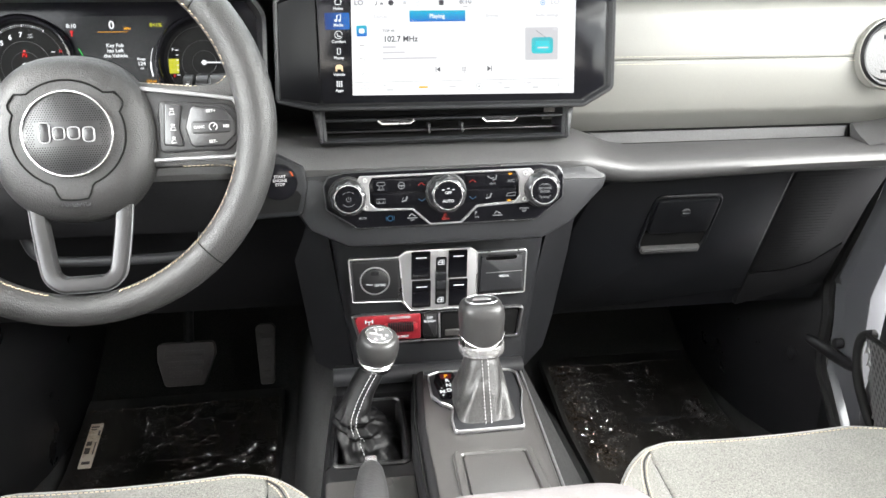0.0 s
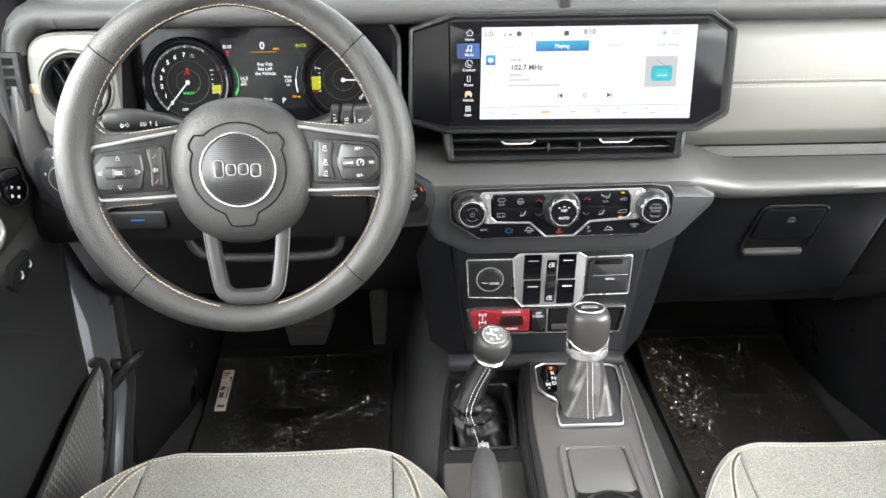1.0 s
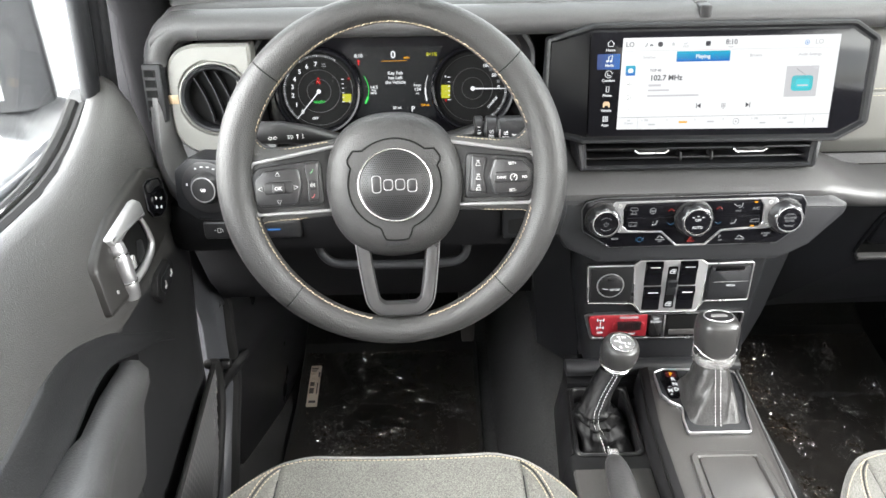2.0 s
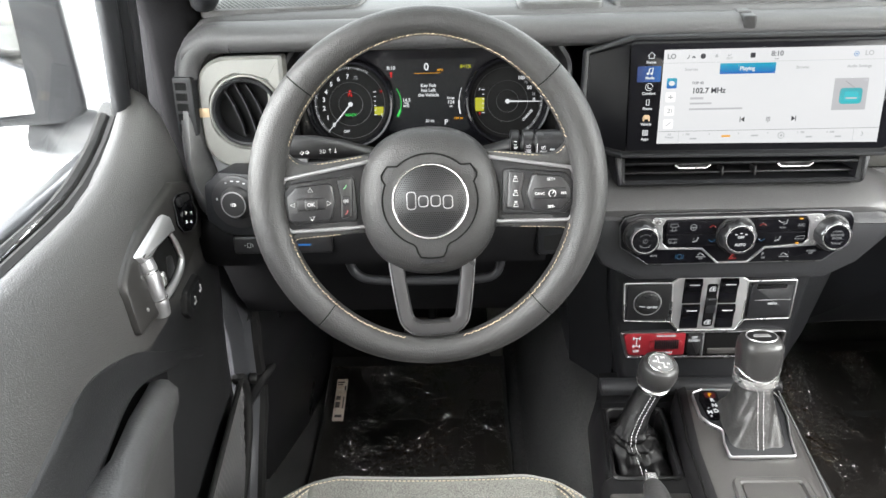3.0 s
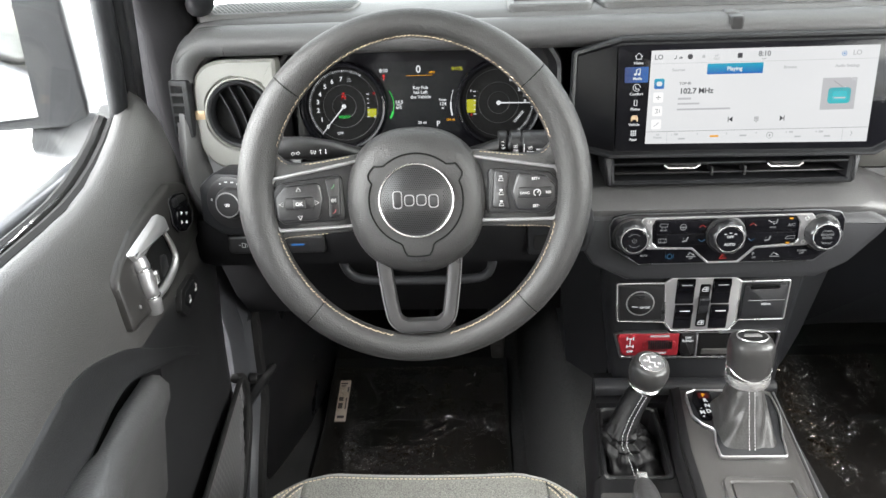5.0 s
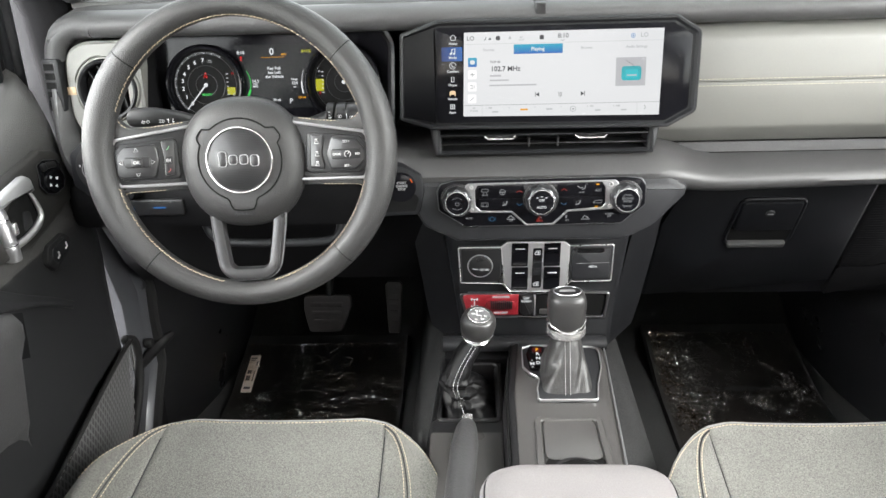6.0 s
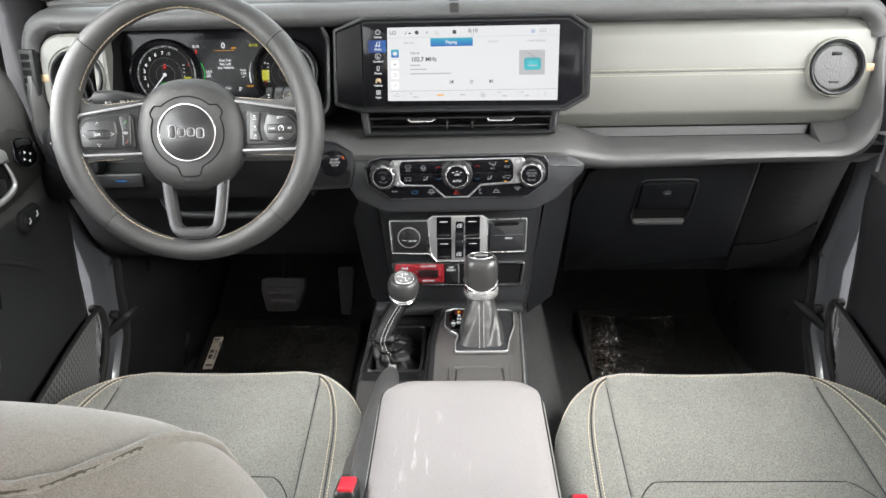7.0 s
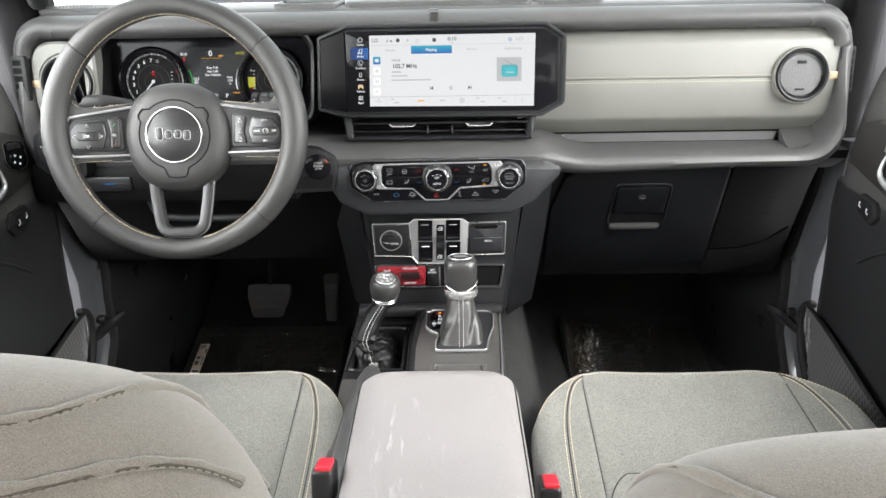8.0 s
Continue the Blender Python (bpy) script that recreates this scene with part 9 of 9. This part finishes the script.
# painted body aperture, hinge strap and kick trim beside each footwell
for s, nm in ((-1, "door_aperture_left"), (1, "door_aperture_right")):
    ap = thing(nm, (s * 0.71, 1.05, 0.0), "silver-grey painted body edge beside the door with check strap", "body edge", "door apertures", "structure")
    bm = bmesh.new()
    rows = []
    for z, y0, y1 in ((0.60, 0.985, 1.012), (0.50, 0.995, 1.032), (0.42, 1.006, 1.062), (0.33, 1.030, 1.092), (0.27, 1.025, 1.082), (0.18, 1.015, 1.076), (0.12, 0.985, 1.028), (0.02, 0.90, 0.955)):
        rows.append([(s * 0.80, y0, z), (s * 0.708, y0, z), (s * 0.704, y0 + 0.004, z), (s * 0.700, y1 - 0.012, z), (s * 0.694, y1 - 0.006, z), (s * 0.690, y1, z), (s * 0.80, y1 + 0.01, z)])
    loft(bm, rows)
    part("painted_edge", bm, M_PAINT, ap, "silver-grey painted metal edge", 40)
    bm = bmesh.new()
    sweep(bm, smooth_path([(s * 0.692, 1.026, 0.60), (s * 0.690, 1.046, 0.50), (s * 0.690, 1.076, 0.42), (s * 0.689, 1.106, 0.33), (s * 0.689, 1.096, 0.27), (s * 0.689, 1.090, 0.18), (s * 0.689, 1.042, 0.12), (s * 0.69, 0.97, 0.02)], 6), 0.011, 8)
    part("door_seal", bm, M_RUBBER, ap)
    bm = bmesh.new()
    sweep(bm, smooth_path([(s * 0.668, 1.115, 0.222), (s * 0.676, 1.10, 0.219), (s * 0.686, 1.08, 0.214), (s * 0.692, 1.05, 0.211), (s * 0.694, 1.015, 0.211)], 6), [0.005 + 0.004 * math.sin(math.pi * i / 24) for i in range(25)], 10, squash=1.3)
    part("check_strap", bm, M_BLACK, ap)
    bm = bmesh.new()
    lathe(bm, [(0.0001, 0.012), (0.007, 0.012), (0.009, 0.009), (0.009, 0.0), (0.0001, 0.0)], plane((s * 0.696, 1.062, 0.235), (0, -s, 0), (0, 0, 1)), 14)
    part("strap_pin", bm, M_BLACK, ap)
    bm = bmesh.new()
    rings = []
    for y, xi in ((1.085, 0.695), (1.11, 0.685), (1.16, 0.67), (1.25, 0.645), (1.38, 0.63), (1.55, 0.625), (1.75, 0.62)):
        rings.append([(s * 0.78, y, 0.0), (s * (xi + 0.01), y, -0.015), (s * (xi + 0.004), y, 0.05), (s * xi, y, 0.18), (s * (xi - 0.004), y, 0.225), (s * (xi + 0.012), y, 0.25), (s * (xi + 0.016), y, 0.31), (s * (xi - 0.004), y, 0.335), (s * xi, y, 0.42), (s * xi, y, 0.60), (s * 0.78, y, 0.60)])
    loft(bm, rings)
    part("kick_trim", bm, M_KICK, ap, "moulded dark kick panel", 60)
    # sill
    bm = bmesh.new()
    rbox(bm, (s * 0.735, 0.35, 0.0), (0.09, 1.3, 0.07), 0.012)
    part("sill", bm, M_DARK, ap)

# ---- outside: door mirrors, wipers, bonnet ----
for s in (-1, 1):
    mr = thing("door_mirror", (s * 0.90, 1.02, 0.64), "dark grey door mirror with reflecting glass on a stubby arm", "door mirror", "door mirrors")
    f = plane((s * 0.985, 1.045, 0.80), (1, -s * 0.24, 0), (0, 0.06, 1))
    O = rpoly([(-0.115, -0.115), (0.125, -0.120), (0.118, 0.115), (-0.105, 0.115)], 0.03, 6)
    if s > 0:
        O = [(-u, v) for u, v in O][::-1]
    bm = bmesh.new()
    loft(bm, [[f(u * k2, v * k2, w) for u, v in O] for k2, w in ((0.6, -0.11), (0.85, -0.09), (0.97, -0.05), (1.0, 0.0), (0.99, 0.008), (0.95, 0.010))])
    part("housing", bm, M_CHAR, mr, "dark grey moulded housing", 60)
    bm = bmesh.new()
    gf = plane(f(0, 0, 0.0215), (1, -s * 0.46, 0), (0, 0.06, 1))
    slab(bm, inset(O, 0.012), gf, -0.020, -0.001, 0.002)
    part("glass_carrier", bm, M_CHAR, mr)
    bm = bmesh.new()
    slab(bm, inset(O, 0.017), gf, -0.003, 0.0, 0.001)
    part("mirror_glass", bm, M_MIRROR, mr, "reflecting mirror glass")
    bm = bmesh.new()
    sweep(bm, smooth_path([(s * 0.95, 1.09, 0.665), (s * 0.90, 1.09, 0.655), (s * 0.84, 1.06, 0.662), (s * 0.78, 1.03, 0.672)], 6), 0.046, 14, squash=0.8)
    part("arm", bm, M_CHAR, mr)

# the bonnet's pale colour stands in for bright light outdoors
bm = bmesh.new()
loft(bm, [[(x, y, z) for y, z in ((1.165, 0.73), (1.19, 0.75), (1.26, 0.757), (1.36, 0.765), (1.9, 0.755), (2.4, 0.71), (2.45, 0.6), (1.165, 0.6))] for x in (-0.74, -0.6, -0.3, 0, 0.3, 0.6, 0.74)])
tagged(part("bonnet", bm, M_HOOD, None, "", 40), "bonnet ahead of the windscreen, coloured pale for the glare outside", "bonnet")
for x0, x1 in ((-0.30, 0.10), (0.25, 0.66)):
    wp = thing("windscreen_wiper", ((x0 + x1) / 2, 1.16, 0.80), "grey windscreen wiper resting at the base of the glass", "wiper", "windscreen wipers")
    bm = bmesh.new()
    sweep(bm, smooth_path([(x0 - 0.05, 1.195, 0.786), (x0 + 0.1, 1.185, 0.797), ((x0 + x1) / 2, 1.18, 0.804), (x1, 1.18, 0.797)], 6), 0.006, 8)
    part("blade", bm, M_CONSOLE, wp)
    bm = bmesh.new()
    sweep(bm, smooth_path([((x0 + x1) / 2 - 0.08, 1.23, 0.775), ((x0 + x1) / 2 + 0.02, 1.195, 0.808), ((x0 + x1) / 2 + 0.1, 1.19, 0.806)], 6), 0.008, 8)
    part("arm", bm, M_GREYMETAL, wp)

# ---- front seats ----
def grid_part(name, fn, u0, u1, nu, v0, v1, nv, mat, parent, thick=(0, 0, -0.05), lip=0.006, label=""):
    """A padded panel: surface fn(u, v) with rounded edges that tuck down, closed below."""
    bm = bmesh.new()
    th = Vector(thick)
    rows = []
    us = [u0, u0 + (u1 - u0) * 0.012] + [u0 + (u1 - u0) * (0.03 + 0.94 * i / nu) for i in range(nu + 1)] + [u1 - (u1 - u0) * 0.012, u1]
    for j in range(nv + 1):
        v = v0 + (v1 - v0) * j / nv
        row = []
        for i, u in enumerate(us):
            p = Vector(fn(u, v))
            if i in (0, len(us) - 1):
                p = p + th.normalized() * lip
            elif i in (1, len(us) - 2):
                p = p + th.normalized() * lip * 0.35
            row.append(p)
        rows.append(row)
    top = [[bm.verts.new(p) for p in r] for r in rows]
    low = [[bm.verts.new(p + th) for p in r] for r in rows]
    m, w = len(rows), len(us)
    for j in range(m - 1):
        for i in range(w - 1):
            bm.faces.new((top[j][i], top[j][i + 1], top[j + 1][i + 1], top[j + 1][i]))
            bm.faces.new((low[j][i], low[j + 1][i], low[j + 1][i + 1], low[j][i + 1]))
    for j in range(m - 1):
        bm.faces.new((top[j][0], top[j + 1][0], low[j + 1][0], low[j][0]))
        bm.faces.new((top[j][-1], low[j][-1], low[j + 1][-1], top[j + 1][-1]))
    for i in range(w - 1):
        bm.faces.new((top[0][i], low[0][i], low[0][i + 1], top[0][i + 1]))
        bm.faces.new((top[-1][i], top[-1][i + 1], low[-1][i + 1], low[-1][i]))
    return part(name, bm, mat, parent, label, 60)


def front_seat(cx, dy, recline, side, lift):
    """side: -1 driver, 1 passenger; the inner edge faces the console."""
    seat = thing("front_seat", (cx, 0.4 + dy, 0.0), "grey heather cloth front seat with tan double stitching", "car seat", "front seats")
    HW = 0.252

    def cushion(u, v):
        # u across -1..1, v 0 rear .. 1 front edge, 1..1.35 rolls down the front
        yf = 0.800 - 0.155 * max(0.0, (abs(u) - 0.45) / 0.55) ** 2.0 + dy
        yb = 0.20 + dy
        x = cx + u * HW * (1 - 0.10 * max(0, v - 0.9) + 0.07 * max(0.0, 0.9 - v))
        bol = 0.022 * max(0.0, (abs(u) - 0.58) / 0.42) ** 0.8 - 0.040 * max(0, abs(u) - 0.86) / 0.14 * max(0, abs(u) - 0.86) / 0.14
        zt = 0.226 + 0.057 * min(v, 1) ** 1.2 + bol * (1 - 0.35 * v) - 0.006 * (1 - (u / 0.6) ** 2 if abs(u) < 0.6 else 0)
        if v <= 0.90:
            y = yb + (yf - yb) * v / 0.9 * 0.955
            return (x, y, zt)
        a = (v - 0.90) / 0.45 * math.pi * 0.55
        y0 = yb + (yf - yb) * 0.955
        r = (yf - yb) * 0.045
        drop = 0.035
        if v <= 1.0:
            a = (v - 0.90) / 0.1 * math.pi / 2
            return (x, y0 + r * math.sin(a), zt - 0.020 * (1 - math.cos(a)))
        return (x, y0 + r - 0.03 * (v - 1.0), zt - 0.020 - (v - 1.0) * 0.40)

    ci = 0.635
    grid_part("cushion_insert", cushion, -ci, ci, 22, 0.0, 0.93, 40, M_CLOTH, seat, (0, 0, -0.06), 0.004)
    for s in (-1, 1):
        grid_part("cushion_bolster", cushion, s * ci, s * 1.0, 12, 0.0, 0.93, 40, M_CLOTH, seat, (0, 0, -0.06), 0.004)
    grid_part("cushion_front", cushion, -1.0, 1.0, 36, 0.932, 1.36, 16, M_CLOTH, seat, (0, -0.025, -0.06), 0.004)
    # stitching: along the front crest and down the bolsters
    bm = bmesh.new()
    stitches(bm, [Vector(cushion(-0.95 + 1.9 * i / 80, 0.922)) for i in range(81)], 0.0036, 0.0022, 0.0006, (0, 0, 0.0006))
    turn = smooth_path([(0.795, 0.03, 0), (0.795, 0.35, 0), (0.795, 0.62, 0), (0.785, 0.76, 0), (0.75, 0.845, 0), (0.70, 0.893, 0), (0.63, 0.916, 0)], 10)
    for s in (-1, 1):
        for off in (-0.019, 0.019):
            stitches(bm, [Vector(cushion(s * (p.x + off * (1 - 0.6 * step(0.8, 0.916, p.y))), p.y + 0.5 * off * step(0.8, 0.9, p.y))) for p in turn], 0.0036, 0.0022, 0.0006, (0, 0, 0.0006))
    part("seam_stitching", bm, M_THREAD, seat, "tan stitching")
    for s in (-1, 1):
        bm = bmesh.new()
        sweep(bm, [Vector(cushion(s * p.x, p.y)) for p in turn], 0.0011, 5)
        part("seam_groove", bm, M_CHAR, seat)
        bm = bmesh.new()
        sweep(bm, [Vector(cushion(s * ci, 0.88 * i / 60)) + Vector((0, 0, -0.0036)) for i in range(61)], 0.0013, 5)
        part("panel_crease", bm, M_CHAR, seat)
    bm = bmesh.new()
    cr = [(-0.635, 0.43), (-0.60, 0.50), (-0.52, 0.55), (-0.42, 0.56), (0, 0.565), (0.42, 0.56), (0.52, 0.55), (0.60, 0.50), (0.635, 0.43)]
    sweep(bm, smooth_path([cushion(u, v) for u, v in cr], 6), 0.0009, 5)
    part("panel_crease", bm, M_DARK, seat)
    bm = bmesh.new()
    rbox(bm, (cx, 0.45 + dy, 0.10), (0.44, 0.56, 0.19), 0.03)
    part("seat_base", bm, M_DARK, seat)
    # backrest
    rec = math.tan(radians(recline))

    def back(u, v):
        # v 0 at the cushion, 1 at the shoulder crest, beyond 1 rolls over to the rear
        vv = min(v, 1.0)
        hw = 0.262 + 0.048 * vv ** 2
        z0 = 0.20 + (0.50 + lift) * vv
        crest = 0.075 * abs(u) ** 4.5 * vv ** 3
        bol = 0.045 * max(0.0, (abs(u) - 0.5) / 0.5) ** 1.4 * (1 - 0.55 * vv ** 2) - 0.05 * (max(0, abs(u) - 0.72) / 0.28) ** 2.4
        y = 0.245 - rec * 0.50 * vv + bol + dy
        z = z0 - crest
        if v > 1:
            a = min(v - 1, 0.5) * math.pi
            y -= 0.052 * (1 - math.cos(a))
            z += 0.036 * math.sin(a)
            if v > 1.5:
                b = min(v - 1.5, 1) * math.pi / 2
                y -= 0.085 * math.sin(b)
                z -= 0.10 * (1 - math.cos(b)) + 0.15 * max(0, v - 2.5)
        return (cx + u * hw, y, z)

    grid_part("back_insert", back, -0.60, 0.60, 22, 0.0, 0.80, 34, M_CLOTH, seat, (0, -0.05, -0.01), 0.006)
    for s in (-1, 1):
        grid_part("back_bolster", back, s * 0.60, s * 1.0, 12, 0.0, 0.80, 34, M_CLOTHB, seat, (0, -0.05, -0.01), 0.006)
    grid_part("shoulder_panel", back, -1.0, 1.0, 48, 0.805, 3.4, 90, M_CLOTHB, seat, (0, 0.0, -0.03), 0.004)
    bm = bmesh.new()
    sweep(bm, [Vector(back(-0.98 + 1.96 * i / 70, 0.803)) for i in range(71)], 0.0025, 6)
    part("seam_groove", bm, M_DARK, seat)
    for v0, bow, pw, most in ((1.73, 17.3, 2.43, 0.74), (1.96, 4.0, 2.0, 0.7)):
        us = [-0.97 + 1.94 * i / 110 for i in range(111)]

        def seam(u, dv):
            return Vector(back(u, v0 + dv - min(most, bow * max(0.0, abs(u) - 0.6) ** pw)))

        def raised(u, dv, up):
            p = seam(u, dv)
            n = (seam(u + 0.01, dv) - p).cross(seam(u, dv + 0.01) - p).normalized()
            return p + n * (up if n.z - n.y > 0 else -up)

        bm = bmesh.new()
        sweep(bm, [seam(u, 0.0) for u in us], [0.0034 + 0.0005 * math.sin(i * 1.9) + 0.0004 * math.sin(i * 0.7) for i in range(len(us))], 10)
        part("back_piping", bm, M_CLOTHB, seat)
        # thin dark cord laid on the cloth, painting the shade beside the piping
        bm = bmesh.new()
        sweep(bm, [raised(u, 0.018, 0.0017) for u in us], [0.0009 + 0.0002 * math.sin(i * 2.3) for i in range(len(us))], 6)
        part("back_seam_shade", bm, M_SEAM, seat)
        bm = bmesh.new()
        stitches(bm, [raised(u, 0.027, 0.0019) for u in us], 0.0026, 0.0018, 0.0005)
        part("shoulder_stitching", bm, M_SEATTHREAD, seat)
    bm = bmesh.new()
    rbox(bm, (cx, 0.165 + dy - rec * 0.22, 0.36), (0.44, 0.06, 0.38), 0.03, 3, Matrix.Rotation(math.atan(rec), 4, "X"))
    part("back_shell", bm, M_DARK, seat)
    # headrest well behind the shoulders
    hy = -0.032 + dy
    bm = bmesh.new()
    rbox(bm, (cx, hy, 0.8735), (0.24, 0.10, 0.168), 0.038, 5)
    hr = part("headrest", bm, M_CLOTHB, seat)
    for s in (-1, 1):
        bm = bmesh.new()
        sweep(bm, [(cx + s * 0.06, hy, 0.80), (cx + s * 0.06, hy + 0.01, 0.66)], 0.006, 10)
        part("headrest_post", bm, M_GREYMETAL, hr)
    return seat


front_seat(-0.385, 0.0, 22, -1, 0.018)
front_seat(0.385, -0.012, 25, 1, -0.005)

# ---- seat belt buckles ----
for s, x, y in ((-1, -0.106, 0.30), (1, 0.116, 0.30)):
    b = thing("seat_belt_buckle", (x, y - 0.03, 0.36), "black seat belt buckle with a red release button", "seat belt buckle", "seat belt buckles")
    m = Matrix.Rotation(radians(-18), 4, "X")
    bm = bmesh.new()
    rbox(bm, (x, y - 0.02, 0.402 - 0.011 * s), (0.021, 0.040, 0.10), 0.005, 3, m)
    part("body", bm, M_BLACK, b)
    bm = bmesh.new()
    rbox(bm, Vector((x, y - 0.02, 0.402 - 0.011 * s)) + m.to_3x3() @ Vector((0.001, -0.004, 0.050)), (0.015, 0.028, 0.007), 0.002, 3, m)
    part("release_button", bm, M_REDBTN, b, "red release button")
    bm = bmesh.new()
    rbox(bm, (x, y - 0.05, 0.30), (0.02, 0.03, 0.14), 0.006, 3, m)
    part("stalk", bm, M_DARK, b)
